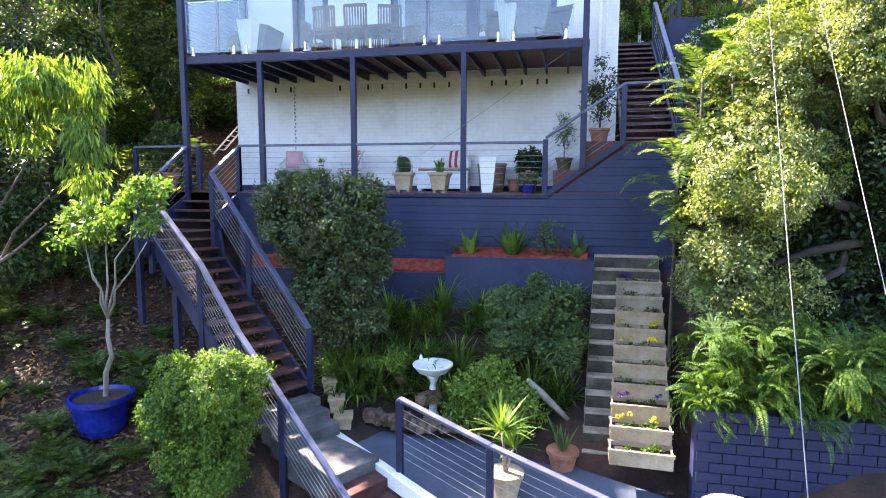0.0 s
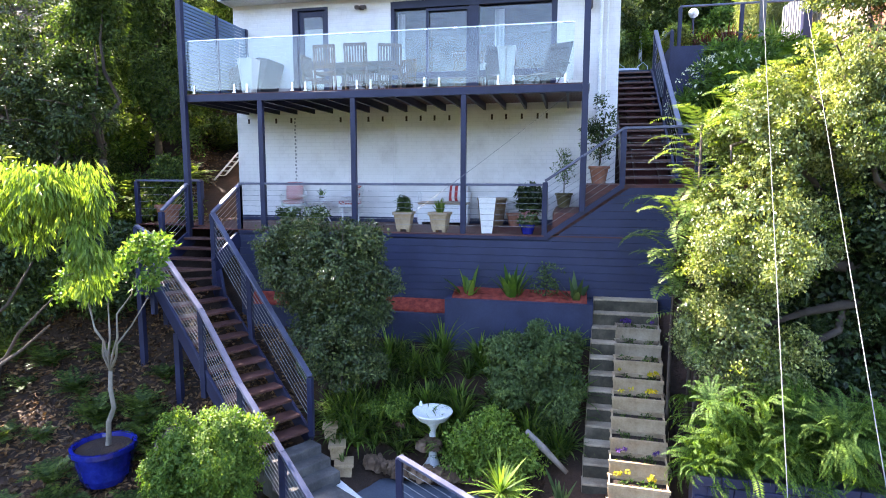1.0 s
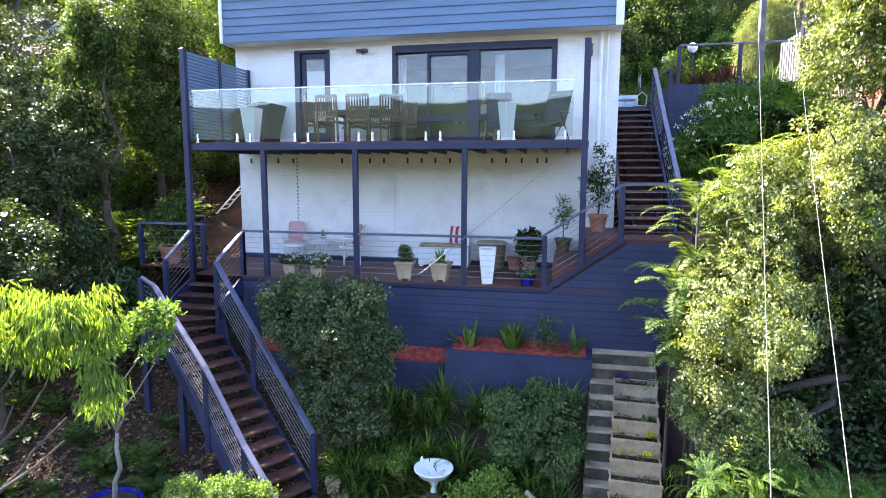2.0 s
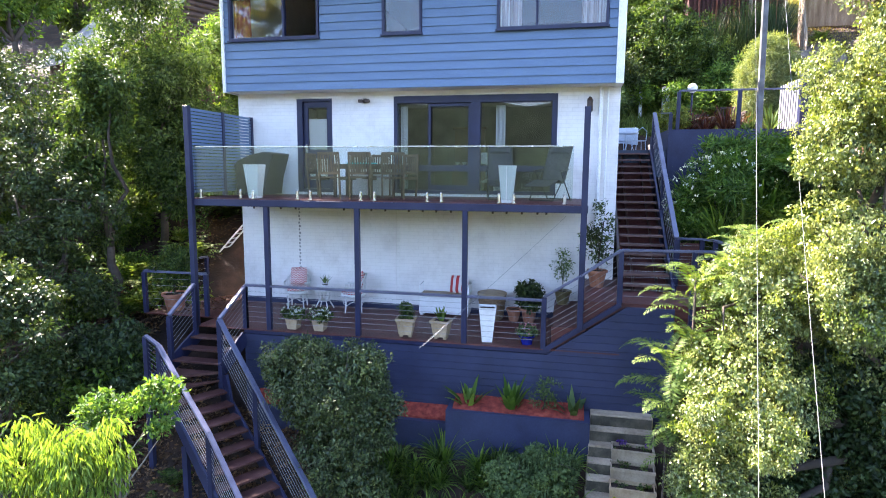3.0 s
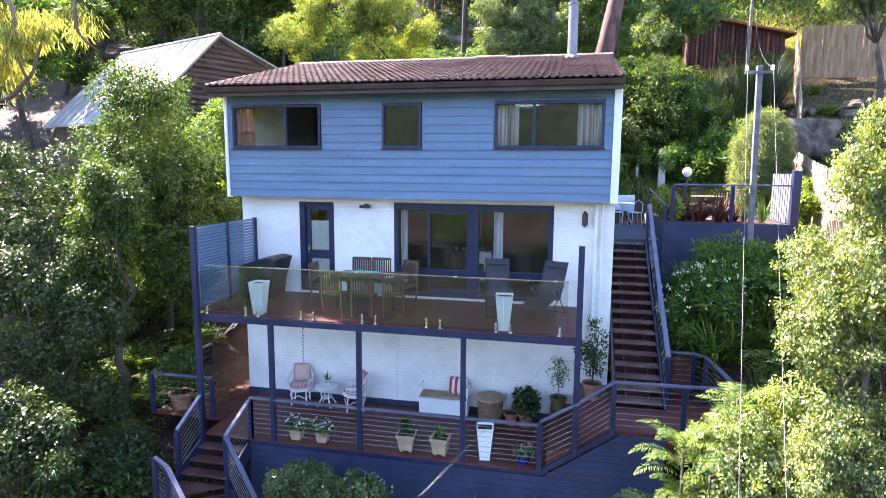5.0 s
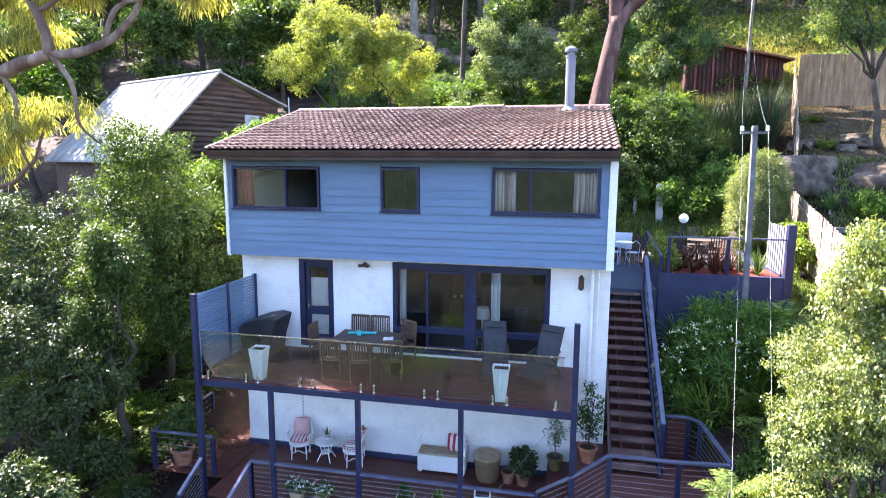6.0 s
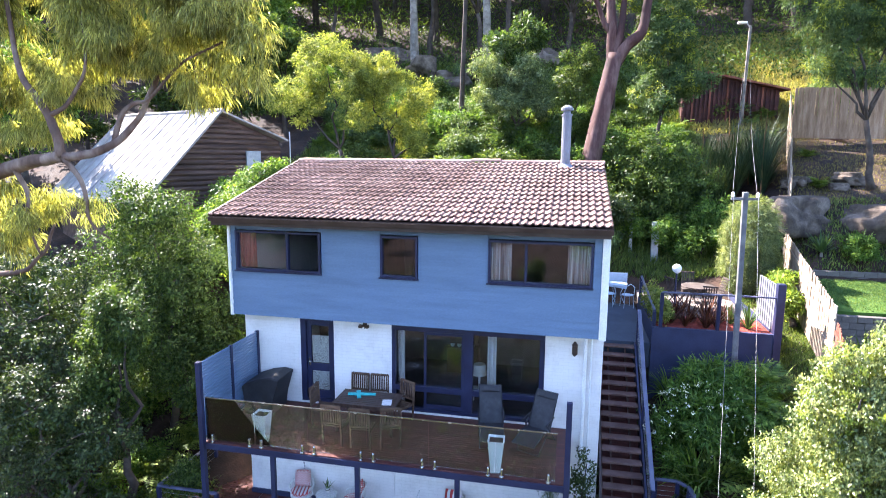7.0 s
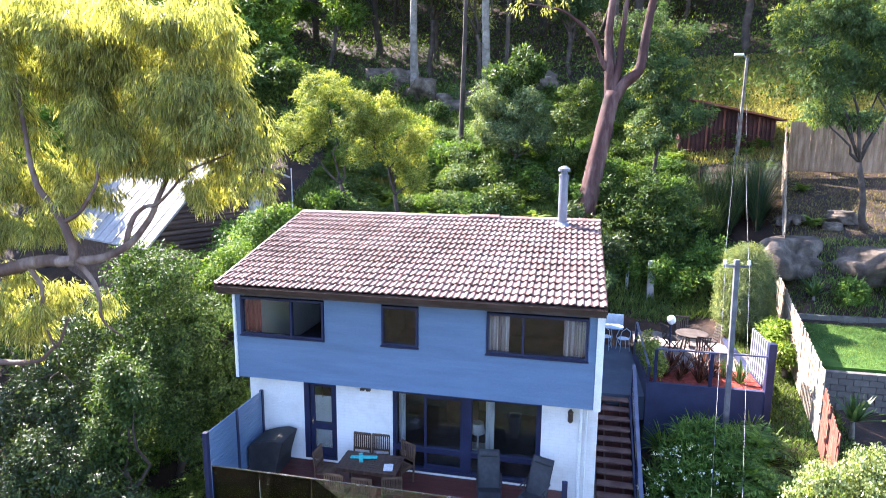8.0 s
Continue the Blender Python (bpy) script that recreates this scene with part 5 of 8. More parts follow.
def boulder(at, size, seed, label="weathered grey sandstone boulder on the slope", group="boulders", mat=None):
    bm = bmesh.new()
    bmesh.ops.create_icosphere(bm, subdivisions=4, radius=1.0)
    for v in bm.verts:
        n = noise.noise(v.co * 1.3 + Vector((seed * 7.1, seed, 0))) * 0.55 + noise.noise(v.co * 3.5 + Vector((seed, 3, 1))) * 0.22 + noise.noise(v.co * 9 + Vector((3, seed, 1))) * 0.05
        v.co = v.co * (1 + n)
        v.co = Vector((max(-0.98, min(0.98, v.co.x)) * size[0], max(-0.98, min(0.98, v.co.y)) * size[1], max(-0.6, min(0.88, v.co.z)) * size[2]))
    me = bpy.data.meshes.new("boulder")
    bm.to_mesh(me)
    bm.free()
    me.materials.append(mat or ROCK)
    me.polygons.foreach_set("use_smooth", [True] * len(me.polygons))
    ob = new("boulder", me)
    ob.matrix_basis = pose(*at, 0, 0, seed * 40)
    return tagged(ob, label, "rock", group)


boulder((11.75, 12.0, 6.85), (1.85, 1.0, 1.0), 1)
boulder((14.1, 11.7, 6.7), (1.6, 1.0, 0.9), 3)
for k, (x, y, r) in enumerate(((11.9, 14.0, 0.28), (12.4, 14.1, 0.34), (12.0, 14.4, 0.22), (13.6, 13.5, 0.3))):
    boulder((x, y, height(x, y) + r * 0.3), (r * 1.3, r, r * 0.8), 60 + k, "small grey rock on the bare slope", "slope rocks")
# the last entry, at (1.1, 20.5), stands in for a crumpled white sack
for i, (x, y, sx, sy, sz) in enumerate(((16.4, 12.0, 1.1, 0.9, 0.7), (14.2, 14.3, 0.8, 0.6, 0.35), (-7.2, 27.4, 1.8, 1.2, 1.1), (-5.0, 26.2, 1.6, 1.1, 0.9), (-9.5, 28.5, 2.0, 1.3, 1.2),
                                         (-2.5, 27.5, 1.8, 1.2, 1.0), (0.5, 30, 2.2, 1.4, 1.1), (1.1, 20.5, 0.75, 0.5, 0.45))):
    boulder((x, y, height(x, y) + sz * 0.3), (sx, sy, sz), i + 1)

# dark red shed behind the reeds
DARK_RED = surface("dark_red_shed_paint", (0.03, 0.008, 0.006), (0.06, 0.016, 0.012), (0.10, 0.034, 0.026), 0.7, 2, 30, 0.4, jitter=0.25)
shed = thing("garden_shed", (10.5, 21, 11.5), "low dark red timber shed with a sloping roof and battened front", "shed")
dpart("wall", Geo().add([(x, y, z) for y in (21.2, 23.6) for x, z in ((8.7, 10.4), (13.4, 10.4), (13.4, 12.62), (8.7, 13.72))], [(0, 1, 2, 3), (7, 6, 5, 4), (0, 3, 7, 4), (1, 5, 6, 2), (3, 2, 6, 7)]), DARK_RED, owner=shed)
for i in range(22):
    x = 8.74 + i * 0.212
    dpart("batten", Geo().box(x, x + 0.09, 21.14, 21.199, 10.8, 13.66 - (x - 8.7) * 0.234), FENCE_RED if i % 4 == 2 else DARK_RED, owner=shed)
dpart("roof", Geo().add([(8.3, 20.8, 13.93), (13.8, 20.8, 12.64), (13.8, 24.0, 12.8), (8.3, 24.0, 14.1), (8.3, 20.8, 13.83), (13.8, 20.8, 12.54), (13.8, 24.0, 12.7), (8.3, 24.0, 14.0)], [(0, 1, 2, 3), (7, 6, 5, 4), (0, 4, 5, 1), (1, 5, 6, 2), (3, 7, 4, 0), (2, 6, 7, 3)]), FENCE_RED, owner=shed)

lampp = thing("street_lamp", (11.6, 20.7, 10.2), "street lamp on a tall timber pole up the hill", "street lamp")
dpart("post", Geo().tube([(11.55, 20.7, 9.8), (11.62, 20.7, 15.75)], [0.09, 0.07], 10), BARK_PALE, owner=lampp)
dpart("arm", Geo().tube([(11.62, 20.7, 15.6), (11.4, 20.5, 15.8), (11.1, 20.3, 15.8)], 0.03, 6), GALV, owner=lampp)
dpart("lamp_head", Geo().box(10.9, 11.35, 20.2, 20.4, 15.74, 15.86), WHITE, owner=lampp, bevel=0.03)
for x in (7.02, 7.58):
    cable((x, 2.75, 8.28), (11.6 + (x - 7.3) * 0.6, 20.6, 13.4), 0.5, 0.004)

# ---- neighbouring cottage with a steep pale metal roof ----
AX, AY, AZ = -10.52, 8.15, 10.8
cot = thing("cottage", (AX, AY, 6.0), "neighbouring timber cottage with steep pale metal roof", "house", turn=67)
CLAD = surface("dark_log_cladding", (0.045, 0.026, 0.02), (0.08, 0.047, 0.036), (0.14, 0.09, 0.068), 0.8, 2, 25, 0.4, stretch=(0.4, 3, 3), jitter=0.2)
METAL = surface("pale_metal_roof", (0.22, 0.205, 0.185), (0.32, 0.30, 0.275), (0.42, 0.40, 0.37), 0.85, 1, 30, 0.05, spec=0.4)


def cpart(name, geo, mat):
    """A part of the cottage, which stands turned to the slope."""
    ob = part(name, geo, mat, cot)
    ob.matrix_parent_inverse = Matrix.Translation((-AX, -AY, -6.0))
    return ob


LEN, LX, LZ, QX, QZ = 7.0, AX - 3.4, 7.4, AX + 3.2, 9.75
gable = [(LX + 0.3, 5.0), (QX - 0.2, 5.0), (QX - 0.2, QZ - 0.05), (AX, AZ - 0.12), (LX + 0.3, LZ + 0.18)]
cpart("wall", Geo().add([(x, AY, z) for x, z in gable] + [(x, AY + LEN - 0.3, z) for x, z in gable], [(0, 1, 2, 3, 4), (9, 8, 7, 6, 5), (1, 6, 7, 2), (0, 4, 9, 5)]), CLAD)
for i in range(21):
    z = 6.6 + i * 0.2
    t = AZ - 0.24 - z
    if t < 0.05:
        break
    a, b = AX - min(3.1, t), AX + min(3.0, 3.0 * t)
    cpart("log", Geo().tube([(a, AY - 0.01, z), (b, AY - 0.01, z)], 0.095, 8), CLAD)
for (xb, zb), nm in (((QX, QZ), "roof"), ((LX, LZ), "roof")):
    cpart(nm, Geo().add([(AX, AY - 0.4, AZ), (xb, AY - 0.4, zb), (xb, AY + LEN, zb), (AX, AY + LEN, AZ), (AX, AY - 0.4, AZ - 0.07), (xb, AY - 0.4, zb - 0.07), (xb, AY + LEN, zb - 0.07), (AX, AY + LEN, AZ - 0.07)],
                        [(0, 1, 2, 3), (7, 6, 5, 4), (0, 4, 5, 1), (1, 5, 6, 2), (2, 6, 7, 3)]), METAL)
for k in range(13):
    y = AY - 0.38 + k * (LEN + 0.36) / 12
    cpart("roof_seam", Geo().bar((AX, y, AZ + 0.012), (LX, y, LZ + 0.012), 0.03, 0.035, (0, 1, 0)), METAL)
cpart("ridge_cap", Geo().tube([(AX, AY - 0.42, AZ), (AX, AY + LEN + 0.02, AZ)], 0.07, 8), METAL)
cpart("window", Geo().box(AX + 1.2, AX + 1.9, AY - 0.16, AY - 0.09, 8.3, 9.25), GALV)
cpart("pole", Geo().tube([(QX + 0.15, AY - 0.3, 6.0), (QX + 0.15, AY - 0.3, 10.1)], 0.03, 6), GALV)


# ---- trees and shrubs ----
def R(seed):
    return np.random.default_rng(seed)


def rel(foot, blobs):
    """Masses given in the place, turned into masses from the foot."""
    return [((c[0] - foot[0], c[1] - foot[1], c[2] - foot[2]), r) for c, r in blobs]


# tall sunlit hedge tree beside the concrete stair
f = (7.7, -3.6, -2.0)
tree("hedge_tree", f, rel(f, [((5.35, -4.7, 0.5), (1.0, 1.1, 1.1)), ((5.3, -4.5, -0.9), (0.95, 1.0, 0.9)), ((5.7, -4.2, 1.7), (0.95, 1.0, 0.9)), ((6.6, -4.2, 2.5), (0.95, 1.1, 0.95)), ((7.3, -4.0, 4.3), (1.1, 1.2, 1.1)),
                              ((8.2, -4.5, 3.0), (1.3, 1.4, 1.5)), ((7.4, -4.1, 0.9), (1.1, 0.9, 1.2))] + [ ((8.4, -4.2, 5.6), (1.2, 1.2, 1.1)), ((8.9, -4.1, 0.9), (1.3, 1.0, 1.5)), ((6.7, -3.5, -0.8), (1.0, 0.8, 0.9)), ((9.6, -4.6, 4.2), (1.3, 1.4, 1.5)), ((7.1, -4.4, 5.0), (0.95, 0.9, 0.9)), ((7.5, -4.4, 6.15), (1.0, 0.9, 0.9)), ((6.9, -4.4, 5.6), (0.85, 0.8, 0.85)), ((8.7, -4.3, 6.3), (1.1, 1.0, 0.9)), ((6.6, -4.3, 3.7), (0.75, 0.8, 0.7)), ((6.6, -4.7, 1.7), (0.9, 0.8, 0.75)), ((5.6, -4.9, -1.35), (0.7, 0.5, 0.55))]),
     R(11), BARK_DARK, L_LILLY, "tall dense hedge tree with small pale sunlit leaves", r0=0.16, clumps=11000, per=34, clump_r=0.10, length=0.045, width=0.026, rise=0.35, fill=0.05, twigs=30, lumps=14, lump=0.29, core=0.25, shoots=L_SHOOT)
f = (6.9, -3.6, -1.9)
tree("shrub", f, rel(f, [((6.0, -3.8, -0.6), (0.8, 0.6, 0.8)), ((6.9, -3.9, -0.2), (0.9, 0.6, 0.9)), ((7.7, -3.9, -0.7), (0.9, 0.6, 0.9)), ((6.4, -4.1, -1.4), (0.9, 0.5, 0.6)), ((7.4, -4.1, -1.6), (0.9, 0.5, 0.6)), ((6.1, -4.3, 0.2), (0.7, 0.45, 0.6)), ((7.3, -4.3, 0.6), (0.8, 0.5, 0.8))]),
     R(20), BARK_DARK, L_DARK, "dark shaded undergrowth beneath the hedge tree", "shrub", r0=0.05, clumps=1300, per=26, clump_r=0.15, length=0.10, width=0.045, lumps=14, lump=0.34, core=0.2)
# dark shrub in front of the lower deck
f = (-1.2, -3.4, -2.9)
tree("shrub", f, rel(f, [((-1.7, -3.3, -0.5), (0.8, 0.65, 0.75)), ((-0.7, -3.6, -0.4), (0.85, 0.7, 0.85)), ((-0.75, -3.5, -1.35), (0.95, 0.75, 0.75)), ((-1.75, -3.2, -0.05), (0.45, 0.45, 0.4)), ((-0.35, -3.6, -0.8), (0.65, 0.6, 0.6)), ((-0.3, -3.6, 0.0), (0.4, 0.4, 0.35)), ((-0.7, -3.6, -2.05), (0.8, 0.6, 0.6)), ((-2.25, -2.9, -0.4), (0.5, 0.45, 0.45))]),
     R(12), BARK_DARK, L_GLOSS, "dark glossy-leaved rounded shrub below the lower deck", "shrub", r0=0.07, clumps=2700, per=30, clump_r=0.11, length=0.055, width=0.03, twigs=16, lumps=18, lump=0.3, core=0.3)
f = (-6.2, -2.9, -1.9)
tree("shrub", f, rel(f, [((-6.2, -2.9, -0.5), (0.85, 0.7, 0.8)), ((-5.7, -3.3, -1.1), (0.65, 0.5, 0.6)), ((-6.8, -3.2, -0.9), (0.7, 0.6, 0.7))]),
     R(19), BARK_DARK, L_DARK, "dark shrub beside the top of the garden stair", "shrub", r0=0.06, clumps=620, per=24, clump_r=0.16, length=0.12, width=0.055, twigs=8, lumps=14, lump=0.34, core=0.3)
f = (2.45, -3.6, -3.1)
tree("shrub", f, rel(f, [((2.25, -3.6, -2.1), (0.6, 0.5, 0.6)), ((2.85, -3.35, -1.85), (0.55, 0.45, 0.55)), ((2.15, -3.6, -1.7), (0.35, 0.35, 0.3)), ((2.9, -3.6, -2.5), (0.5, 0.4, 0.55))]),
     R(13), BARK_DARK, L_GREY, "fine-leaved green shrub by the concrete stair", "shrub", r0=0.04, clumps=1100, per=34, clump_r=0.11, length=0.06, width=0.03, twigs=10, lumps=18, lump=0.32, core=0.2)
f = (2.05, -4.35, -3.75)
tree("shrub", f, rel(f, [((2.0, -4.3, -2.95), (0.6, 0.45, 0.45)), ((2.3, -4.4, -3.3), (0.5, 0.4, 0.4)), ((1.6, -4.35, -3.25), (0.35, 0.35, 0.35))]),
     R(14), BARK_DARK, L_LIME, "bright green leafy shrub beside the patio", "shrub", r0=0.03, clumps=330, per=34, clump_r=0.15, length=0.065, width=0.038, twigs=8)
f = (0.2, -3.75, -3.2)
tree("shrub", f, rel(f, [((0.2, -3.75, -2.85), (0.38, 0.3, 0.25))]), R(15), BARK_DARK, L_BRIGHT, "small lime green shrub above the rock edging", "shrub", r0=0.02, clumps=110, per=34, clump_r=0.1, length=0.05, width=0.03)
f = (-1.62, -6.25, -4.05)
tree("clipped_shrub", f, rel(f, [((-1.60, -6.25, -2.75), (0.82, 0.78, 0.66)), ((-1.64, -6.25, -3.5), (0.70, 0.66, 0.7))]), R(16), BARK_DARK, L_BRIGHT, "rounded bright green shrub beside the stair railing", "shrub",
     r0=0.05, clumps=2100, per=26, clump_r=0.085, length=0.048, width=0.028, rise=0.5, fill=0.1, lumps=22, lump=0.32, core=0.3)
# nearby drooping yellow-green tree
f = (-4.6, -9.2, -4.7)
tree("small_tree", f, rel(f, [((-1.1, -9.1, 1.05), (0.36, 0.35, 0.28)), ((-0.80, -9.05, 0.95), (0.22, 0.25, 0.24)), ((-0.62, -9.05, 0.62), (0.2, 0.22, 0.32)), ((-0.72, -9.0, 0.36), (0.14, 0.18, 0.22)), ((-1.15, -9.1, 0.72), (0.26, 0.25, 0.26)), ((-1.6, -9.2, 0.95), (0.35, 0.35, 0.35)), ((-2.2, -9.2, 0.85), (0.45, 0.45, 0.45))]), R(17), BARK_DARK, L_LIME, "young tree with drooping yellow-green leaves",
     r0=0.045, clumps=330, per=28, clump_r=0.10, length=0.095, width=0.02, droop=2.2, rise=0.0, fork=0.72, twigs=6)
# potted tree in the blue pot
f = (-3.93, -5.5, -3.05)
tree("potted_tree", f, rel(f, [((-3.5, -5.7, -0.32), (0.7, 0.5, 0.24)), ((-4.0, -5.6, -0.35), (0.5, 0.45, 0.22)), ((-2.85, -5.8, 0.0), (0.42, 0.4, 0.18)), ((-2.75, -5.7, -0.4), (0.25, 0.3, 0.12)), ((-3.95, -5.6, -0.62), (0.5, 0.4, 0.15))]), R(18), BARK_PALE, L_BRIGHT,
     "slender branching tree with bright leaves in a blue pot", r0=0.036, clumps=160, per=20, clump_r=0.13, length=0.095, width=0.05, fork=0.55, twigs=10)

# bush on the low side of the house: a wall of dark trees
def bush_tree(seed, f, blobs, mat, n, ln, wd, label, lumps, lump, core):
    return tree("bush_tree", f, rel(f, blobs), R(seed), BARK_DARK, mat, label, r0=0.11, clumps=int(n * 2.0), per=26, clump_r=0.2, length=ln * 0.84, width=wd * 0.86, core=core, droop=0.35, group="bush trees", twigs=14, lumps=lumps, lump=lump)


bush_tree(30, (-8.3, 1.6, 0.6), [((-8.2, 1.4, 4.4), (1.6, 1.4, 1.6)), ((-7.3, 1.2, 5.9), (1.2, 1.2, 1.1)), ((-8.8, 1.8, 6.3), (1.6, 1.4, 1.3)), ((-7.9, 0.7, 7.7), (1.2, 1.0, 1.0)), ((-6.8, 2.0, 4.0), (0.9, 1.0, 1.2)), ((-7.2, 1.0, 2.7), (1.0, 0.9, 0.9))], L_MID, 950, 0.13, 0.05, "dense dark bush tree beside the house", 11, 0.42, 0.25)
bush_tree(31, (-10.6, 0.2, 0.8), [((-10.6, 0, 4.8), (1.8, 1.6, 1.8)), ((-12.6, 0.2, 5.6), (1.6, 1.5, 1.2)), ((-9.6, -0.4, 3.2), (1.3, 1.2, 1.3)), ((-12.4, 0, 3.6), (1.6, 1.5, 1.6))], L_DARK, 520, 0.13, 0.05, "leafy bush tree with sunlit top", 6, 0.34, 0.1)
bush_tree(32, (-8.6, -1.6, -0.6), [((-8.4, -1.7, 2.2), (1.3, 1.2, 1.3)), ((-9.4, -1.9, 3.0), (1.3, 1.1, 0.9)), ((-7.6, -1.8, 2.6), (0.9, 0.8, 0.7)), ((-7.9, -2.0, 0.8), (1.0, 0.9, 0.8)), ((-9.8, -2.0, 1.2), (1.2, 1.1, 1.1))], L_DARK, 400, 0.12, 0.05, "dark leafy bush tree on the slope", 6, 0.34, 0.1)
bush_tree(33, (-7.2, -4.5, -2.6), [((-7.0, -4.4, 1.0), (0.95, 0.9, 0.9)), ((-6.4, -4.4, 0.2), (0.7, 0.7, 0.8)), ((-7.9, -4.5, 0.2), (0.9, 0.9, 1.0)), ((-6.9, -4.4, -1.0), (1.0, 0.8, 0.8))], L_DARK, 400, 0.12, 0.055, "grey-green shrub tree above the path", 7, 0.38, 0.1)
bush_tree(34, (-11.5, -4.0, -2.0), [((-11.2, -4, 1.5), (1.7, 1.5, 1.8)), ((-12, -4, 3.6), (1.5, 1.4, 1.3)), ((-10.2, -3.8, 0.2), (1.2, 1.2, 1.2))], L_DARK, 480, 0.13, 0.055, "dark spreading bush tree", 6, 0.34, 0.1)
bush_tree(35, (-6.6, 4.5, 2.4), [((-6.8, 4.4, 5.2), (1.2, 1.4, 1.5)), ((-7.4, 4.0, 6.9), (1.3, 1.3, 1.0)), ((-6.3, 5.0, 6.6), (0.8, 1.0, 1.0))], L_BRIGHT, 620, 0.14, 0.06, "bright green sapling behind the house", 11, 0.42, 0.25)
bush_tree(36, (-12.8, 3.0, 2.6), [((-12.8, 3.0, 4.2), (1.8, 1.5, 1.2)), ((-11.2, 3.6, 4.0), (1.3, 1.2, 1.1)), ((-14.5, 3.0, 4.4), (1.8, 1.6, 1.4))], L_MID, 800, 0.15, 0.06, "mid green bush tree below the cottage", 11, 0.42, 0.25)
bush_tree(37, (-8.6, 6.4, 4.4), [((-8.6, 6.2, 7.4), (1.3, 1.2, 1.1)), ((-7.6, 6.6, 8.2), (1.0, 1.0, 0.8))], L_BRIGHT, 420, 0.14, 0.06, "bright green shrub tree by the cottage", 11, 0.42, 0.25)

# added tree: its masses block the sun from the patio
bush_tree(38, (-7.7, -0.9, -0.3), [((-7.2, -1.2, 5.3), (0.8, 0.6, 0.7)), ((-7.8, -0.9, 4.6), (0.8, 0.7, 0.7)), ((-8.2, -0.8, 3.5), (0.8, 0.7, 0.8))], L_MID, 280, 0.13, 0.05, "slender bush tree added to shade the patio", 8, 0.38, 0.2)

# great gum in the foreground with hanging leaves
gum = thing("gum_tree", (-9.8, -3.6, -2.2), "large gum tree with twisting limbs and hanging yellow-green leaves", "tree")
g = Geo()
rng = R(50)


def limb(pts, r0, r1, wander=0.12, steps=5):
    pts = [Vector(p) for p in pts]
    out = []
    for a, b in zip(pts, pts[1:]):
        for k in range(steps):
            out.append(a.lerp(b, k / steps) + Vector(rng.normal(size=3)) * wander * (1 if k else 0.4))
    out.append(pts[-1])
    n = len(out)
    for _ in range(3):
        out = [out[0]] + [(out[i - 1] + out[i] * 2 + out[i + 1]) / 4 for i in range(1, n - 1)] + [out[-1]]
    g.tube(out, [r0 + (r1 - r0) * i / (n - 1) for i in range(n)], 8)


limb([(-9.8, -3.6, -2.4), (-9.6, -3.8, 3.0), (-9.0, -4.1, 6.8), (-7.44, -4.3, 8.63)], 0.32, 0.15)
limb([(-7.44, -4.3, 8.63), (-6.32, -4.4, 8.96), (-5.47, -4.7, 9.02), (-5.04, -4.8, 9.07)], 0.14, 0.085, 0.05)
limb([(-5.04, -4.8, 9.07), (-5.1, -4.8, 9.49), (-5.32, -4.8, 9.93), (-5.65, -4.8, 10.28), (-5.81, -4.75, 10.72), (-6.2, -4.5, 12.2)], 0.085, 0.03, 0.02)
limb([(-5.04, -4.8, 9.09), (-4.59, -4.65, 9.1), (-4.26, -4.4, 9.34), (-4.13, -4.0, 9.75), (-4.0, -3.8, 10.33), (-3.74, -3.7, 10.89), (-3.2, -3.8, 12.2)], 0.08, 0.025, 0.02)
limb([(-4.37, -4.4, 9.3), (-4.25, -4.3, 9.8), (-4.11, -4.2, 9.98), (-3.9, -4.1, 9.99), (-3.3, -4.1, 10.6), (-2.4, -4.2, 10.9)], 0.05, 0.018, 0.02)
limb([(-5.2, -4.8, 9.7), (-4.9, -4.7, 9.9), (-4.6, -4.6, 10.4), (-4.7, -4.5, 11.4)], 0.045, 0.015, 0.03)
limb([(-5.0, -4.8, 9.05), (-4.75, -4.7, 8.6), (-4.85, -4.6, 8.1), (-4.5, -4.5, 7.7)], 0.05, 0.015, 0.03)
limb([(-6.4, -4.4, 8.9), (-6.2, -4.4, 8.4), (-6.3, -4.4, 7.8), (-6.04, -4.4, 7.34)], 0.05, 0.02, 0.05)
limb([(-9.0, -4.1, 6.7), (-7.6, -4.3, 6.9), (-6.81, -4.4, 6.99), (-6.38, -4.4, 7.04), (-6.04, -4.4, 7.34), (-5.7, -4.4, 7.9)], 0.07, 0.02, 0.05)
limb([(-8.2, -4.2, 8.0), (-7.9, -4.1, 9.4), (-7.7, -4.1, 12.2)], 0.14, 0.06)
q = part("trunk", g, BARK, gum, smooth=True)
q.matrix_parent_inverse = gum.matrix_basis.inverted()
blobs = [((-6.2, -4.2, 13.0), (1.0, 0.9, 0.8)), ((-5.0, -4.2, 12.9), (0.9, 0.8, 0.8)), ((-3.7, -4.2, 12.8), (0.9, 0.8, 0.8)), ((-2.8, -4.2, 12.8), (0.65, 0.7, 0.7)), ((-6.1, -4.2, 11.9), (0.9, 0.8, 0.7)), ((-4.6, -4.2, 11.9), (0.9, 0.8, 0.7)),
         ((-3.3, -4.2, 12.0), (0.8, 0.7, 0.7)), ((-2.5, -4.2, 11.6), (0.6, 0.6, 0.6)), ((-5.5, -4.2, 10.9), (0.8, 0.7, 0.6))]
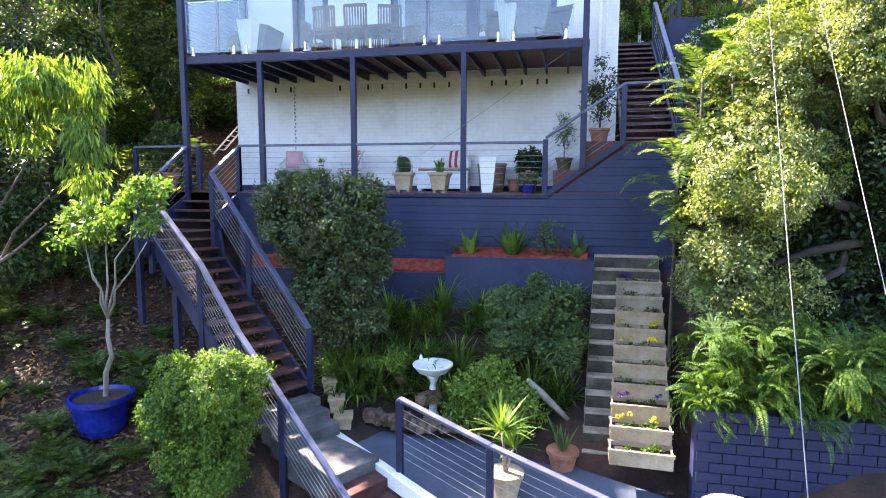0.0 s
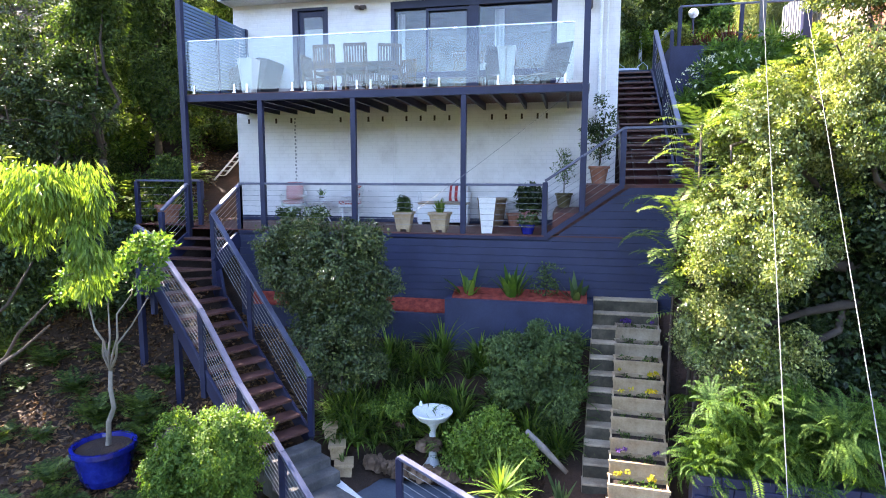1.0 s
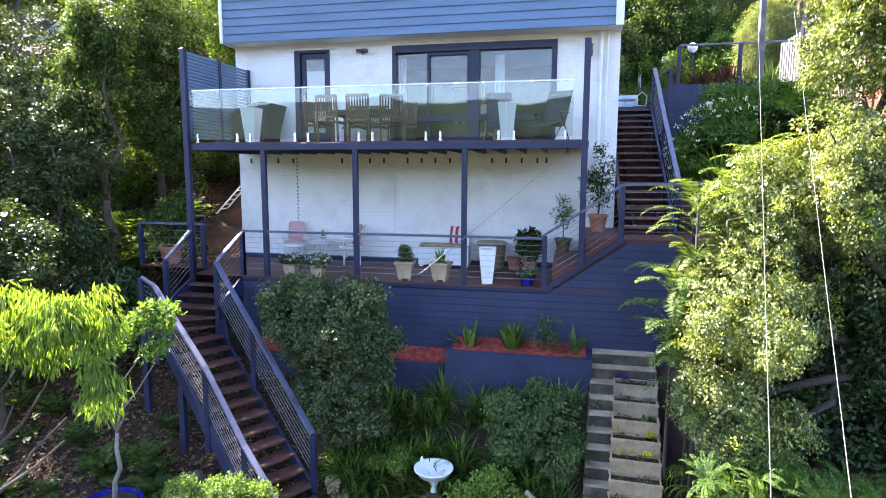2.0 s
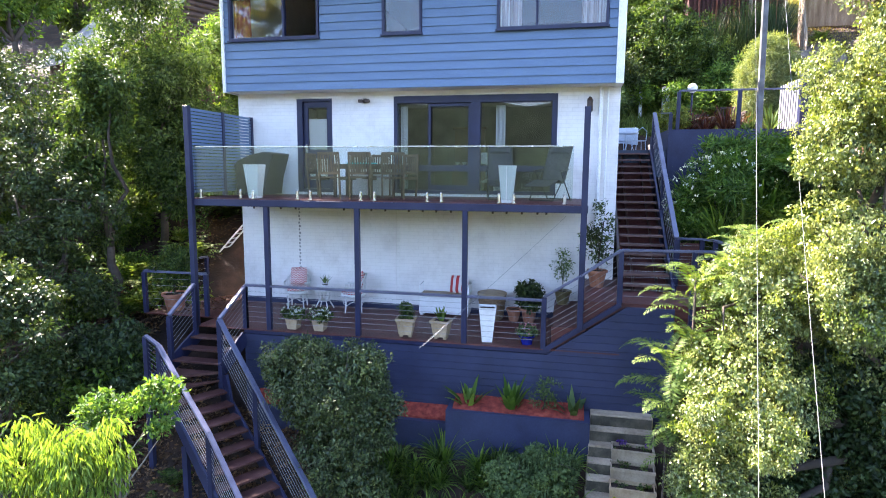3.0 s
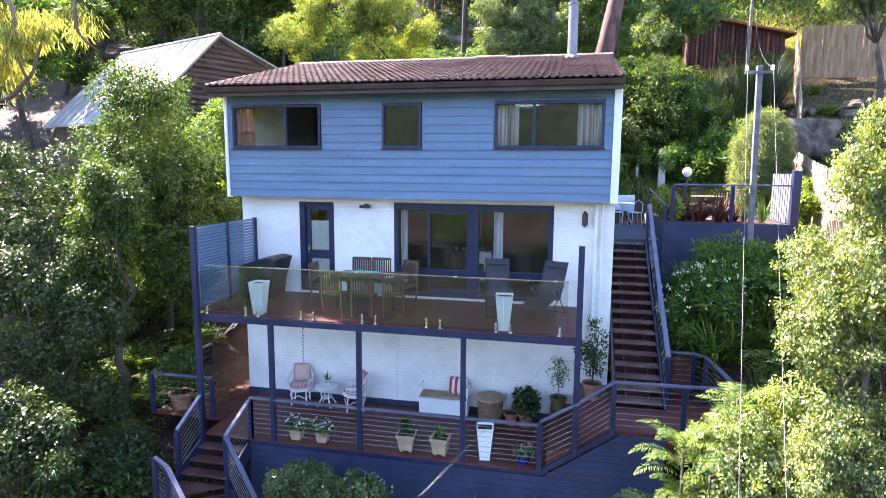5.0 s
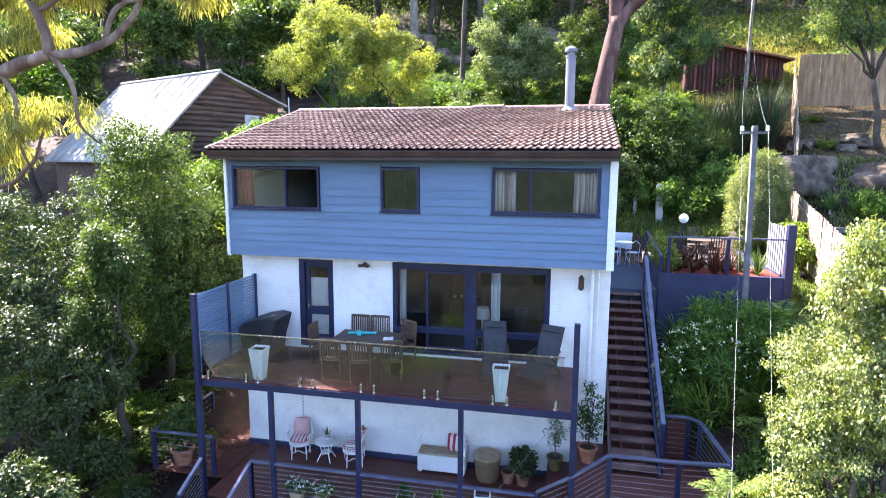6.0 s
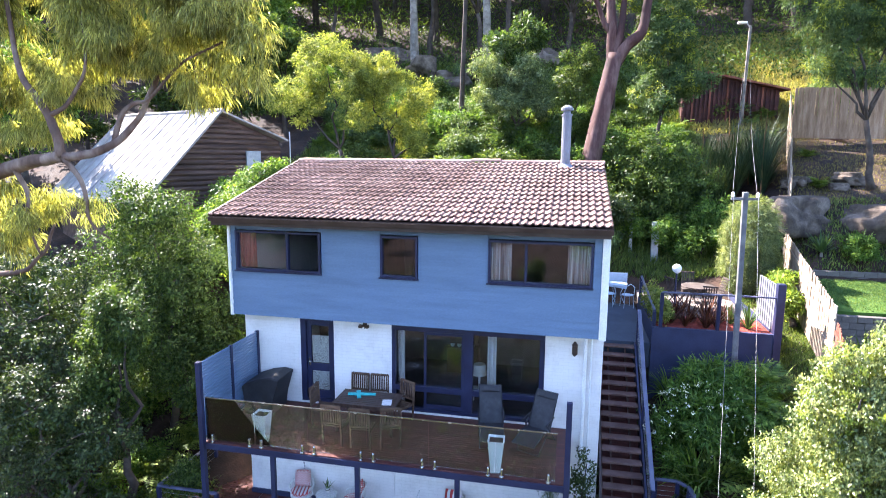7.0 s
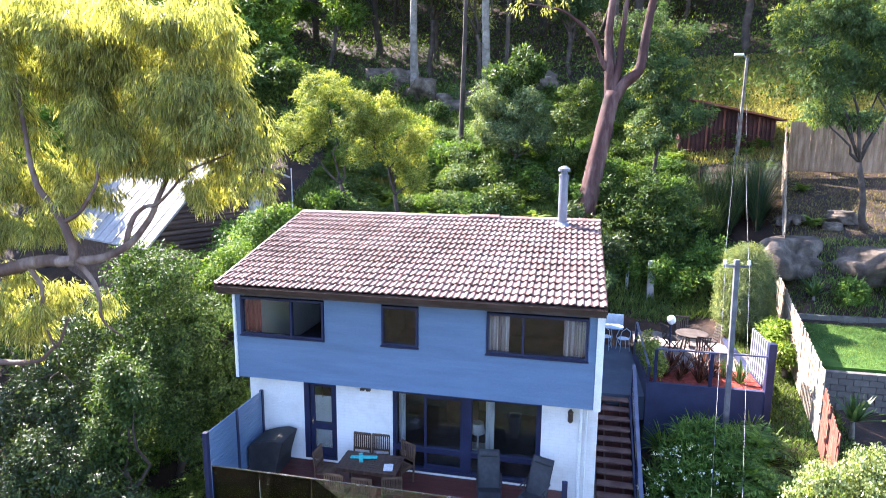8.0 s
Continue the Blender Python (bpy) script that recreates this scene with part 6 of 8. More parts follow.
blobs += [((-4.1, -4.1, 10.9), (0.75, 0.7, 0.5)), ((-2.9, -4.1, 11.0), (0.65, 0.6, 0.55)), ((-1.9, -4.2, 10.8), (0.42, 0.4, 0.5)), ((-2.0, -4.2, 10.3), (0.3, 0.3, 0.35)), ((-6.6, -4.2, 10.3), (0.7, 0.6, 0.55)), ((-7.6, -4.2, 12.4), (0.9, 0.8, 0.8)), ((-7.8, -4.2, 10.9), (0.9, 0.8, 0.8)),
          ((-6.2, -4.3, 8.2), (0.5, 0.4, 0.4)), ((-6.6, -4.3, 7.5), (0.45, 0.4, 0.4))]
blobs += [((-5.2, -4.3, 10.2), (0.6, 0.5, 0.35)), ((-3.0, -3.9, 10.2), (0.5, 0.5, 0.35)), ((-4.9, -4.5, 8.2), (0.3, 0.3, 0.3)), ((-7.4, -4.2, 9.6), (0.7, 0.6, 0.6)), ((-7.3, -4.3, 8.3), (0.6, 0.5, 0.6)), ((-6.0, -4.3, 9.7), (0.6, 0.5, 0.4))]
v = clump_leaves(lumpy(blobs, rng, 15, 0.38), 3900, 30, 0.18, 0.17, 0.018, rng, 1.9, 0.0, 0.2)
part("crown", quads_mesh("crown", v, L_GUM, 4, [[0, 1, 2], [0, 2, 3]]), None, gum).matrix_parent_inverse = gum.matrix_basis.inverted()

# yellow-green wattles behind the house
for i, (f, blobs) in enumerate((((-6.6, 12.2, 7.8), [((-7.6, 12.0, 13.2), (1.5, 1.2, 1.4)), ((-6.6, 12.0, 11.6), (1.7, 1.3, 1.4)), ((-9.0, 12.2, 11.6), (1.3, 1.1, 1.3))]),
                                ((-4.4, 11.8, 7.6), [((-4.3, 11.8, 11.4), (1.6, 1.2, 1.4)), ((-5.4, 11.6, 12.9), (1.2, 1.0, 1.0)), ((-3.4, 11.9, 10.0), (1.2, 1.0, 1.1))]))):
    tree("wattle_tree", f, rel(f, blobs), R(60 + i), BARK_DARK, L_YELLOW, "yellow-green fluffy wattle tree behind the house", r0=0.1, clumps=760, per=34, clump_r=0.2, length=0.13, width=0.04, droop=0.2, group="wattle trees", lumps=8, lump=0.36)

# leaning red-barked gum on the slope
rg = thing("gum_tree", (4.0, 13.6, 8.4), "leaning red-barked gum with pale forked limbs", "tree")
g = Geo()
limb([(3.75, 13.5, 8.0), (4.05, 13.8, 10.0), (4.45, 14.2, 12.0), (4.75, 14.5, 13.5)], 0.47, 0.33, 0.03)
limb([(4.70, 14.5, 13.1), (5.2, 14.55, 13.9), (5.85, 14.6, 14.3), (6.0, 14.7, 16.2), (6.6, 14.9, 19.0), (6.2, 15, 23)], 0.30, 0.10, 0.06)
limb([(4.68, 14.5, 13.1), (4.55, 14.6, 14.4), (4.4, 14.6, 15.6), (4.6, 14.7, 18.5), (3.8, 14.7, 23)], 0.29, 0.08, 0.08)
limb([(4.7, 14.5, 13.4), (4.95, 14.5, 14.6), (5.1, 14.6, 16.4), (5.3, 14.6, 19.5)], 0.2, 0.06, 0.05)
limb([(4.5, 14.55, 14.4), (3.7, 14.3, 16.0), (2.6, 14.2, 16.9), (1.0, 14, 17.2)], 0.12, 0.03, 0.08)
part("trunk", g, BARK_RED, rg, smooth=True).matrix_parent_inverse = rg.matrix_basis.inverted()
v = clump_leaves([((6.2, 14.8, 21.5), (2.6, 2, 1.8)), ((3.0, 14.5, 20.5), (2.4, 2, 1.8)), ((1.5, 14.1, 17.4), (1.2, 0.9, 0.7)), ((7.6, 15, 18.6), (0.9, 0.8, 0.6))], 230, 22, 0.36, 0.22, 0.035, R(71), 1.2, 0.0, 0.3)
part("crown", quads_mesh("crown", v, L_GUM, 4, [[0, 1, 2], [0, 2, 3]]), None, rg).matrix_parent_inverse = rg.matrix_basis.inverted()

# tree over the neighbour's slope
f = (14.6, 13.2, 8.3)
tree("gum_tree", f, rel(f, [((11.5, 13.2, 15.7), (0.9, 0.9, 1.1)), ((12.6, 13.2, 14.1), (1.2, 1.1, 1.1)), ((13.5, 13.3, 16.3), (1.6, 1.4, 1.2)), ((14.7, 13.3, 14.3), (1.4, 1.2, 1.2)), ((12.5, 13.1, 12.7), (0.8, 0.8, 0.6)), ((14.0, 13.2, 12.4), (0.9, 0.8, 0.5)), ((15.6, 13.4, 15.8), (1.5, 1.3, 1.4))]), R(72), BARK_DARK, L_GREY,
     "spreading dark-trunked tree above the neighbour's garden", r0=0.11, clumps=2300, per=28, clump_r=0.24, length=0.15, width=0.04, droop=0.9, fork=0.45, twigs=12, shoots=L_SHOOT)

# mixed scrub round the red-barked gum
for i, (f, blobs, mat, lab) in enumerate((((7.0, 16.2, 9.0), [((6.9, 16.0, 14.4), (1.3, 1.2, 1.4)), ((6.0, 16.2, 16.4), (1.1, 1.0, 1.2)), ((7.9, 16.0, 12.9), (1.2, 1.1, 1.1)), ((6.7, 16.0, 12.0), (1.2, 1.1, 1.1)), ((7.6, 16.3, 16.2), (0.9, 0.9, 0.8))], L_GREY, "tall leafy tree beside the red-barked gum"),
                                          ((0.4, 16.8, 9.5), [((0.8, 16.6, 12.9), (1.2, 1.1, 1.0)), ((-0.9, 16.7, 13.5), (1.1, 1.0, 1.0)), ((-0.2, 16.5, 12.0), (1.4, 1.1, 1.0)), ((1.6, 16.4, 11.8), (0.9, 0.9, 0.8))], L_SAGE, "dull olive scrubby tree on the hillside"),
                                          ((3.2, 15.6, 9.2), [((3.2, 15.4, 13.3), (0.75, 0.8, 1.0)), ((2.9, 15.4, 12.1), (0.9, 0.9, 0.9)), ((3.3, 15.2, 11.0), (0.8, 0.8, 0.8))], L_MID, "leafy green shrub behind the red-barked gum"))):
    tree("scrub_tree", f, rel(f, blobs), R(170 + i), BARK_DARK, mat, lab, r0=0.09, clumps=(1100, 800, 520)[i], per=30, clump_r=0.22, length=0.15, width=0.05, droop=(0.7, 0.4, 0.5)[i], group="scrub trees", twigs=8, shoots=L_SHOOT if i == 0 else None)

# fluffy round shrub and leafy trees round the terrace
f = (9.4, 8.9, 4.3)
tree("weeping_shrub", f, rel(f, [((9.25, 8.9, 6.5), (0.78, 0.78, 1.2)), ((9.25, 8.9, 5.5), (0.82, 0.8, 0.95))]), R(73), BARK_PALE, L_SAGE, "tall egg-shaped grey-green weeping shrub", "shrub", r0=0.06, clumps=1500, per=40, clump_r=0.16, length=0.15, width=0.014, droop=0.5, rise=0.6, lumps=0, fill=0.1)
for i, (f, blobs, mat) in enumerate((((6.6, 13.4, 6.2), [((6.2, 13.2, 9.0), (1.6, 1.3, 1.3)), ((7.4, 13.0, 8.0), (1.4, 1.2, 1.3)), ((5.4, 13.4, 7.6), (1.2, 1.1, 1.2)), ((6.4, 12.8, 6.9), (1.6, 1.1, 0.9))], L_MID),
                                     ((8.4, 11.4, 5.0), [((8.4, 11.4, 6.4), (1.0, 0.9, 1.0)), ((7.4, 11.6, 6.0), (0.9, 0.8, 0.9))], L_BRIGHT),
                                     ((4.6, 11.2, 5.2), [((4.6, 11.4, 7.2), (0.9, 1.0, 1.2)), ((3.6, 11.8, 7.8), (1.0, 1.0, 1.0))], L_DARK),
                                     ((9.9, 6.2, 4.4), [((9.7, 6.4, 5.0), (0.45, 0.6, 0.5)), ((9.9, 7.4, 5.1), (0.4, 0.5, 0.5))], L_LIME))):
    tree("garden_shrub", f, rel(f, blobs), R(80 + i), BARK_DARK, mat, ("tall leafy shrub behind the terrace", "bright shrub at the terrace's edge", "dark shrub behind the house corner", "lime green shrub along the fence")[i], "shrub", r0=0.08, clumps=(640, 300, 320, 150)[i], per=32, clump_r=0.24, length=0.15, width=0.06, group="garden shrubs")

# white-flowered shrub and big leaves beside the side stair
f = (6.6, 1.7, 1.7)
sh = tree("flowering_shrub", f, rel(f, [((6.9, 0.9, 2.9), (0.8, 0.6, 0.8)), ((6.2, 1.5, 2.8), (0.9, 0.8, 0.9)), ((6.7, 1.9, 3.3), (1.0, 0.8, 0.85)), ((7.2, 1.7, 3.0), (0.85, 0.8, 0.9)), ((5.8, 1.1, 2.2), (0.6, 0.6, 0.8)), ((7.4, 1.2, 2.2), (0.9, 0.7, 0.9))]), R(90), BARK_DARK, L_BRIGHT, "green strappy-leaved shrub dotted with white flowers", "shrub", r0=0.06, clumps=700, per=32, clump_r=0.2, length=0.2, width=0.035)
rng = R(91)
p = rng.normal(size=(200, 3))
p = unit(p) * [1.5, 0.95, 1.1] + [0.0, -0.3, 1.0]
v = np.concatenate([leaf_corners(p + rng.normal(size=p.shape) * 0.02, unit(rng.normal(size=p.shape)), 0.05, 0.04, rng) for _ in range(5)])
tagged(part("blossom", quads_mesh("blossom", v, L_PETAL, 4, [[0, 1, 2], [0, 2, 3]]), None, sh, "white star-shaped blossom"), kind="stuff")

# ---- forest up the hill: a few kinds, each set out many times ----
kinds = []
for i, (mat, bark, h, droop, ln, wd, lab) in enumerate(((L_BRIGHT, BARK_DARK, 7, 0.2, 0.24, 0.10, "leafy mid green forest tree on the hill"), (L_GUM, BARK_DARK, 12, 1.0, 0.30, 0.07, "tall gum with sparse hanging crown"), (L_MID, BARK_DARK, 6, 0.2, 0.22, 0.10, "dark green forest tree on the hill"),
                                                        (L_GREY, BARK_DARK, 9, 0.7, 0.28, 0.08, "grey-green gum on the hill"))):
    rng = R(100 + i)
    blobs = []
    for k in range(7):
        a = rng.uniform(0, 6.28)
        d = rng.uniform(0.2, 0.26 * h)
        blobs.append(((d * math.cos(a), d * math.sin(a), h * rng.uniform(0.35 if i in (0, 2) else 0.55, 0.95)), (h * 0.17, h * 0.17, h * rng.uniform(0.10, 0.16))))
    kinds.append((tree("forest_tree", (0, 0, 0), blobs, rng, bark, mat, lab, r0=0.018 * h, clumps=420, per=20, lumps=8, lump=0.36, core=0.2, clump_r=0.08 * h ** 0.8, length=ln, width=wd, droop=droop, group="forest trees", fork=0.6), h))
rng = R(120)
first = set()
spots = []
for y in np.arange(19, 80, 4.0):
    n = int(9 + y * 0.15)
    for k in range(n):
        x = -1.25 * (y + 13) + 1.85 * (y + 13) * (k + rng.uniform(0.1, 0.9)) / n
        yy = y + rng.uniform(-1.6, 1.6)
        if yy < 30 and (-13 < x < 14):
            keep = 0.14 if yy < 24 else 0.42
            if rng.random() > keep:
                continue
        if 7 < x < 19 and yy < 34 and rng.random() < 0.75:
            continue
        spots.append((x, yy))
for x, y in spots:
    k = int(rng.choice(4, p=[0.34, 0.22, 0.26, 0.18]))
    ob, h = kinds[k]
    s = rng.uniform(0.75, 1.3) * (1.0 if y < 32 else 1.25)
    m = Matrix.Translation((x, y, height(x, y) - 0.2)) @ pose(0, 0, 0, rng.normal() * 3, rng.normal() * 3, rng.uniform(0, 360)) @ Matrix.Diagonal((s, s, s * rng.uniform(0.9, 1.2), 1))
    if k not in first:
        first.add(k)
        ob.matrix_basis = m
    else:
        copy_thing(ob, m) if ob.scale[0] == 1 else copy_thing(ob, m @ Matrix.Diagonal((1 / ob.scale[0], 1 / ob.scale[1], 1 / ob.scale[2], 1)))
# the first few are added out of view, to shade the bush on the left
for x, y in ((-17, 0.5), (-19, 3), (-22, -2), (-24, 3), (-23, 8), (-19, 8), (-20, 12), (-17.5, 15), (-14, 15.5), (-24, 15), (-12, 17), (-26, 11)):
    k = int(rng.choice([0, 2]))
    ob, h = kinds[k]
    s = rng.uniform(0.85, 1.1)
    copy_thing(ob, Matrix.Translation((x, y, height(x, y) - 0.2)) @ pose(0, 0, 0, 0, 0, rng.uniform(0, 360)) @ Matrix.Diagonal((s / ob.scale[0], s / ob.scale[1], s / ob.scale[2], 1)))
# two bare tall trunks that stand clear
for x, y, z0, z1, r, bark in ((-7.5, 27.0, 13.6, 26, 0.32, BARK_PALE), (-2.75, 18.5, 10.0, 24, 0.15, BARK_DARK), (-2.2, 24.5, 12.6, 26, 0.3, BARK_PALE), (-1.2, 26, 13, 26, 0.18, BARK_DARK), (5.2, 22, 11.5, 24, 0.16, BARK_DARK)):
    tt = thing("gum_tree", (x, y, z0), "tall straight gum trunk on the hill" if bark is BARK_PALE else "thin dark gum trunk on the hill", "tree", "tall gums")
    rng = R(int(abs(x) * 10))
    g = Geo()
    limb([(0, 0, -0.5), (rng.normal() * 0.15, 0, (z1 - z0) * 0.5), (rng.normal() * 0.4, 0, z1 - z0)], r, r * 0.5, 0.04)
    part("trunk", g, bark, tt, smooth=True)
    v = clump_leaves([((0, 0, z1 - z0), (2.4, 2, 1.5)), ((1, 0, z1 - z0 - 2), (1.5, 1.4, 1.0))], 80, 20, 0.45, 0.26, 0.05, rng, 0.9, 0.0, 0.3)
    part("crown", quads_mesh("crown", v, L_GUM, 4, [[0, 1, 2], [0, 2, 3]]), None, tt)

# undergrowth that nobody could count, high on the hill
rng = R(135)
n = 90000
px = rng.uniform(-45, 35, n)
py = 26 + 44 * rng.random(n) ** 1.4
p = np.stack([px, py, heights(px, py) + rng.random(n) ** 2 * 1.4], 1)
d = rng.normal(size=p.shape)
d[:, 2] = abs(d[:, 2]) + 0.3
solo("undergrowth", quads_mesh("undergrowth", leaf_corners(p, unit(d), 0.28, 0.11, rng), L_MID, 4, [[0, 1, 2], [0, 2, 3]]), None, "green undergrowth between the hill's trees", "undergrowth", kind="stuff")
# trees on the low ground towards the valley, and the far wooded ridge
for i in range(46):
    x, y = rng.uniform(-60, 60), rng.uniform(-110, -26)
    ob, h = kinds[int(rng.choice([0, 2, 3]))]
    s = rng.uniform(0.8, 1.15)
    copy_thing(ob, Matrix.Translation((x, y, height(x, y) - 0.2)) @ pose(0, 0, 0, 0, 0, rng.uniform(0, 360)) @ Matrix.Diagonal((s / ob.scale[0], s / ob.scale[1], s / ob.scale[2], 1)))
ridge = Geo()
for i in range(61):
    x = -420 + 14 * i
    top = 30 + 10 * noise.noise(Vector((x * 0.009, 0, 3))) + 3 * noise.noise(Vector((x * 0.05, 1, 3)))
    ridge.v += [(x, -190, -14), (x, -215, top), (x, -260, -14)]
    if i:
        a = 3 * (i - 1)
        ridge.f += [(a, a + 1, a + 4, a + 3), (a + 1, a + 2, a + 5, a + 4)]
solo("far_ridge", ridge, surface("far_woods", (0.012, 0.022, 0.012), (0.022, 0.038, 0.02), (0.04, 0.06, 0.03), 0.95, 0.08, 0.6, 0.0), "dark wooded ridge across the valley", "hill", kind="structure", smooth=True)

# woods on the low ground, too many to count
n = 150000
px, py = rng.uniform(-55, 60, n), -15 - 60 * rng.random(n) ** 1.5
p = np.stack([px, py, heights(px, py) + rng.random(n) ** 3 * 2.5], 1)
d = rng.normal(size=p.shape)
solo("valley_scrub", quads_mesh("valley_scrub", leaf_corners(p, unit(d), 0.26, 0.11, rng), L_DARK, 4, [[0, 1, 2], [0, 2, 3]]), None, "dark scrub on the low ground towards the valley", "scrub", kind="stuff")

# low bushes and bracken over the slopes, copied about
low = []
for i, (mat, lab) in enumerate(((L_FERN, "green bracken clump on the slope"), (L_MID, "low green bush on the slope"), (L_GREY, "grey-green low bush on the slope"), (L_BRIGHT, "bright green low bush on the slope"))):
    rng = R(140 + i)
    if i == 0:
        v = frond_corners(34, 0.9, rng, 14, 0.16, 0.05, 1.1, 0.9)
        low.append(plant("bracken", (0, 0, 0), lab, "fern", [("fronds", quads_mesh("fronds", v, mat, 4, [[0, 1, 2], [0, 2, 3]]))], "slope plants"))
    else:
        blobs = [((rng.uniform(-0.6, 0.6), rng.uniform(-0.6, 0.6), rng.uniform(0.4, 0.8)), (0.55, 0.55, 0.42)) for _ in range(4)]
        low.append(tree("bush", (0, 0, 0), blobs, rng, BARK_DARK, mat, lab, "bush", r0=0.03, clumps=110, per=22, clump_r=0.22, length=0.13, width=0.06, group="slope plants"))
rng = R(150)
spots = []
for _ in range(300):
    spots.append((rng.uniform(-10, 9.5), rng.uniform(10.6, 19)))
for _ in range(170):
    spots.append((rng.uniform(-16, 18), rng.uniform(19, 30)))
for _ in range(60):
    spots.append((rng.uniform(-13, -5.6), rng.uniform(-4.0, 7)))
for _ in range(14):
    spots.append((rng.uniform(11.5, 20), rng.uniform(13.5, 24)))
for _ in range(7):
    spots.append((rng.uniform(11.8, 19), rng.uniform(9.9, 10.4)))
for _ in range(16):
    spots.append((rng.uniform(6.9, 9.0), rng.uniform(-2.5, 1.0)))
for _ in range(80):
    spots.append((rng.uniform(-3.5, 4.5), rng.uniform(14.5, 20.5)))
used = set()
for x, y in spots:
    if 5.4 < x < 9.6 and 3.5 < y < 12.4:
        continue
    if -5.3 < x < 4.2 and y < 10.4:
        continue
    if -14 < x < -8 and 8 < y < 15.5 or -6.8 < x < -5 and -1.4 < y < 3.5:
        continue
    if 12.5 < x < 20 and 13 < y < 19 and rng.random() < 0.7 or 9 < x < 21 and 23.5 < y < 34:
        continue
    k = int(rng.choice(4, p=[0.52, 0.18, 0.12, 0.18]))
    s = rng.uniform(0.6, 1.35)
    m = Matrix.Translation((x, y, height(x, y) - 0.05)) @ pose(0, 0, 0, 0, 0, rng.uniform(0, 360)) @ Matrix.Diagonal((s, s, s, 1))
    if k not in used:
        used.add(k)
        low[k].matrix_basis = m
    else:
        sc = low[k].scale
        copy_thing(low[k], m @ Matrix.Diagonal((1 / sc[0], 1 / sc[1], 1 / sc[2], 1)))


# ---- furniture and pots ----
WICKER_W = surface("white_wicker", (0.5, 0.5, 0.48), (0.68, 0.68, 0.66), (0.78, 0.78, 0.76), 0.6, 20, 90, 0.6)
WICKER = surface("brown_wicker", (0.10, 0.06, 0.03), (0.17, 0.11, 0.06), (0.25, 0.17, 0.10), 0.7, 30, 90, 0.7)
TERRA = surface("terracotta_pot", (0.20, 0.075, 0.04), (0.30, 0.125, 0.07), (0.38, 0.19, 0.12), 0.75, 5, 40, 0.3)
CREAM = surface("cream_planter", (0.27, 0.19, 0.105), (0.37, 0.27, 0.16), (0.46, 0.355, 0.225), 0.7, 4, 40, 0.25, jitter=0.08)
BLUE_GLAZE = surface("cobalt_glaze", (0.005, 0.008, 0.09), (0.009, 0.014, 0.18), (0.018, 0.03, 0.28), 0.15, 3, 30, 0.05, spec=0.6)
DARK_COVER = surface("charcoal_cover", (0.012, 0.012, 0.014), (0.02, 0.02, 0.024), (0.035, 0.035, 0.04), 0.55, 4, 40, 0.3)
TEAK = surface("teak", (0.055, 0.03, 0.018), (0.095, 0.055, 0.033), (0.15, 0.095, 0.06), 0.6, 3, 40, 0.3, stretch=(1, 1, 6), jitter=0.15)
TEAK_GREY = surface("weathered_teak", (0.065, 0.045, 0.034), (0.12, 0.088, 0.068), (0.21, 0.165, 0.13), 0.7, 3, 40, 0.3, stretch=(1, 1, 6), jitter=0.15)
TEAL = surface("teal_cloth", (0.02, 0.30, 0.30), (0.04, 0.42, 0.42), (0.08, 0.52, 0.5), 0.8, 8, 50, 0.2)
TAN = surface("tan_cushion", (0.24, 0.17, 0.10), (0.33, 0.25, 0.16), (0.40, 0.31, 0.21), 0.85, 6, 60, 0.3)


def stripes(name, a, b, period, zig=0.0, axis=2):
    """Woven bands of two colours, straight or zigzag."""
    def build(nt, bs):
        tc = nt.nodes.new("ShaderNodeTexCoord")
        sep = nt.nodes.new("ShaderNodeSeparateXYZ")
        nt.links.new(tc.outputs["Object"], sep.inputs[0])

        def calc(op, x, y=None):
            n = nt.nodes.new("ShaderNodeMath")
            n.operation = op
            for s, v in zip(n.inputs, (x, y)):
                if v is None:
                    continue
                if isinstance(v, (int, float)):
                    s.default_value = v
                else:
                    nt.links.new(v, s)
            return n.outputs[0]
        c = sep.outputs[axis]
        if zig:
            c = calc("ADD", c, calc("MULTIPLY", calc("PINGPONG", calc("ADD", sep.outputs[0], 10), zig), 0.8))
        k = calc("GREATER_THAN", calc("FRACT", calc("DIVIDE", calc("ADD", c, 10), period)), 0.5)
        nt.links.new(mixed(nt, k, a, b), bs.inputs["Base Color"])
        bs.inputs["Roughness"].default_value = 0.9
        bump(nt, bs, noise_out(nt, 150, 2), 0.2, 0.002)
    return material(name, build)


CHEVRON = stripes("red_white_chevron", (0.42, 0.045, 0.04), (0.66, 0.62, 0.60), 0.055, 0.045)
BANDS = stripes("red_white_bands", (0.40, 0.035, 0.035), (0.66, 0.62, 0.60), 0.14, 0, 0)


def cushion(w, h, t, m=None):
    g = Geo()
    n = 8
    for side in (1, -1):
        s = len(g.v)
        for j in range(n + 1):
            for i in range(n + 1):
                u, v = i / n * 2 - 1, j / n * 2 - 1
                d = t / 2 * (max(0, 1 - u ** 4) * max(0, 1 - v ** 4)) ** 0.5
                pinch = 1 - 0.06 * (u * u + v * v) / 2
                p = Vector((u * w / 2 * pinch, side * d, v * h / 2 * pinch))
                g.v.append(tuple(m @ p if m else p))
        for j in range(n):
            for i in range(n):
                a = s + j * (n + 1) + i
                q = (a, a + 1, a + n + 2, a + n + 1)
                g.f.append(q if side < 0 else q[::-1])
    return g


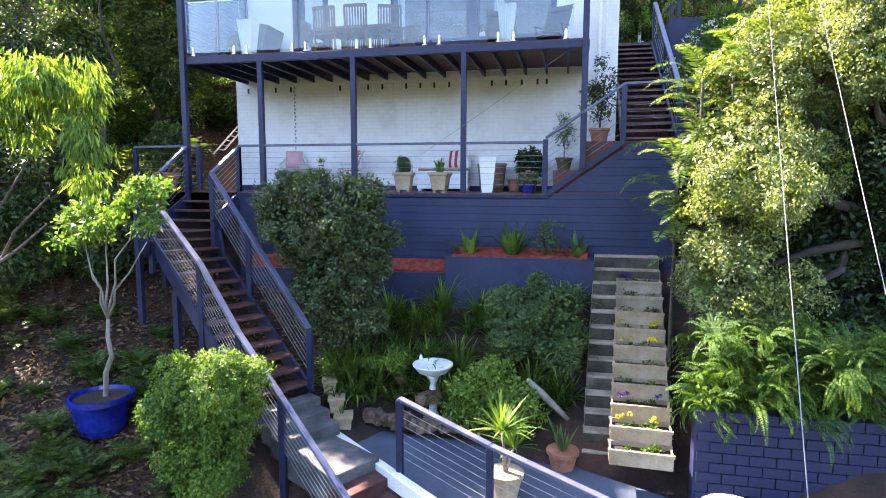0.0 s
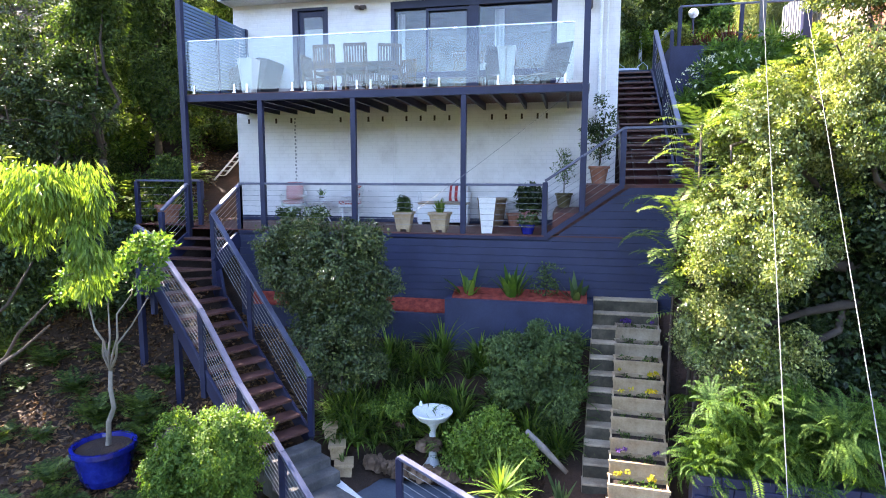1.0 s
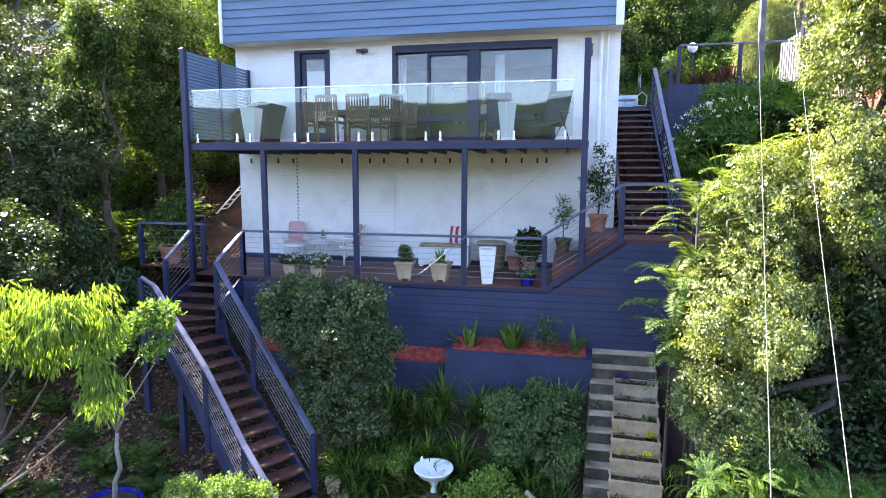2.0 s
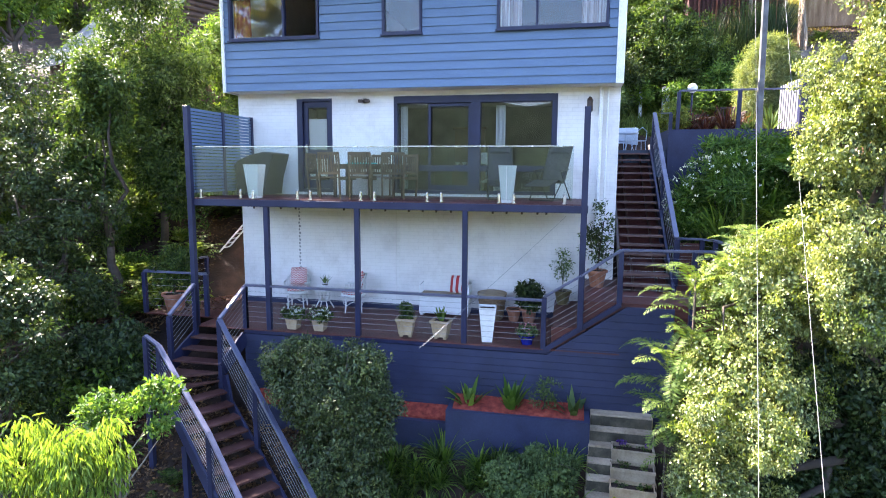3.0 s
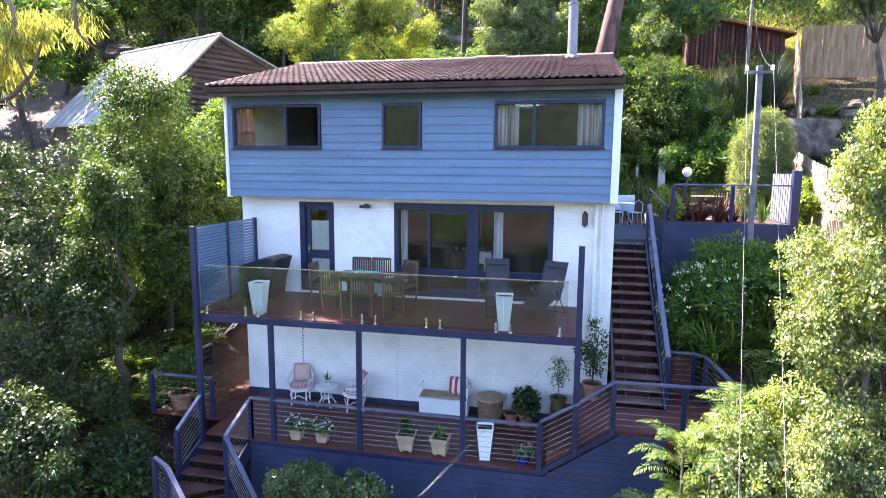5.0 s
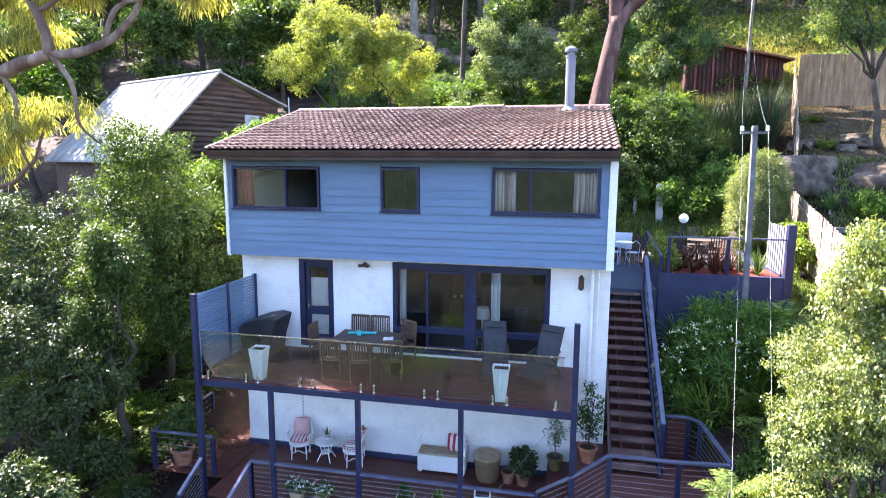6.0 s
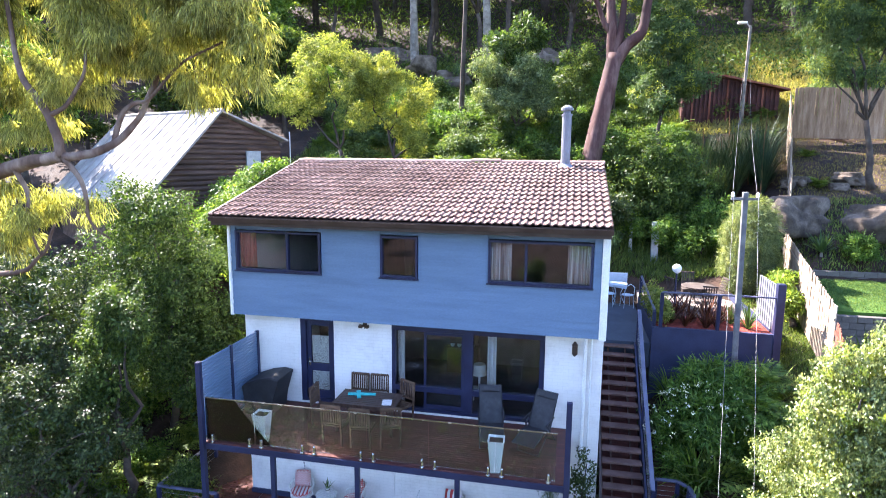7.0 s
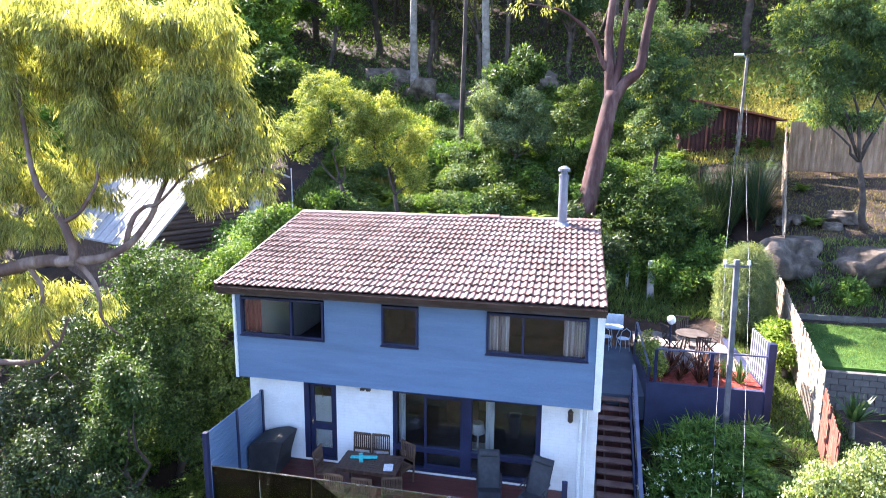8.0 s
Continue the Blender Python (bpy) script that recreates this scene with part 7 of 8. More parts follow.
def wicker_chair(at, turn, label):
    ob = thing("wicker_armchair", at, label, "armchair", "wicker armchairs", turn=turn)
    part("seat", Geo().lathe([(0.26, 0.36), (0.29, 0.38), (0.29, 0.42), (0.27, 0.44)], (0, 0, 0), 18), WICKER_W, ob)
    arms = [(0.31 * math.cos(a), 0.31 * math.sin(a), 0.62 + 0.28 * max(0, math.sin(a)) ** 2) for a in [math.radians(d) for d in range(-40, 221, 13)]]
    back = Geo().tube(arms, 0.024, 8)
    part("arm_rail", back, WICKER_W, ob, smooth=True)
    sp = Geo()
    for p in arms:
        sp.tube([(p[0] * 0.88, p[1] * 0.88, 0.4), (p[0], p[1], p[2])], 0.008, 5)
    part("back_weave", sp, WICKER_W, ob)
    for k in range(4):
        a = math.radians(45 + 90 * k)
        part("leg", Geo().tube([(0.24 * math.cos(a), 0.24 * math.sin(a), 0.38), (0.27 * math.cos(a), 0.27 * math.sin(a), 0.0)], 0.018, 7), WICKER_W, ob)
    part("skirt", Geo().tube([(0.25 * math.cos(a), 0.25 * math.sin(a), 0.22 + 0.05 * math.cos(4 * a)) for a in [2 * math.pi * k / 24 for k in range(25)]], 0.01, 5), WICKER_W, ob)
    part("seat_cushion", Geo().lathe([(0.24, 0.44), (0.27, 0.46), (0.27, 0.50), (0.22, 0.52)], (0, -0.01, 0), 18), CHEVRON, ob, "red and white chevron seat cushion")
    part("back_cushion", cushion(0.42, 0.44, 0.16, pose(0, 0.17, 0.74, -14)), CHEVRON, ob, "red and white chevron back cushion", smooth=True)
    return ob


wicker_chair((-3.42, 0.12, 0), 12, "white wicker armchair with red chevron cushions")
wicker_chair((-1.95, 0.05, 0), -70, "white wicker armchair with red chevron cushions, turned sideways")
tb = thing("wicker_table", (-2.72, 0.10, 0), "small round white wicker side table", "table")
part("top", Geo().lathe([(0.25, 0.46), (0.28, 0.47), (0.28, 0.50), (0.26, 0.51)], (0, 0, 0), 20), WICKER_W, tb)
for k in range(4):
    a = math.radians(45 + 90 * k)
    part("leg", Geo().tube([(0.16 * math.cos(a), 0.16 * math.sin(a), 0.47), (0.12 * math.cos(a), 0.12 * math.sin(a), 0.22), (0.25 * math.cos(a), 0.25 * math.sin(a), 0.0)], 0.016, 7), WICKER_W, tb)
part("shelf", Geo().lathe([(0.13, 0.20), (0.14, 0.21), (0.13, 0.22)], (0, 0, 0), 14), WICKER_W, tb)


def pot(name, at, prof, mat, label, category="pot", group="", plants=(), soil=None, square=False, turn=0, feet=False, n=20):
    """A pot with soil; plants are parts that grow in it."""
    ob = thing(name, at, label, category, group, turn=turn)
    part("body", Geo().lathe(prof, (0, 0, 0), n, square), mat, ob, smooth=False, bevel=0.004 if square else 0.0)
    top = prof[-1]
    r, z = soil or (max(p[0] for p in prof) * 0.86, max(p[1] for p in prof) - 0.035)
    part("soil", Geo().lathe([(r, z - 0.02), (r, z), (r * 0.5, z + 0.015)], (0, 0, 0), 16, square), SOIL, ob)
    if feet:
        w = prof[0][0] * 0.7
        for sx in (-1, 1):
            part("foot", Geo().box(sx * w - 0.03, sx * w + 0.03, -w, w, -0.05, 0.0), mat, ob)
    for nm, me in plants:
        q = part(nm, me, None, ob)
        q.location = (0, 0, z)
    return ob


def tuft(n, ln, wd, seed, mat, spread=1.0, arch=0.6, stiff=0.2):
    return blade_mesh("leaves", blades(n, ln, wd, R(seed), spread, arch, 5, 0.05, stiff), mat)


def ball(seed, blobs, clumps, per, cr, ln, wd, mat, droop=0.0):
    return quads_mesh("leaves", clump_leaves(blobs, clumps, per, cr, ln, wd, R(seed), droop), mat, 4, [[0, 1, 2], [0, 2, 3]])


def stem(h, r, mat, lean=0.0, name="stem"):
    g = Geo().tube([(0, 0, -0.03), (lean * 0.4, 0, h * 0.5), (lean, 0.02, h)], [r, r * 0.8, r * 0.5], 7)
    return g.mesh(name, mat, smooth=True)


SQ = [(0.13, 0.0), (0.17, 0.28), (0.195, 0.285), (0.195, 0.34), (0.165, 0.34), (0.16, 0.30)]
pot("square_planter", (-0.15, -1.72, 0.05), SQ, CREAM, "square cream planter with a clipped shrub", "planter", "square planters", [("leaves", ball(201, [((0, 0, 0.14), (0.13, 0.13, 0.17))], 60, 26, 0.06, 0.05, 0.025, L_MID))], (0.155, 0.3), True, 4, True)
pot("square_planter", (0.58, -1.72, 0.05), SQ, CREAM, "square cream planter with a leafy plant", "planter", "square planters", [("leaves", tuft(26, 0.34, 0.07, 202, L_BRIGHT, 0.9, 0.5))], (0.155, 0.3), True, -5, True)
VASE = [(0.10, 0.0), (0.165, 0.68), (0.175, 0.70), (0.155, 0.70), (0.15, 0.66)]
pot("tall_planter", (1.50, -1.70, 0), VASE, WHITE, "tall tapered square white planter", "planter", "tall planters", (), (0.14, 0.66), True, 8)
pot("tall_planter", (-3.42, -1.70, DECK_Z), VASE, WHITE, "tall tapered square white planter", "planter", "tall planters", (), (0.14, 0.66), True, 0)
pot("tall_planter", (1.84, -1.72, DECK_Z), VASE, WHITE, "tall tapered square white planter", "planter", "tall planters", (), (0.14, 0.66), True, 3)
ROUND = [(0.12, 0.0), (0.17, 0.26), (0.195, 0.265), (0.195, 0.31), (0.17, 0.31), (0.16, 0.27)]
pot("pot", (1.86, 0.05, 0), [(r * 0.9, z * 0.9) for r, z in ROUND], TERRA, "empty round terracotta pot against the wall", "pot", "terracotta pots")
pot("potted_plant", (2.20, 0.02, 0), ROUND, TERRA, "dark leafy plant in a terracotta pot", "potted plant", "terracotta pots", [("leaves", ball(203, [((0, 0, 0.32), (0.24, 0.22, 0.3))], 80, 20, 0.08, 0.12, 0.05, L_DARK, 0.4))])
pot("potted_plant", (2.92, 0.12, 0.42), ROUND, surface("olive_glaze", (0.06, 0.05, 0.02), (0.11, 0.09, 0.035), (0.16, 0.13, 0.06), 0.35, 4, 30, 0.1), "small sparse tree in an olive glazed pot", "potted plant", "", [("stem", stem(0.6, 0.015, BARK_PALE)), ("leaves", ball(204, [((0, 0, 0.62), (0.22, 0.2, 0.3))], 40, 14, 0.09, 0.06, 0.025, L_GREY))])
pot("potted_plant", (3.62, -0.35, 0.94), [(r * 1.1, z * 1.15) for r, z in ROUND], TERRA, "tall twisting shrub in a terracotta pot", "potted plant", "terracotta pots", [("stem", stem(1.1, 0.02, BARK_DARK, 0.1)), ("leaves", ball(205, [((0.0, 0, 0.5), (0.30, 0.28, 0.3)), ((0.1, 0, 1.0), (0.22, 0.2, 0.2)), ((0.02, 0, 1.35), (0.16, 0.15, 0.15)), ((-0.15, 0, 0.8), (0.2, 0.18, 0.14))], 80, 14, 0.09, 0.08, 0.038, L_DARK))])
pot("flower_pot", (2.28, -1.72, 0), [(r * 0.85, z * 0.6) for r, z in ROUND], BLUE_GLAZE, "low blue glazed pot with pink flowers", "potted plant", "", [("leaves", ball(206, [((0, 0, 0.10), (0.18, 0.16, 0.12))], 40, 14, 0.06, 0.05, 0.03, L_GREY)),
    ("flowers", ball(207, [((0, 0, 0.16), (0.2, 0.18, 0.1))], 22, 8, 0.02, 0.03, 0.025, leaf("pink_petal", (0.4, 0.12, 0.2), (0.5, 0.2, 0.3), (0.6, 0.35, 0.42), 0.2)))])
for x in (-2.62, -2.02):
    pot("window_box", (x, -1.72, 0), [(0.10, 0.0), (0.13, 0.2), (0.14, 0.22), (0.12, 0.22)], CREAM, "low planter of white flowers by the railing", "planter", "flower boxes", [("leaves", ball(int(208 - x * 10), [((0, 0, 0.12), (0.24, 0.15, 0.14))], 60, 16, 0.06, 0.05, 0.03, L_MID)), ("flowers", ball(int(218 - x * 10), [((0, 0, 0.2), (0.26, 0.16, 0.12))], 34, 8, 0.02, 0.03, 0.03, L_PETAL))], (0.115, 0.2), True)

pot("potted_plant", (-2.72, 0.18, 0.51), [(r * 0.4, z * 0.4) for r, z in ROUND], WICKER_W, "small strappy plant in a white pot on the wicker table", "potted plant", "", [("leaves", tuft(16, 0.26, 0.03, 209, L_GREY, 1.0, 0.6))])
pot("potted_plant", (-6.1, -0.85, 0), [(r * 1.5, z * 1.35) for r, z in ROUND], TERRA, "large green shrub in a terracotta pot on the side landing", "potted plant", "terracotta pots", [("stem", stem(0.5, 0.03, BARK_DARK)), ("leaves", ball(210, [((0, 0, 0.55), (0.42, 0.4, 0.4)), ((0.15, 0, 0.9), (0.3, 0.3, 0.28))], 150, 24, 0.11, 0.09, 0.04, L_MID))])

# white storage bench with a tan pad and banded cushion, wicker tub
bn = thing("storage_bench", (0.24, 0.25, 0), "white storage bench with tan pad", "bench")
part("box", Geo().box(-0.58, 0.58, -0.2, 0.2, 0.05, 0.42), WHITE, bn, bevel=0.008)
part("lid", Geo().box(-0.6, 0.6, -0.22, 0.22, 0.424, 0.45), WHITE, bn, bevel=0.006)
part("pad", Geo().box(-0.57, 0.57, -0.2, 0.2, 0.453, 0.51), TAN, bn, "tan seat pad", bevel=0.02)
for x in (-0.57, 0.57):
    part("arm", Geo().box(x - 0.025, x + 0.025, -0.2, 0.2, 0.51, 0.72) if x > 0 else Geo().tube([(x, -0.18, 0.5), (x, -0.18, 0.7), (x, 0.18, 0.72), (x, 0.2, 0.5)], 0.014, 7), WHITE, bn)
for x in (-0.52, 0.52):
    part("foot", Geo().box(x - 0.04, x + 0.04, -0.18, 0.18, 0.0, 0.05), WHITE, bn)
solo("cushion", cushion(0.46, 0.42, 0.17, pose(0, 0, 0.2, -16)), BANDS, "red and white striped cushion on the bench", "cushion", smooth=True, at=(0.56, 0.30, 0.52), turn=-6)
tub = thing("wicker_tub", (1.36, 0.10, 0), "round brown wicker tub table", "table")
part("body", Geo().lathe([(0.24, 0.0), (0.27, 0.1), (0.29, 0.3), (0.31, 0.5), (0.32, 0.56)], (0, 0, 0), 24), WICKER, tub)
part("top", Geo().lathe([(0.33, 0.562), (0.34, 0.58), (0.33, 0.61), (0.30, 0.62)], (0, 0, 0), 24), TAN, tub, "flat tan top")
for k in range(3):
    part("band", Geo().tube([(r * math.cos(a), r * math.sin(a), z) for r, z in [(0.262 + 0.022 * k, 0.08 + 0.17 * k)] for a in [2 * math.pi * q / 24 for q in range(25)]], 0.009, 5), WICKER, tub)

# upper deck: covered barbecue, dining set, recliners
bq = thing("barbecue", (-4.22, -0.05, DECK_Z), "large barbecue under a charcoal fabric cover", "barbecue")
bg = Geo()
n = 10
ys = [-0.42, 0.42]
prof = [(-0.40, 0.02), (-0.42, 0.45), (-0.46, 0.70), (-0.36, 0.80), (0.0, 0.93), (0.36, 1.0), (0.60, 0.96), (0.42, 0.4), (0.36, 0.02)]
for x, k in ((-0.42, 0.94), (-0.40, 1.0), (0.40, 1.0), (0.42, 0.94)):
    bg.v += [(a * k * 0.95, x, b * (0.98 if k < 1 else 1.0)) for a, b in prof]
m = len(prof)
bg.f = [(r * m + i, r * m + i + 1, (r + 1) * m + i + 1, (r + 1) * m + i) for r in range(3) for i in range(m - 1)] + [tuple(range(m - 1, -1, -1)), tuple(3 * m + i for i in range(m))]
part("cover", bg, DARK_COVER, bq, smooth=False, bevel=0.02)
for sx in (-1, 1):
    part("wheel", Geo().tube([(-0.3, sx * 0.3 - 0.03, 0.03), (-0.3, sx * 0.3 + 0.03, 0.03)], 0.03, 10), DARK_COVER, bq)

TEAK_DARK = surface("oiled_teak", (0.03, 0.015, 0.011), (0.05, 0.027, 0.02), (0.085, 0.05, 0.038), 0.5, 3, 40, 0.3, stretch=(6, 1, 1), jitter=0.15)
dt = thing("dining_table", (-1.35, -0.45, DECK_Z), "slatted teak outdoor dining table", "table")
for i in range(9):
    part("slat", Geo().box(-0.75, 0.75, -0.43 + i * 0.097, -0.35 + i * 0.097, 0.70, 0.725), TEAK_DARK, dt)
part("frame", Geo().box(-0.7, 0.7, -0.40, -0.36, 0.62, 0.698).box(-0.7, 0.7, 0.36, 0.40, 0.62, 0.698).box(-0.7, -0.66, -0.36, 0.36, 0.62, 0.698).box(0.66, 0.7, -0.36, 0.36, 0.62, 0.698), TEAK_DARK, dt)
for sx in (-1, 1):
    for sy in (-1, 1):
        part("leg", Geo().box(sx * 0.66 - 0.03, sx * 0.66 + 0.03, sy * 0.36 - 0.03, sy * 0.36 + 0.03, 0.0, 0.62), TEAK_DARK, dt)
solo("table_runner", Geo().bar((-0.55, 0.0, 0), (0.1, 0.12, 0), 0.12, 0.03).bar((-0.2, -0.2, 0.012), (-0.36, 0.2, 0.012), 0.10, 0.025), TEAL, "folded teal cloth lying on the table", "cloth", bevel=0.008, at=(-1.35, -0.35, DECK_Z + 0.745))
solo("magazine", Geo().box(-0.11, 0.11, -0.15, 0.15, 0, 0.012), CURTAIN_WHITE, "open printed magazine on the table", "magazine", at=(-0.85, -0.6, DECK_Z + 0.727), turn=12)


def dining_chair():
    ob = thing("dining_chair", (-1.9, 0.25, DECK_Z), "slatted wooden outdoor dining chair", "chair", "dining chairs")
    for i in range(6):
        part("seat_slat", Geo().box(-0.22, 0.22, -0.22 + i * 0.072, -0.165 + i * 0.072, 0.43, 0.45), TEAK, ob)
    for sx in (-1, 1):
        part("back_leg", Geo().bar((sx * 0.22, 0.20, 0.0), (sx * 0.22, 0.27, 0.95), 0.035, 0.035), TEAK, ob)
        part("front_leg", Geo().bar((sx * 0.22, -0.20, 0.0), (sx * 0.22, -0.20, 0.43), 0.035, 0.035), TEAK, ob)
        part("seat_rail", Geo().bar((sx * 0.22, -0.22, 0.41), (sx * 0.22, 0.22, 0.41), 0.03, 0.04), TEAK, ob)
    part("back_rail", Geo().bar((-0.22, 0.268, 0.93), (0.22, 0.268, 0.93), 0.025, 0.06), TEAK, ob)
    part("back_rail", Geo().bar((-0.22, 0.238, 0.53), (0.22, 0.238, 0.53), 0.025, 0.05), TEAK, ob)
    for i in range(7):
        x = -0.17 + i * 0.057
        part("back_slat", Geo().bar((x, 0.24, 0.55), (x, 0.266, 0.91), 0.012, 0.032, (1, 0, 0)), TEAK, ob)
    return ob


ch = dining_chair()
for x, y, r in ((-1.38, 0.28, 4), (-0.72, 0.05, -28), (-1.85, -1.25, 178), (-1.2, -1.28, 184), (-0.62, -1.1, 200), (-2.45, -0.5, 88)):
    copy_thing(ch, pose(x, y, DECK_Z, 0, 0, r))
MESH = surface("black_mesh_fabric", (0.012, 0.012, 0.014), (0.022, 0.022, 0.026), (0.04, 0.04, 0.045), 0.6, 6, 120, 0.4)


def recliner(at, turn):
    ob = thing("reclining_chair", at, "folding recliner with black mesh seat", "chair", "recliners", turn=turn)
    line = [(0, -0.75, 0.30), (0, -0.25, 0.42), (0, 0.05, 0.36), (0, 0.45, 1.12)]
    g = Geo()
    for s in (0, -0.014):
        for p in line:
            g.v += [(-0.25, p[1], p[2] + s), (0.25, p[1], p[2] + s)]
    for i in range(3):
        a = 2 * i
        g.f += [(a, a + 1, a + 3, a + 2), (a + 10, a + 11, a + 9, a + 8)]
    g.f += [(0, 8, 9, 1), (6, 7, 15, 14)]
    part("sling", g, MESH, ob)
    for sx in (-0.26, 0.26):
        part("side_tube", Geo().tube([(sx, p[1], p[2]) for p in line], 0.013, 8), DARK_COVER, ob, smooth=True)
        part("arm", Geo().tube([(sx * 1.1, -0.25, 0.6), (sx * 1.1, 0.2, 0.64)], 0.018, 8), DARK_COVER, ob)
        part("leg", Geo().tube([(sx, -0.5, 0.01), (sx * 1.1, 0.15, 0.63)], 0.012, 7), DARK_COVER, ob)
        part("leg", Geo().tube([(sx, 0.4, 0.01), (sx * 1.1, -0.2, 0.6)], 0.012, 7), DARK_COVER, ob)
    part("headrest", cushion(0.46, 0.16, 0.07, pose(0, 0.40, 1.04, -28)), MESH, ob, smooth=True)
    for y in (-0.5, 0.4):
        part("foot_tube", Geo().tube([(-0.26, y, 0.012), (0.26, y, 0.012)], 0.012, 7), DARK_COVER, ob)
    return ob


recliner((1.55, -0.35, DECK_Z), 10)
recliner((2.62, -0.4, DECK_Z), -22)

# ---- garden: bird bath, pots, planter boxes ----
bb = thing("bird_bath", (0.95, -3.95, -3.72), "white classical bird bath on a turned pedestal", "bird bath")
part("pedestal", Geo().lathe([(0.17, 0), (0.17, 0.06), (0.12, 0.10), (0.07, 0.2), (0.06, 0.34), (0.085, 0.46), (0.06, 0.56), (0.05, 0.66), (0.10, 0.76), (0.12, 0.80)], (0, 0, 0), 20), WHITE, bb, smooth=True)
part("bowl", Geo().lathe([(0.10, 0.80), (0.24, 0.86), (0.31, 0.95), (0.33, 0.97), (0.33, 0.99), (0.30, 0.985), (0.22, 0.92), (0.02, 0.90)], (0, 0, 0), 28), WHITE, bb, smooth=True)
part("ornament", Geo().lathe([(0.01, 0.0), (0.035, 0.03), (0.02, 0.08), (0.005, 0.1)], (-0.24, 0.16, 0.98), 8), WHITE, bb)

pot("glazed_pot", (-3.95, -5.52, -3.66), [(0.30, 0.0), (0.36, 0.12), (0.43, 0.5), (0.47, 0.52), (0.47, 0.60), (0.42, 0.60), (0.40, 0.52)], BLUE_GLAZE, "large cobalt blue glazed pot in the bush garden", "pot", "", (), (0.4, 0.54), n=32)
for i, (x, y, z, s) in enumerate(((-0.78, -4.10, -3.28, 0.9), (-0.58, -4.30, -3.52, 1.0), (-0.40, -4.47, -3.76, 1.1))):
    pot("square_pot", (x, y, z), [(0.10 * s, 0.0), (0.12 * s, 0.2 * s), (0.14 * s, 0.205 * s), (0.14 * s, 0.25 * s), (0.115 * s, 0.25 * s)], CREAM, "small square cream pot with a struggling plant", "pot", "square pots", [("leaves", tuft(9, 0.22, 0.03, 230 + i, L_GREY, 1.0, 0.7))], (0.11 * s, 0.22 * s), True, 20)
pot("potted_yucca", (2.35, -5.95, -3.76), [(0.15, 0.0), (0.21, 0.28), (0.235, 0.29), (0.235, 0.34), (0.20, 0.34)], CREAM, "spiky yucca on bare stems in a pale round pot", "potted plant", "", [("stem", stem(0.55, 0.03, BARK_PALE, -0.05)), ("stem", stem(0.35, 0.025, BARK_PALE, 0.1)),
    ("leaves", blade_mesh("leaves", np.concatenate([blades(60, 0.52, 0.035, R(240), 1.9, 0.35, 5, 0.02, 0.4) + [-0.05, 0.02, 0.55], blades(40, 0.45, 0.032, R(241), 1.9, 0.35, 5, 0.02, 0.4) + [0.1, 0.02, 0.35]]), L_BRIGHT))])
pot("potted_agave", (3.05, -5.0, -3.80), [(0.15, 0.0), (0.20, 0.24), (0.225, 0.25), (0.225, 0.30), (0.19, 0.30)], TERRA, "strappy plant in a round terracotta pot", "potted plant", "", [("leaves", tuft(14, 0.5, 0.07, 242, L_GREY, 0.8, 0.4, 0.6))])
wt = thing("patio_table", (4.72, -7.05, -3.76), "round white outdoor table on the patio", "table")
part("top", Geo().lathe([(0.30, 0.70), (0.32, 0.71), (0.32, 0.735), (0.30, 0.745), (0.02, 0.745)], (0, 0, 0), 28), WHITE, wt)
part("column", Geo().lathe([(0.05, 0.03), (0.035, 0.1), (0.035, 0.66), (0.09, 0.70)], (0, 0, 0), 14), WHITE, wt)
for k in range(3):
    a = math.radians(30 + 120 * k)
    part("foot", Geo().bar((0, 0, 0.04), (0.3 * math.cos(a), 0.3 * math.sin(a), 0.02), 0.05, 0.04), WHITE, wt)
FLOWER_Y = leaf("yellow_petal", (0.55, 0.40, 0.01), (0.65, 0.5, 0.02), (0.75, 0.6, 0.05), 0.25)
FLOWER_P = leaf("purple_petal", (0.05, 0.02, 0.16), (0.09, 0.03, 0.25), (0.15, 0.06, 0.35), 0.25)
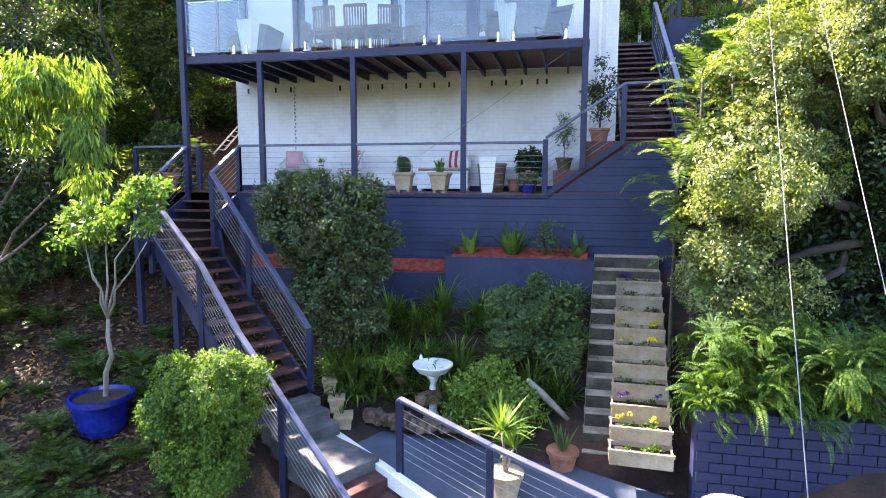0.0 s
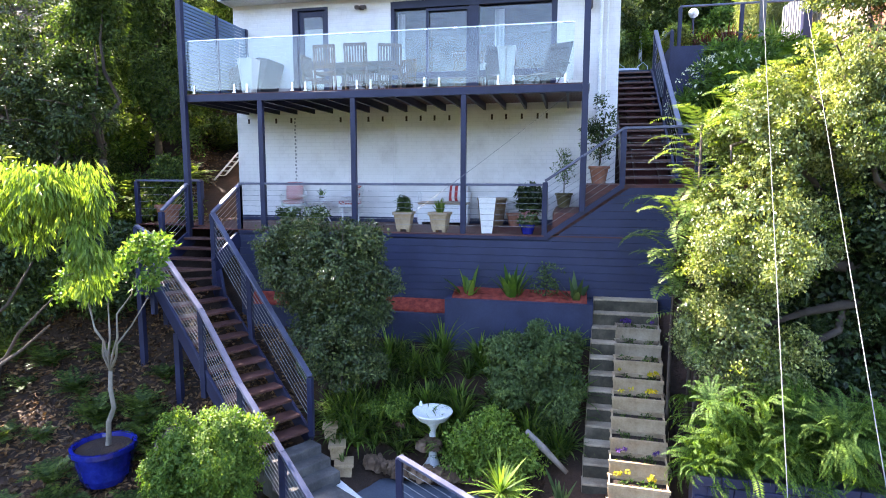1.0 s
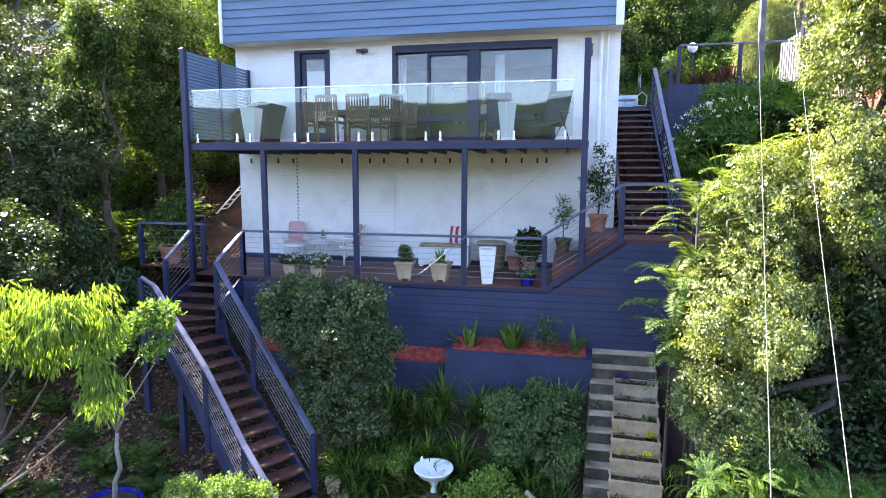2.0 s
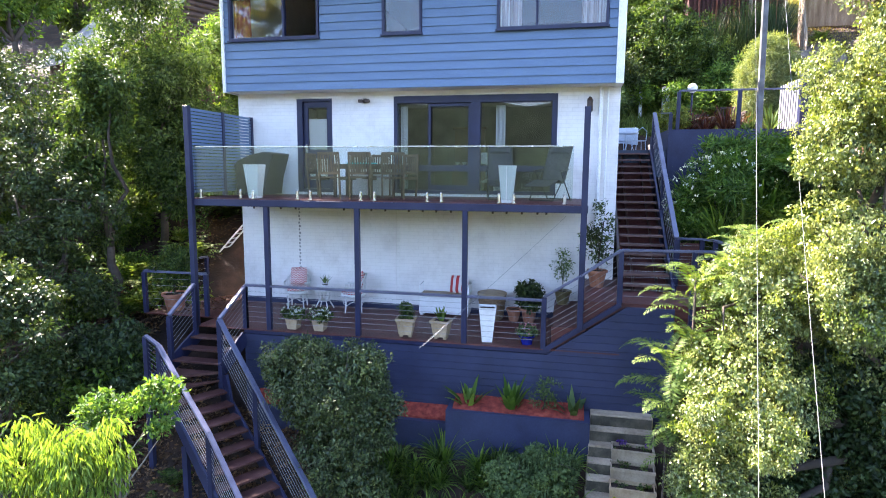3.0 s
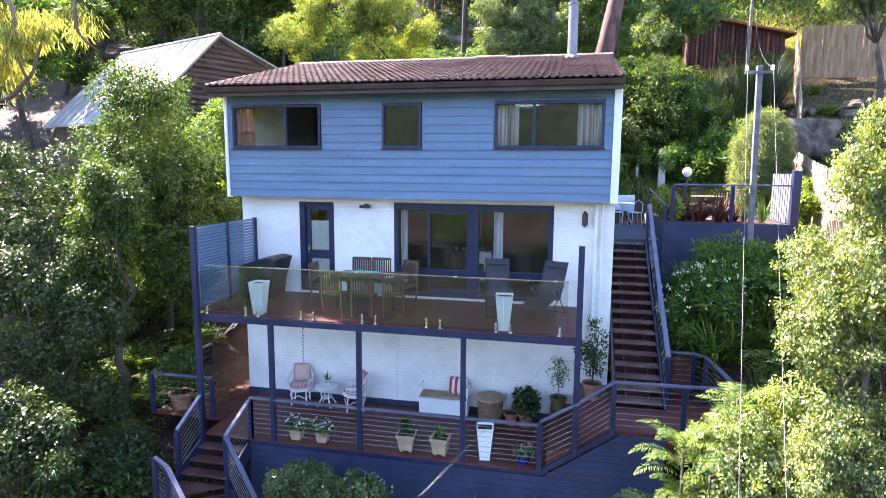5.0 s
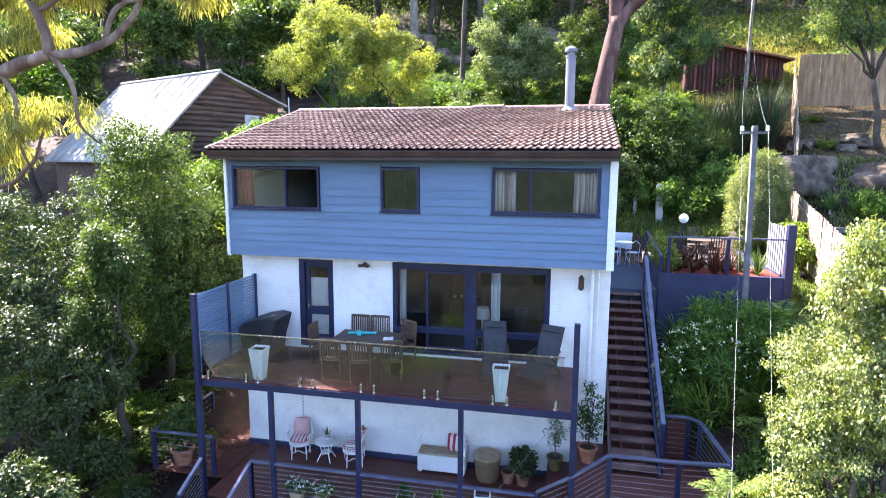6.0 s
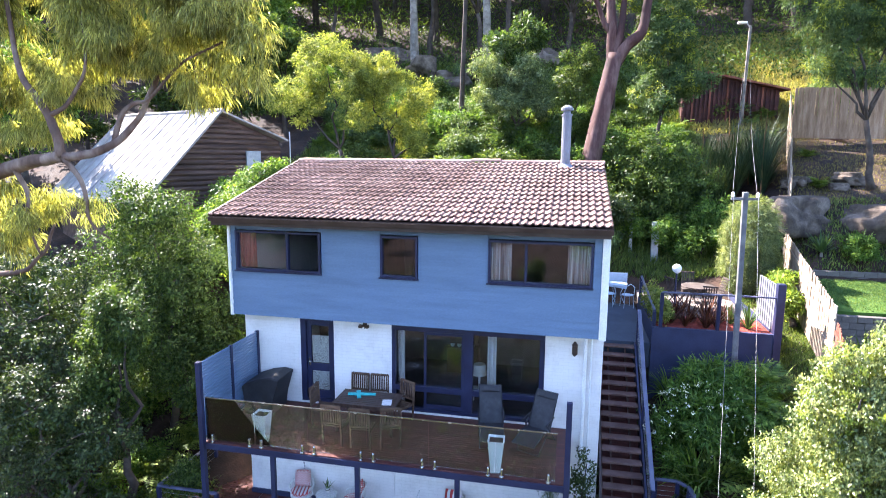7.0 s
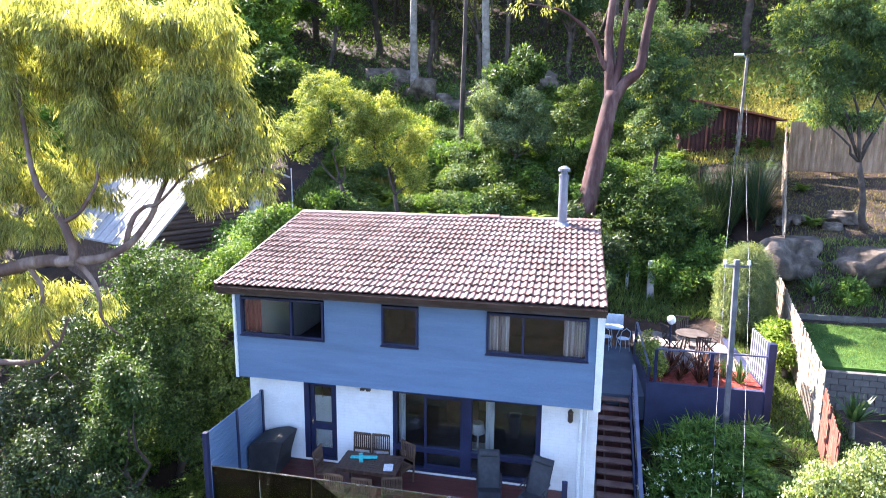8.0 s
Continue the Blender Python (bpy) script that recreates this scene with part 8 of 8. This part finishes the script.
for i in range(10):
    s = i / 9
    x0, x1 = 3.88 - 0.24 * s, 4.58 - 0.16 * s
    y, zt = -2.74 - 2.66 * s, -1.44 - 1.76 * s
    h = 0.20
    ob = thing("planter_box", ((x0 + x1) / 2, y, zt - h), "cream rectangular planter box of flowers on the stair" if i > 1 else "weathered grey rectangular planter box on the stair", "planter", "planter boxes", turn=-3)
    w, d = (x1 - x0) / 2, 0.145
    bx = Geo().box(-w, w, -d, -d + 0.02, 0, h).box(-w, w, d - 0.02, d, 0, h).box(-w, -w + 0.02, -d + 0.02, d - 0.02, 0, h).box(w - 0.02, w, -d + 0.02, d - 0.02, 0, h).box(-w + 0.02, w - 0.02, -d + 0.02, d - 0.02, 0.0, 0.02)
    mat = CONCRETE if i < 2 else CREAM
    part("box", bx, mat, ob)
    part("rim", Geo().box(-w - 0.015, w + 0.015, -d - 0.015, -d + 0.022, h - 0.035, h + 0.005).box(-w - 0.015, w + 0.015, d - 0.022, d + 0.015, h - 0.035, h + 0.005), mat, ob)
    part("soil", Geo().box(-w + 0.02, w - 0.02, -d + 0.022, d - 0.022, 0.06, h - 0.05), SOIL, ob)
    q = part("leaves", ball(250 + i, [((-0.18, 0, 0.02), (0.13, 0.07, 0.07)), ((0.15, 0, 0.02), (0.15, 0.07, 0.07))], 18, 12, 0.035, 0.045, 0.022, L_BRIGHT if i > 7 else L_MID), None, ob)
    q.location = (0, 0, h - 0.055)
    if i in (0, 4, 7, 8, 3):
        q = part("flowers", ball(270 + i, [((-0.2, 0, 0.08), (0.1, 0.05, 0.04)), ((0.2, 0, 0.08), (0.08, 0.05, 0.04))], 6, 22, 0.03, 0.03, 0.026, FLOWER_P if i in (0, 7) else FLOWER_Y), None, ob)
        q.location = (0, 0, h)

# plants in the raised bed and strap-leaved borders
for x, y, ln, n, mat, lab, sp in ((1.25, -2.2, 0.62, 16, L_BRIGHT, "arching bromeliad in the mulch bed", 1.3), (2.05, -2.2, 0.72, 26, L_BRIGHT, "bird's nest fern in the mulch bed", 0.9), (3.2, -2.2, 0.6, 14, L_GREY, "strappy plant in the mulch bed", 1.2)):
    plant("bed_plant", (x, y, -1.24), lab, "plant", [("leaves", tuft(n, ln, 0.14, int(300 + x * 10), mat, sp, 0.5, 0.4))], "bed plants")
plant("bed_shrub", (2.65, -2.2, -1.24), "thin upright grey shrub in the mulch bed", "shrub", [("stem", stem(0.5, 0.012, BARK_DARK, 0.05)), ("leaves", ball(310, [((0, 0, 0.4), (0.22, 0.15, 0.3)), ((0.15, 0, 0.6), (0.15, 0.12, 0.15))], 45, 12, 0.08, 0.07, 0.025, L_GREY))])
tree_fern = plant("tree_fern", (7.5, 1.0, height(7.5, 1.0)), "spreading tree fern with broad blue-green fronds", "fern", [("stem", stem(1.0, 0.06, BARK_DARK)), ("fronds", quads_mesh("fronds", frond_corners(20, 0.9, R(355), 24, 0.19, 0.035, 1.35, 0.9, 0.1) + np.array([0, 0, 1.0]), L_BRIGHT, 4, [[0, 1, 2], [0, 2, 3]]))], "tree ferns")
for x, y, r in ((8.0, 0.5, 40), (7.9, 1.9, 120)):
    copy_thing(tree_fern, pose(x, y, height(x, y), 0, 0, r))
clump = plant("strap_plant", (-0.35, -4.0, -3.45), "arching dark strap-leaved border plant", "plant", [("leaves", tuft(70, 0.75, 0.045, 320, L_BRIGHT, 1.1, 0.9, 0.0))], "border plants")
clump2 = plant("strap_plant", (-0.75, -3.7, -3.15), "dense dark strap-leaved border plant", "plant", [("leaves", tuft(60, 0.6, 0.05, 321, L_MID, 1.2, 0.8, 0.1))], "border plants")
rng = R(322)
for i in range(120):
    x, y = rng.uniform(-0.9, 3.2), rng.uniform(-4.1, -2.65)
    if 1.6 < x < 2.6 and y < -3.9:
        continue
    copy_thing(clump if rng.random() < 0.45 else clump2, Matrix.Translation((x, y, height(x, y) - 0.02)) @ pose(0, 0, 0, 0, 0, rng.uniform(0, 360)) @ Matrix.Diagonal((*[rng.uniform(0.6, 1.15)] * 3, 1)))
for i in range(44):
    x, y = rng.uniform(5.6, 8.4), rng.uniform(0.2, 3.5)
    copy_thing(clump if rng.random() < 0.4 else clump2, Matrix.Translation((x, y, height(x, y) - 0.02)) @ pose(0, 0, 0, 0, 0, rng.uniform(0, 360)) @ Matrix.Diagonal((*[rng.uniform(1.1, 1.7)] * 3, 1)))
# rocks that edge the border
for i in range(16):
    s = i / 15
    x, y = 0.0 + 1.9 * s, -4.22 - 0.25 * math.sin(math.pi * s)
    boulder((x, y, -3.62 + 0.1 * rng.random()), (rng.uniform(0.09, 0.16), rng.uniform(0.09, 0.15), rng.uniform(0.09, 0.16)), 20 + i, "brown sandstone rock edging the garden border", "edging rocks", ROCK_BROWN)
for i in range(14):
    boulder((rng.uniform(-0.2, 2.0), rng.uniform(-4.1, -3.3), -3.35 + 0.25 * rng.random()), (rng.uniform(0.09, 0.16), rng.uniform(0.08, 0.14), rng.uniform(0.08, 0.16)), 40 + i, "brown sandstone rock edging the garden border", "edging rocks", ROCK_BROWN)
solo("driftwood_log", Geo().tube([(0, 0, 0), (0.25, -0.12, -0.18), (0.62, -0.25, -0.48)], [0.04, 0.055, 0.035], 9), BARK_PALE, "grey weathered log leaning in the shrubs", "log", smooth=True, at=(2.5, -4.35, -2.75))
boulder((-3.0, -5.0, -3.2), (0.6, 0.35, 0.3), 3, "flat grey sandstone slab beside the blue pot", "slabs")

# ferns: over the brick wall, under the bush trees
fern = plant("fishbone_fern", (5.2, -5.55, -2.45), "arching bright green fishbone fern over the wall", "fern", [("fronds", quads_mesh("fronds", frond_corners(26, 0.95, R(330), 40, 0.055, 0.019, 1.35, 1.1, 0.35), L_FROND, 4, [[0, 1, 2], [0, 2, 3]]))], "wall ferns")
for i in range(110):
    x = 4.72 + 3.6 * rng.random() ** 1.3
    copy_thing(fern, Matrix.Translation((x, rng.uniform(-5.75, -4.9), -2.75 + rng.uniform(0, 1.05))) @ pose(0, 0, 0, rng.uniform(15, 60), rng.normal() * 16, rng.uniform(0, 360)) @ Matrix.Diagonal((*[rng.uniform(0.4, 0.72)] * 3, 1)))
palm = plant("feathery_palm", (4.85, -3.95, height(4.85, -3.95) - 0.05), "feathery bright green palm among the hedge", "palm", [("stem", stem(4.75, 0.035, BARK_DARK)), *[("frond", quads_mesh("frond", frond_corners(1, 0.85, R(3400 + k), 30, 0.13, 0.02, 1.35, 1.0, 0.2) + np.array([0, 0, 4.7 - 0.75 * (k % 2) - 0.02 * k]), L_FERN, 4, [[0, 1, 2], [0, 2, 3]])) for k in range(30)]], "palms")
for x, y, dz, r in ((5.35, -4.05, 0.1, 70), (4.55, -4.05, -0.9, 190), (5.6, -3.8, 0.5, 130), (4.9, -4.15, -1.5, 20)):
    copy_thing(palm, pose(x, y, height(x, y) - 0.05 + min(0, dz), 0, 0, r))
fern2 = plant("ground_fern", (-4.6, -5.9, -3.6), "green fern on the leaf-littered slope", "fern", [("fronds", quads_mesh("fronds", frond_corners(22, 0.55, R(350), 16, 0.09, 0.03, 1.2, 0.9), L_MID, 4, [[0, 1, 2], [0, 2, 3]]))], "slope ferns")
for i in range(120):
    x, y = rng.uniform(-9.5, -2.0), rng.uniform(-8.2, -3.4)
    if x > -4.6 + (y + 3) * -0.9 and y > -5.2:
        continue
    if (x + 3.95) ** 2 + (y + 5.5) ** 2 < 0.4:
        continue
    copy_thing(fern2, Matrix.Translation((x, y, height(x, y) - 0.02)) @ pose(0, 0, 0, 0, 0, rng.uniform(0, 360)) @ Matrix.Diagonal((*[rng.uniform(0.6, 1.3)] * 3, 1)))
for i in range(36):
    x, y = rng.uniform(-7.6, -5.4), rng.uniform(3.4, 6.2)
    copy_thing(fern2, Matrix.Translation((x, y, height(x, y) - 0.02)) @ pose(0, 0, 0, 0, 0, rng.uniform(0, 360)) @ Matrix.Diagonal((*[rng.uniform(0.7, 1.2)] * 3, 1)))
# fallen leaves on the slope and on the side path
n = 30000
px, py = rng.uniform(-11, -1.5, n), rng.uniform(-8.5, 0.5, n)
keep = ~((px > -4.8) & (py > -2.0)) & ~((px > -6.6) & (py > -1.3))
px, py = px[keep], py[keep]
p = np.stack([px, py, heights(px, py) + 0.05], 1)
d = rng.normal(size=p.shape)
d[:, 2] *= 0.25
solo("leaf_litter", quads_mesh("leaf_litter", leaf_corners(p, unit(d), 0.12, 0.05, rng), L_DRY, 4, [[0, 1, 2], [0, 2, 3]]), None, "scattered brown fallen leaves on the slope", "leaves", kind="stuff")
p = np.stack([rng.uniform(-6.5, -5.1, 700), rng.uniform(-1.2, 3.3, 700), np.full(700, 0.012)], 1)
d = rng.normal(size=p.shape)
d[:, 2] *= 0.08
qx, qy = rng.uniform(-8.5, -5.2, 5000), rng.uniform(-1.0, 6.5, 5000)
k = ~((qx > -6.6) & (qy < 3.4))
qx, qy = qx[k], qy[k]
p = np.concatenate([p, np.stack([qx, qy, heights(qx, qy) + 0.05], 1)])
d = np.concatenate([d, rng.normal(size=(len(qx), 3)) * [1, 1, 0.25]])
solo("leaf_litter", quads_mesh("leaf_litter", leaf_corners(p, unit(d), 0.09, 0.035, rng), L_DRY, 4, [[0, 1, 2], [0, 2, 3]]), None, "brown fallen leaves on the side path boards", "leaves", kind="stuff")

# terrace: cordylines, table and chairs, pots
cord = plant("cordyline", (6.1, 4.6, 4.4), "bronze spiky cordyline in the mulch", "plant", [("leaves", tuft(40, 0.75, 0.05, 360, L_RED, 1.2, 0.5, 0.4))], "cordylines")
for x, y, s in ((6.7, 4.9, 0.9), (7.3, 4.5, 0.8), (6.4, 5.2, 1.0), (7.0, 4.3, 1.0), (6.0, 5.2, 0.8), (7.6, 5.1, 0.9), (6.45, 4.35, 0.7), (7.2, 5.1, 1.1)):
    copy_thing(cord, Matrix.Translation((x, y, 4.4)) @ pose(0, 0, 0, 0, 0, x * 50) @ Matrix.Diagonal((s, s, s, 1)))
spiky = plant("yucca", (8.15, 4.5, 4.4), "green and cream striped yucca in the mulch", "plant", [("leaves", tuft(46, 0.8, 0.05, 361, L_GREY, 1.4, 0.4, 0.6))], "yuccas")
for x, y in ((6.3, -0.9), (6.9, -0.5), (7.4, -1.0)):
    copy_thing(spiky, pose(x, y, height(x, y), 0, 0, x * 90))
copy_thing(spiky, Matrix.Translation((7.8, 4.9, 4.4)) @ Matrix.Diagonal((0.8, 0.8, 0.8, 1)))
for x, y, s in ((5.8, 5.0, 0.55), (5.75, 5.9, 0.6), (5.85, 4.4, 0.45)):
    plant("terrace_shrub", (x, y, 4.4), "small lime green shrub on the terrace edge", "shrub", [("leaves", ball(int(370 + y * 10), [((0, 0, s * 0.8), (s * 0.5, s * 0.5, s * 0.7))], 70, 20, 0.1, 0.09, 0.04, L_YELLOW))], "terrace shrubs")
OLD = surface("grey_weathered_timber", (0.035, 0.025, 0.02), (0.06, 0.045, 0.036), (0.10, 0.08, 0.064), 0.8, 3, 40, 0.3)


def terrace_set():
    t = thing("garden_table", (7.3, 7.2, 4.28), "weathered round timber garden table", "table")
    part("top", Geo().lathe([(0.5, 0.70), (0.52, 0.71), (0.52, 0.73), (0.5, 0.74)], (0, 0, 0), 20), OLD, t)
    for k in range(4):
        a = math.radians(45 + 90 * k)
        part("leg", Geo().bar((0.4 * math.cos(a), 0.4 * math.sin(a), 0), (0.25 * math.cos(a), 0.25 * math.sin(a), 0.7), 0.04, 0.04), OLD, t)
    c = thing("garden_chair", (6.7, 7.4, 4.28), "weathered folding timber garden chair", "chair", "garden chairs", turn=120)
    part("seat", Geo().box(-0.22, 0.22, -0.2, 0.2, 0.42, 0.45), OLD, c)
    for i in range(6):
        part("back_slat", Geo().bar((-0.18 + i * 0.072, 0.2, 0.45), (-0.18 + i * 0.072, 0.34, 0.95), 0.012, 0.03, (1, 0, 0)), OLD, c)
    part("back_rail", Geo().bar((-0.22, 0.34, 0.94), (0.22, 0.34, 0.94), 0.03, 0.05), OLD, c)
    for sx in (-0.2, 0.2):
        part("leg", Geo().bar((sx, -0.22, 0.0), (sx, 0.2, 0.43), 0.03, 0.03), OLD, c)
        part("leg", Geo().bar((sx, 0.22, 0.0), (sx, -0.2, 0.43), 0.03, 0.03), OLD, c)
    for x, y, r in ((7.9, 7.5, -80), (7.2, 8.1, 0), (7.5, 6.4, 170)):
        copy_thing(c, pose(x, y, 4.28, 0, 0, r))


terrace_set()
PALE_BLUE = surface("pale_blue_paint", (0.35, 0.45, 0.55), (0.45, 0.56, 0.66), (0.55, 0.65, 0.74), 0.5, 4, 40, 0.1)
t = thing("cafe_table", (4.9, 8.6, 3.93), "small pale blue metal cafe table", "table")
part("top", Geo().lathe([(0.32, 0.70), (0.34, 0.71), (0.34, 0.73), (0.32, 0.735)], (0, 0, 0), 18), PALE_BLUE, t)
for k in range(3):
    a = 2.1 * k
    part("leg", Geo().tube([(0.26 * math.cos(a), 0.26 * math.sin(a), 0), (0.1 * math.cos(a), 0.1 * math.sin(a), 0.35), (0.24 * math.cos(a), 0.24 * math.sin(a), 0.7)], 0.012, 6), PALE_BLUE, t)
c = thing("cafe_chair", (4.6, 8.2, 3.93), "pale blue metal cafe chair", "chair", "cafe chairs", turn=160)
part("seat", Geo().lathe([(0.18, 0.43), (0.2, 0.44), (0.2, 0.455), (0.17, 0.46)], (0, 0, 0), 14), PALE_BLUE, c)
part("back", Geo().tube([(-0.18, 0.14, 0.45), (-0.17, 0.2, 0.75), (0, 0.22, 0.88), (0.17, 0.2, 0.75), (0.18, 0.14, 0.45)], 0.012, 6), PALE_BLUE, c)
for sx in (-0.15, 0.15):
    for sy in (-0.14, 0.14):
        part("leg", Geo().tube([(sx, sy, 0.44), (sx * 1.2, sy * 1.2, 0)], 0.011, 6), PALE_BLUE, c)
copy_thing(c, pose(5.2, 8.1, 3.93, 0, 0, 200))
solo("panel_screen", Geo().box(4.1, 5.3, 9.4, 9.45, 3.93, 4.9), PALE_BLUE, "low pale blue panel screen at the walkway's end", "screen", bevel=0.01)
# pampas reeds by the fence and grass tufts below
reed = plant("pampas_reeds", (9.2, 14.2, 6.6), "tall reed clump with pale feathery plumes", "reeds", [("leaves", tuft(420, 2.7, 0.022, 380, L_REED, 0.6, 0.7, 0.1)), *[("plume", blade_mesh("plume", blades(1, 3.0, 0.06, R(3810 + k), 0.4, 0.15, 6, 0.3, 0.6), L_DRY)) for k in range(4)]], "reed clumps")
for x, y in ((10.0, 14.6), (10.8, 15.2), (9.6, 15.4), (8.6, 15.0), (11.3, 15.6), (10.3, 16.2), (9.0, 16.2), (11.0, 14.2), (8.4, 14.0)):
    copy_thing(reed, pose(x, y, height(x, y), 0, 0, x * 70))
agave = plant("agave", (10.75, 3.6, 3.5), "large grey-green agave rosette on a stem", "plant", [("stem", stem(0.5, 0.08, BARK_PALE)), ("leaves", blade_mesh("leaves", blades(40, 0.8, 0.12, R(390), 1.7, 0.2, 5, 0.05, 0.7) + [0, 0, 0.45], L_GREY))], "agaves")
for x, y in ((13.2, 10.3), (12.0, 10.3), (14.6, 10.4)):
    copy_thing(agave, pose(x, y, height(x, y) - 0.3, 0, 0, x * 40))


# ---- grass: the strip beside the terrace and the sunny slope above ----
L_GRASS = leaf("grass_blade", (0.065, 0.105, 0.028), (0.12, 0.18, 0.05), (0.21, 0.27, 0.10), 0.35, 0.6)
L_MEADOW = leaf("meadow_grass_blade", (0.18, 0.165, 0.06), (0.28, 0.26, 0.10), (0.41, 0.375, 0.17), 0.4, 0.7)
L_STRAW = leaf("dry_grass_blade", (0.14, 0.12, 0.05), (0.21, 0.18, 0.08), (0.30, 0.26, 0.125), 0.3, 0.7)


def grass(x0, x1, y0, y1, n, mat, seed, label, ln=0.14, wd=0.02, skip=None):
    rng = R(seed)
    px, py = rng.uniform(x0, x1, n), rng.uniform(y0, y1, n)
    if skip is not None:
        k = ~skip(px, py)
        px, py = px[k], py[k]
    p = np.stack([px, py, heights(px, py)], 1)
    d = rng.normal(size=p.shape) * 0.45
    d[:, 2] = 1
    return solo("grass", quads_mesh("grass", leaf_corners(p, unit(d), ln, wd, rng), mat, 4, [[0, 1, 2], [0, 2, 3]]), None, label, "grass", kind="stuff")


grass(8.8, 10.8, -0.5, 11.5, 26000, L_GRASS, 400, "uneven green grass between terrace and fence")
grass(11.5, 24, 12.0, 20, 17000, L_STRAW, 401, "sparse dry grass on the bare brown slope", 0.13, 0.022)
grass(8, 24, 20, 34, 52000, L_MEADOW, 402, "sunlit yellow-green grass on the upper slope", 0.3, 0.05)
n = 16000
rng = R(408)
p = np.stack([rng.uniform(11.0, 17.0, n), rng.uniform(5.15, 9.55, n), np.full(n, 4.94)], 1)
p[:, 2] += (p[:, 1] - 5.1) / 4.5 * 0.08 - 0.02
d = rng.normal(size=p.shape) * 0.5
d[:, 2] = 1
solo("grass", quads_mesh("grass", leaf_corners(p, unit(d), 0.06, 0.014, rng), L_GRASS, 4, [[0, 1, 2], [0, 2, 3]]), None, "short mown grass blades on the neighbouring lawn", "grass", kind="stuff")
grass(-10, 9, 10, 20, 60000, L_GRASS, 403, "long green grass and weeds on the hillside", 0.38, 0.035)
grass(-7, 4, 15, 20.5, 16000, L_STRAW, 405, "pale dry grass in the hillside clearing", 0.4, 0.03)
grass(-14, 14, -15.5, -7.2, 30000, L_GRASS, 407, "rough grass and weeds below the garden", 0.3, 0.03, lambda x, y: (x > -1.2) & (x < 9.6) & (y > -8.4))
grass(11, 24, 9.7, 12.6, 9000, L_GRASS, 406, "short grass between lawn and boulders", 0.2, 0.03)
grass(-12, 9, 20, 30, 30000, L_GRASS, 404, "long green grass higher on the hillside", 0.5, 0.05)

pot("white_pot", (11.2, 2.6, height(11.2, 2.6)), ROUND, WHITE, "round white pot in the neighbouring yard", "pot")

# small white ladder leaning by the side path
ld = thing("ladder", (-6.6, 2.3, height(-6.6, 2.3)), "short white metal ladder leaning beside the path", "ladder")
la, lb = Vector((-6.75, 2.2, height(-6.75, 2.2) - 0.05)), Vector((-6.15, 2.5, 1.75))
for off in (-0.17, 0.17):
    q = part("stile", Geo().bar(la + Vector((0, off, 0)), lb + Vector((0, off, 0)), 0.03, 0.05, (0, 1, 0)), WHITE, ld)
    q.matrix_parent_inverse = ld.matrix_basis.inverted()
for k in range(1, 6):
    c = la.lerp(lb, k / 6)
    q = part("rung", Geo().tube([c + Vector((0, -0.17, 0)), c + Vector((0, 0.17, 0))], 0.014, 6), WHITE, ld)
    q.matrix_parent_inverse = ld.matrix_basis.inverted()
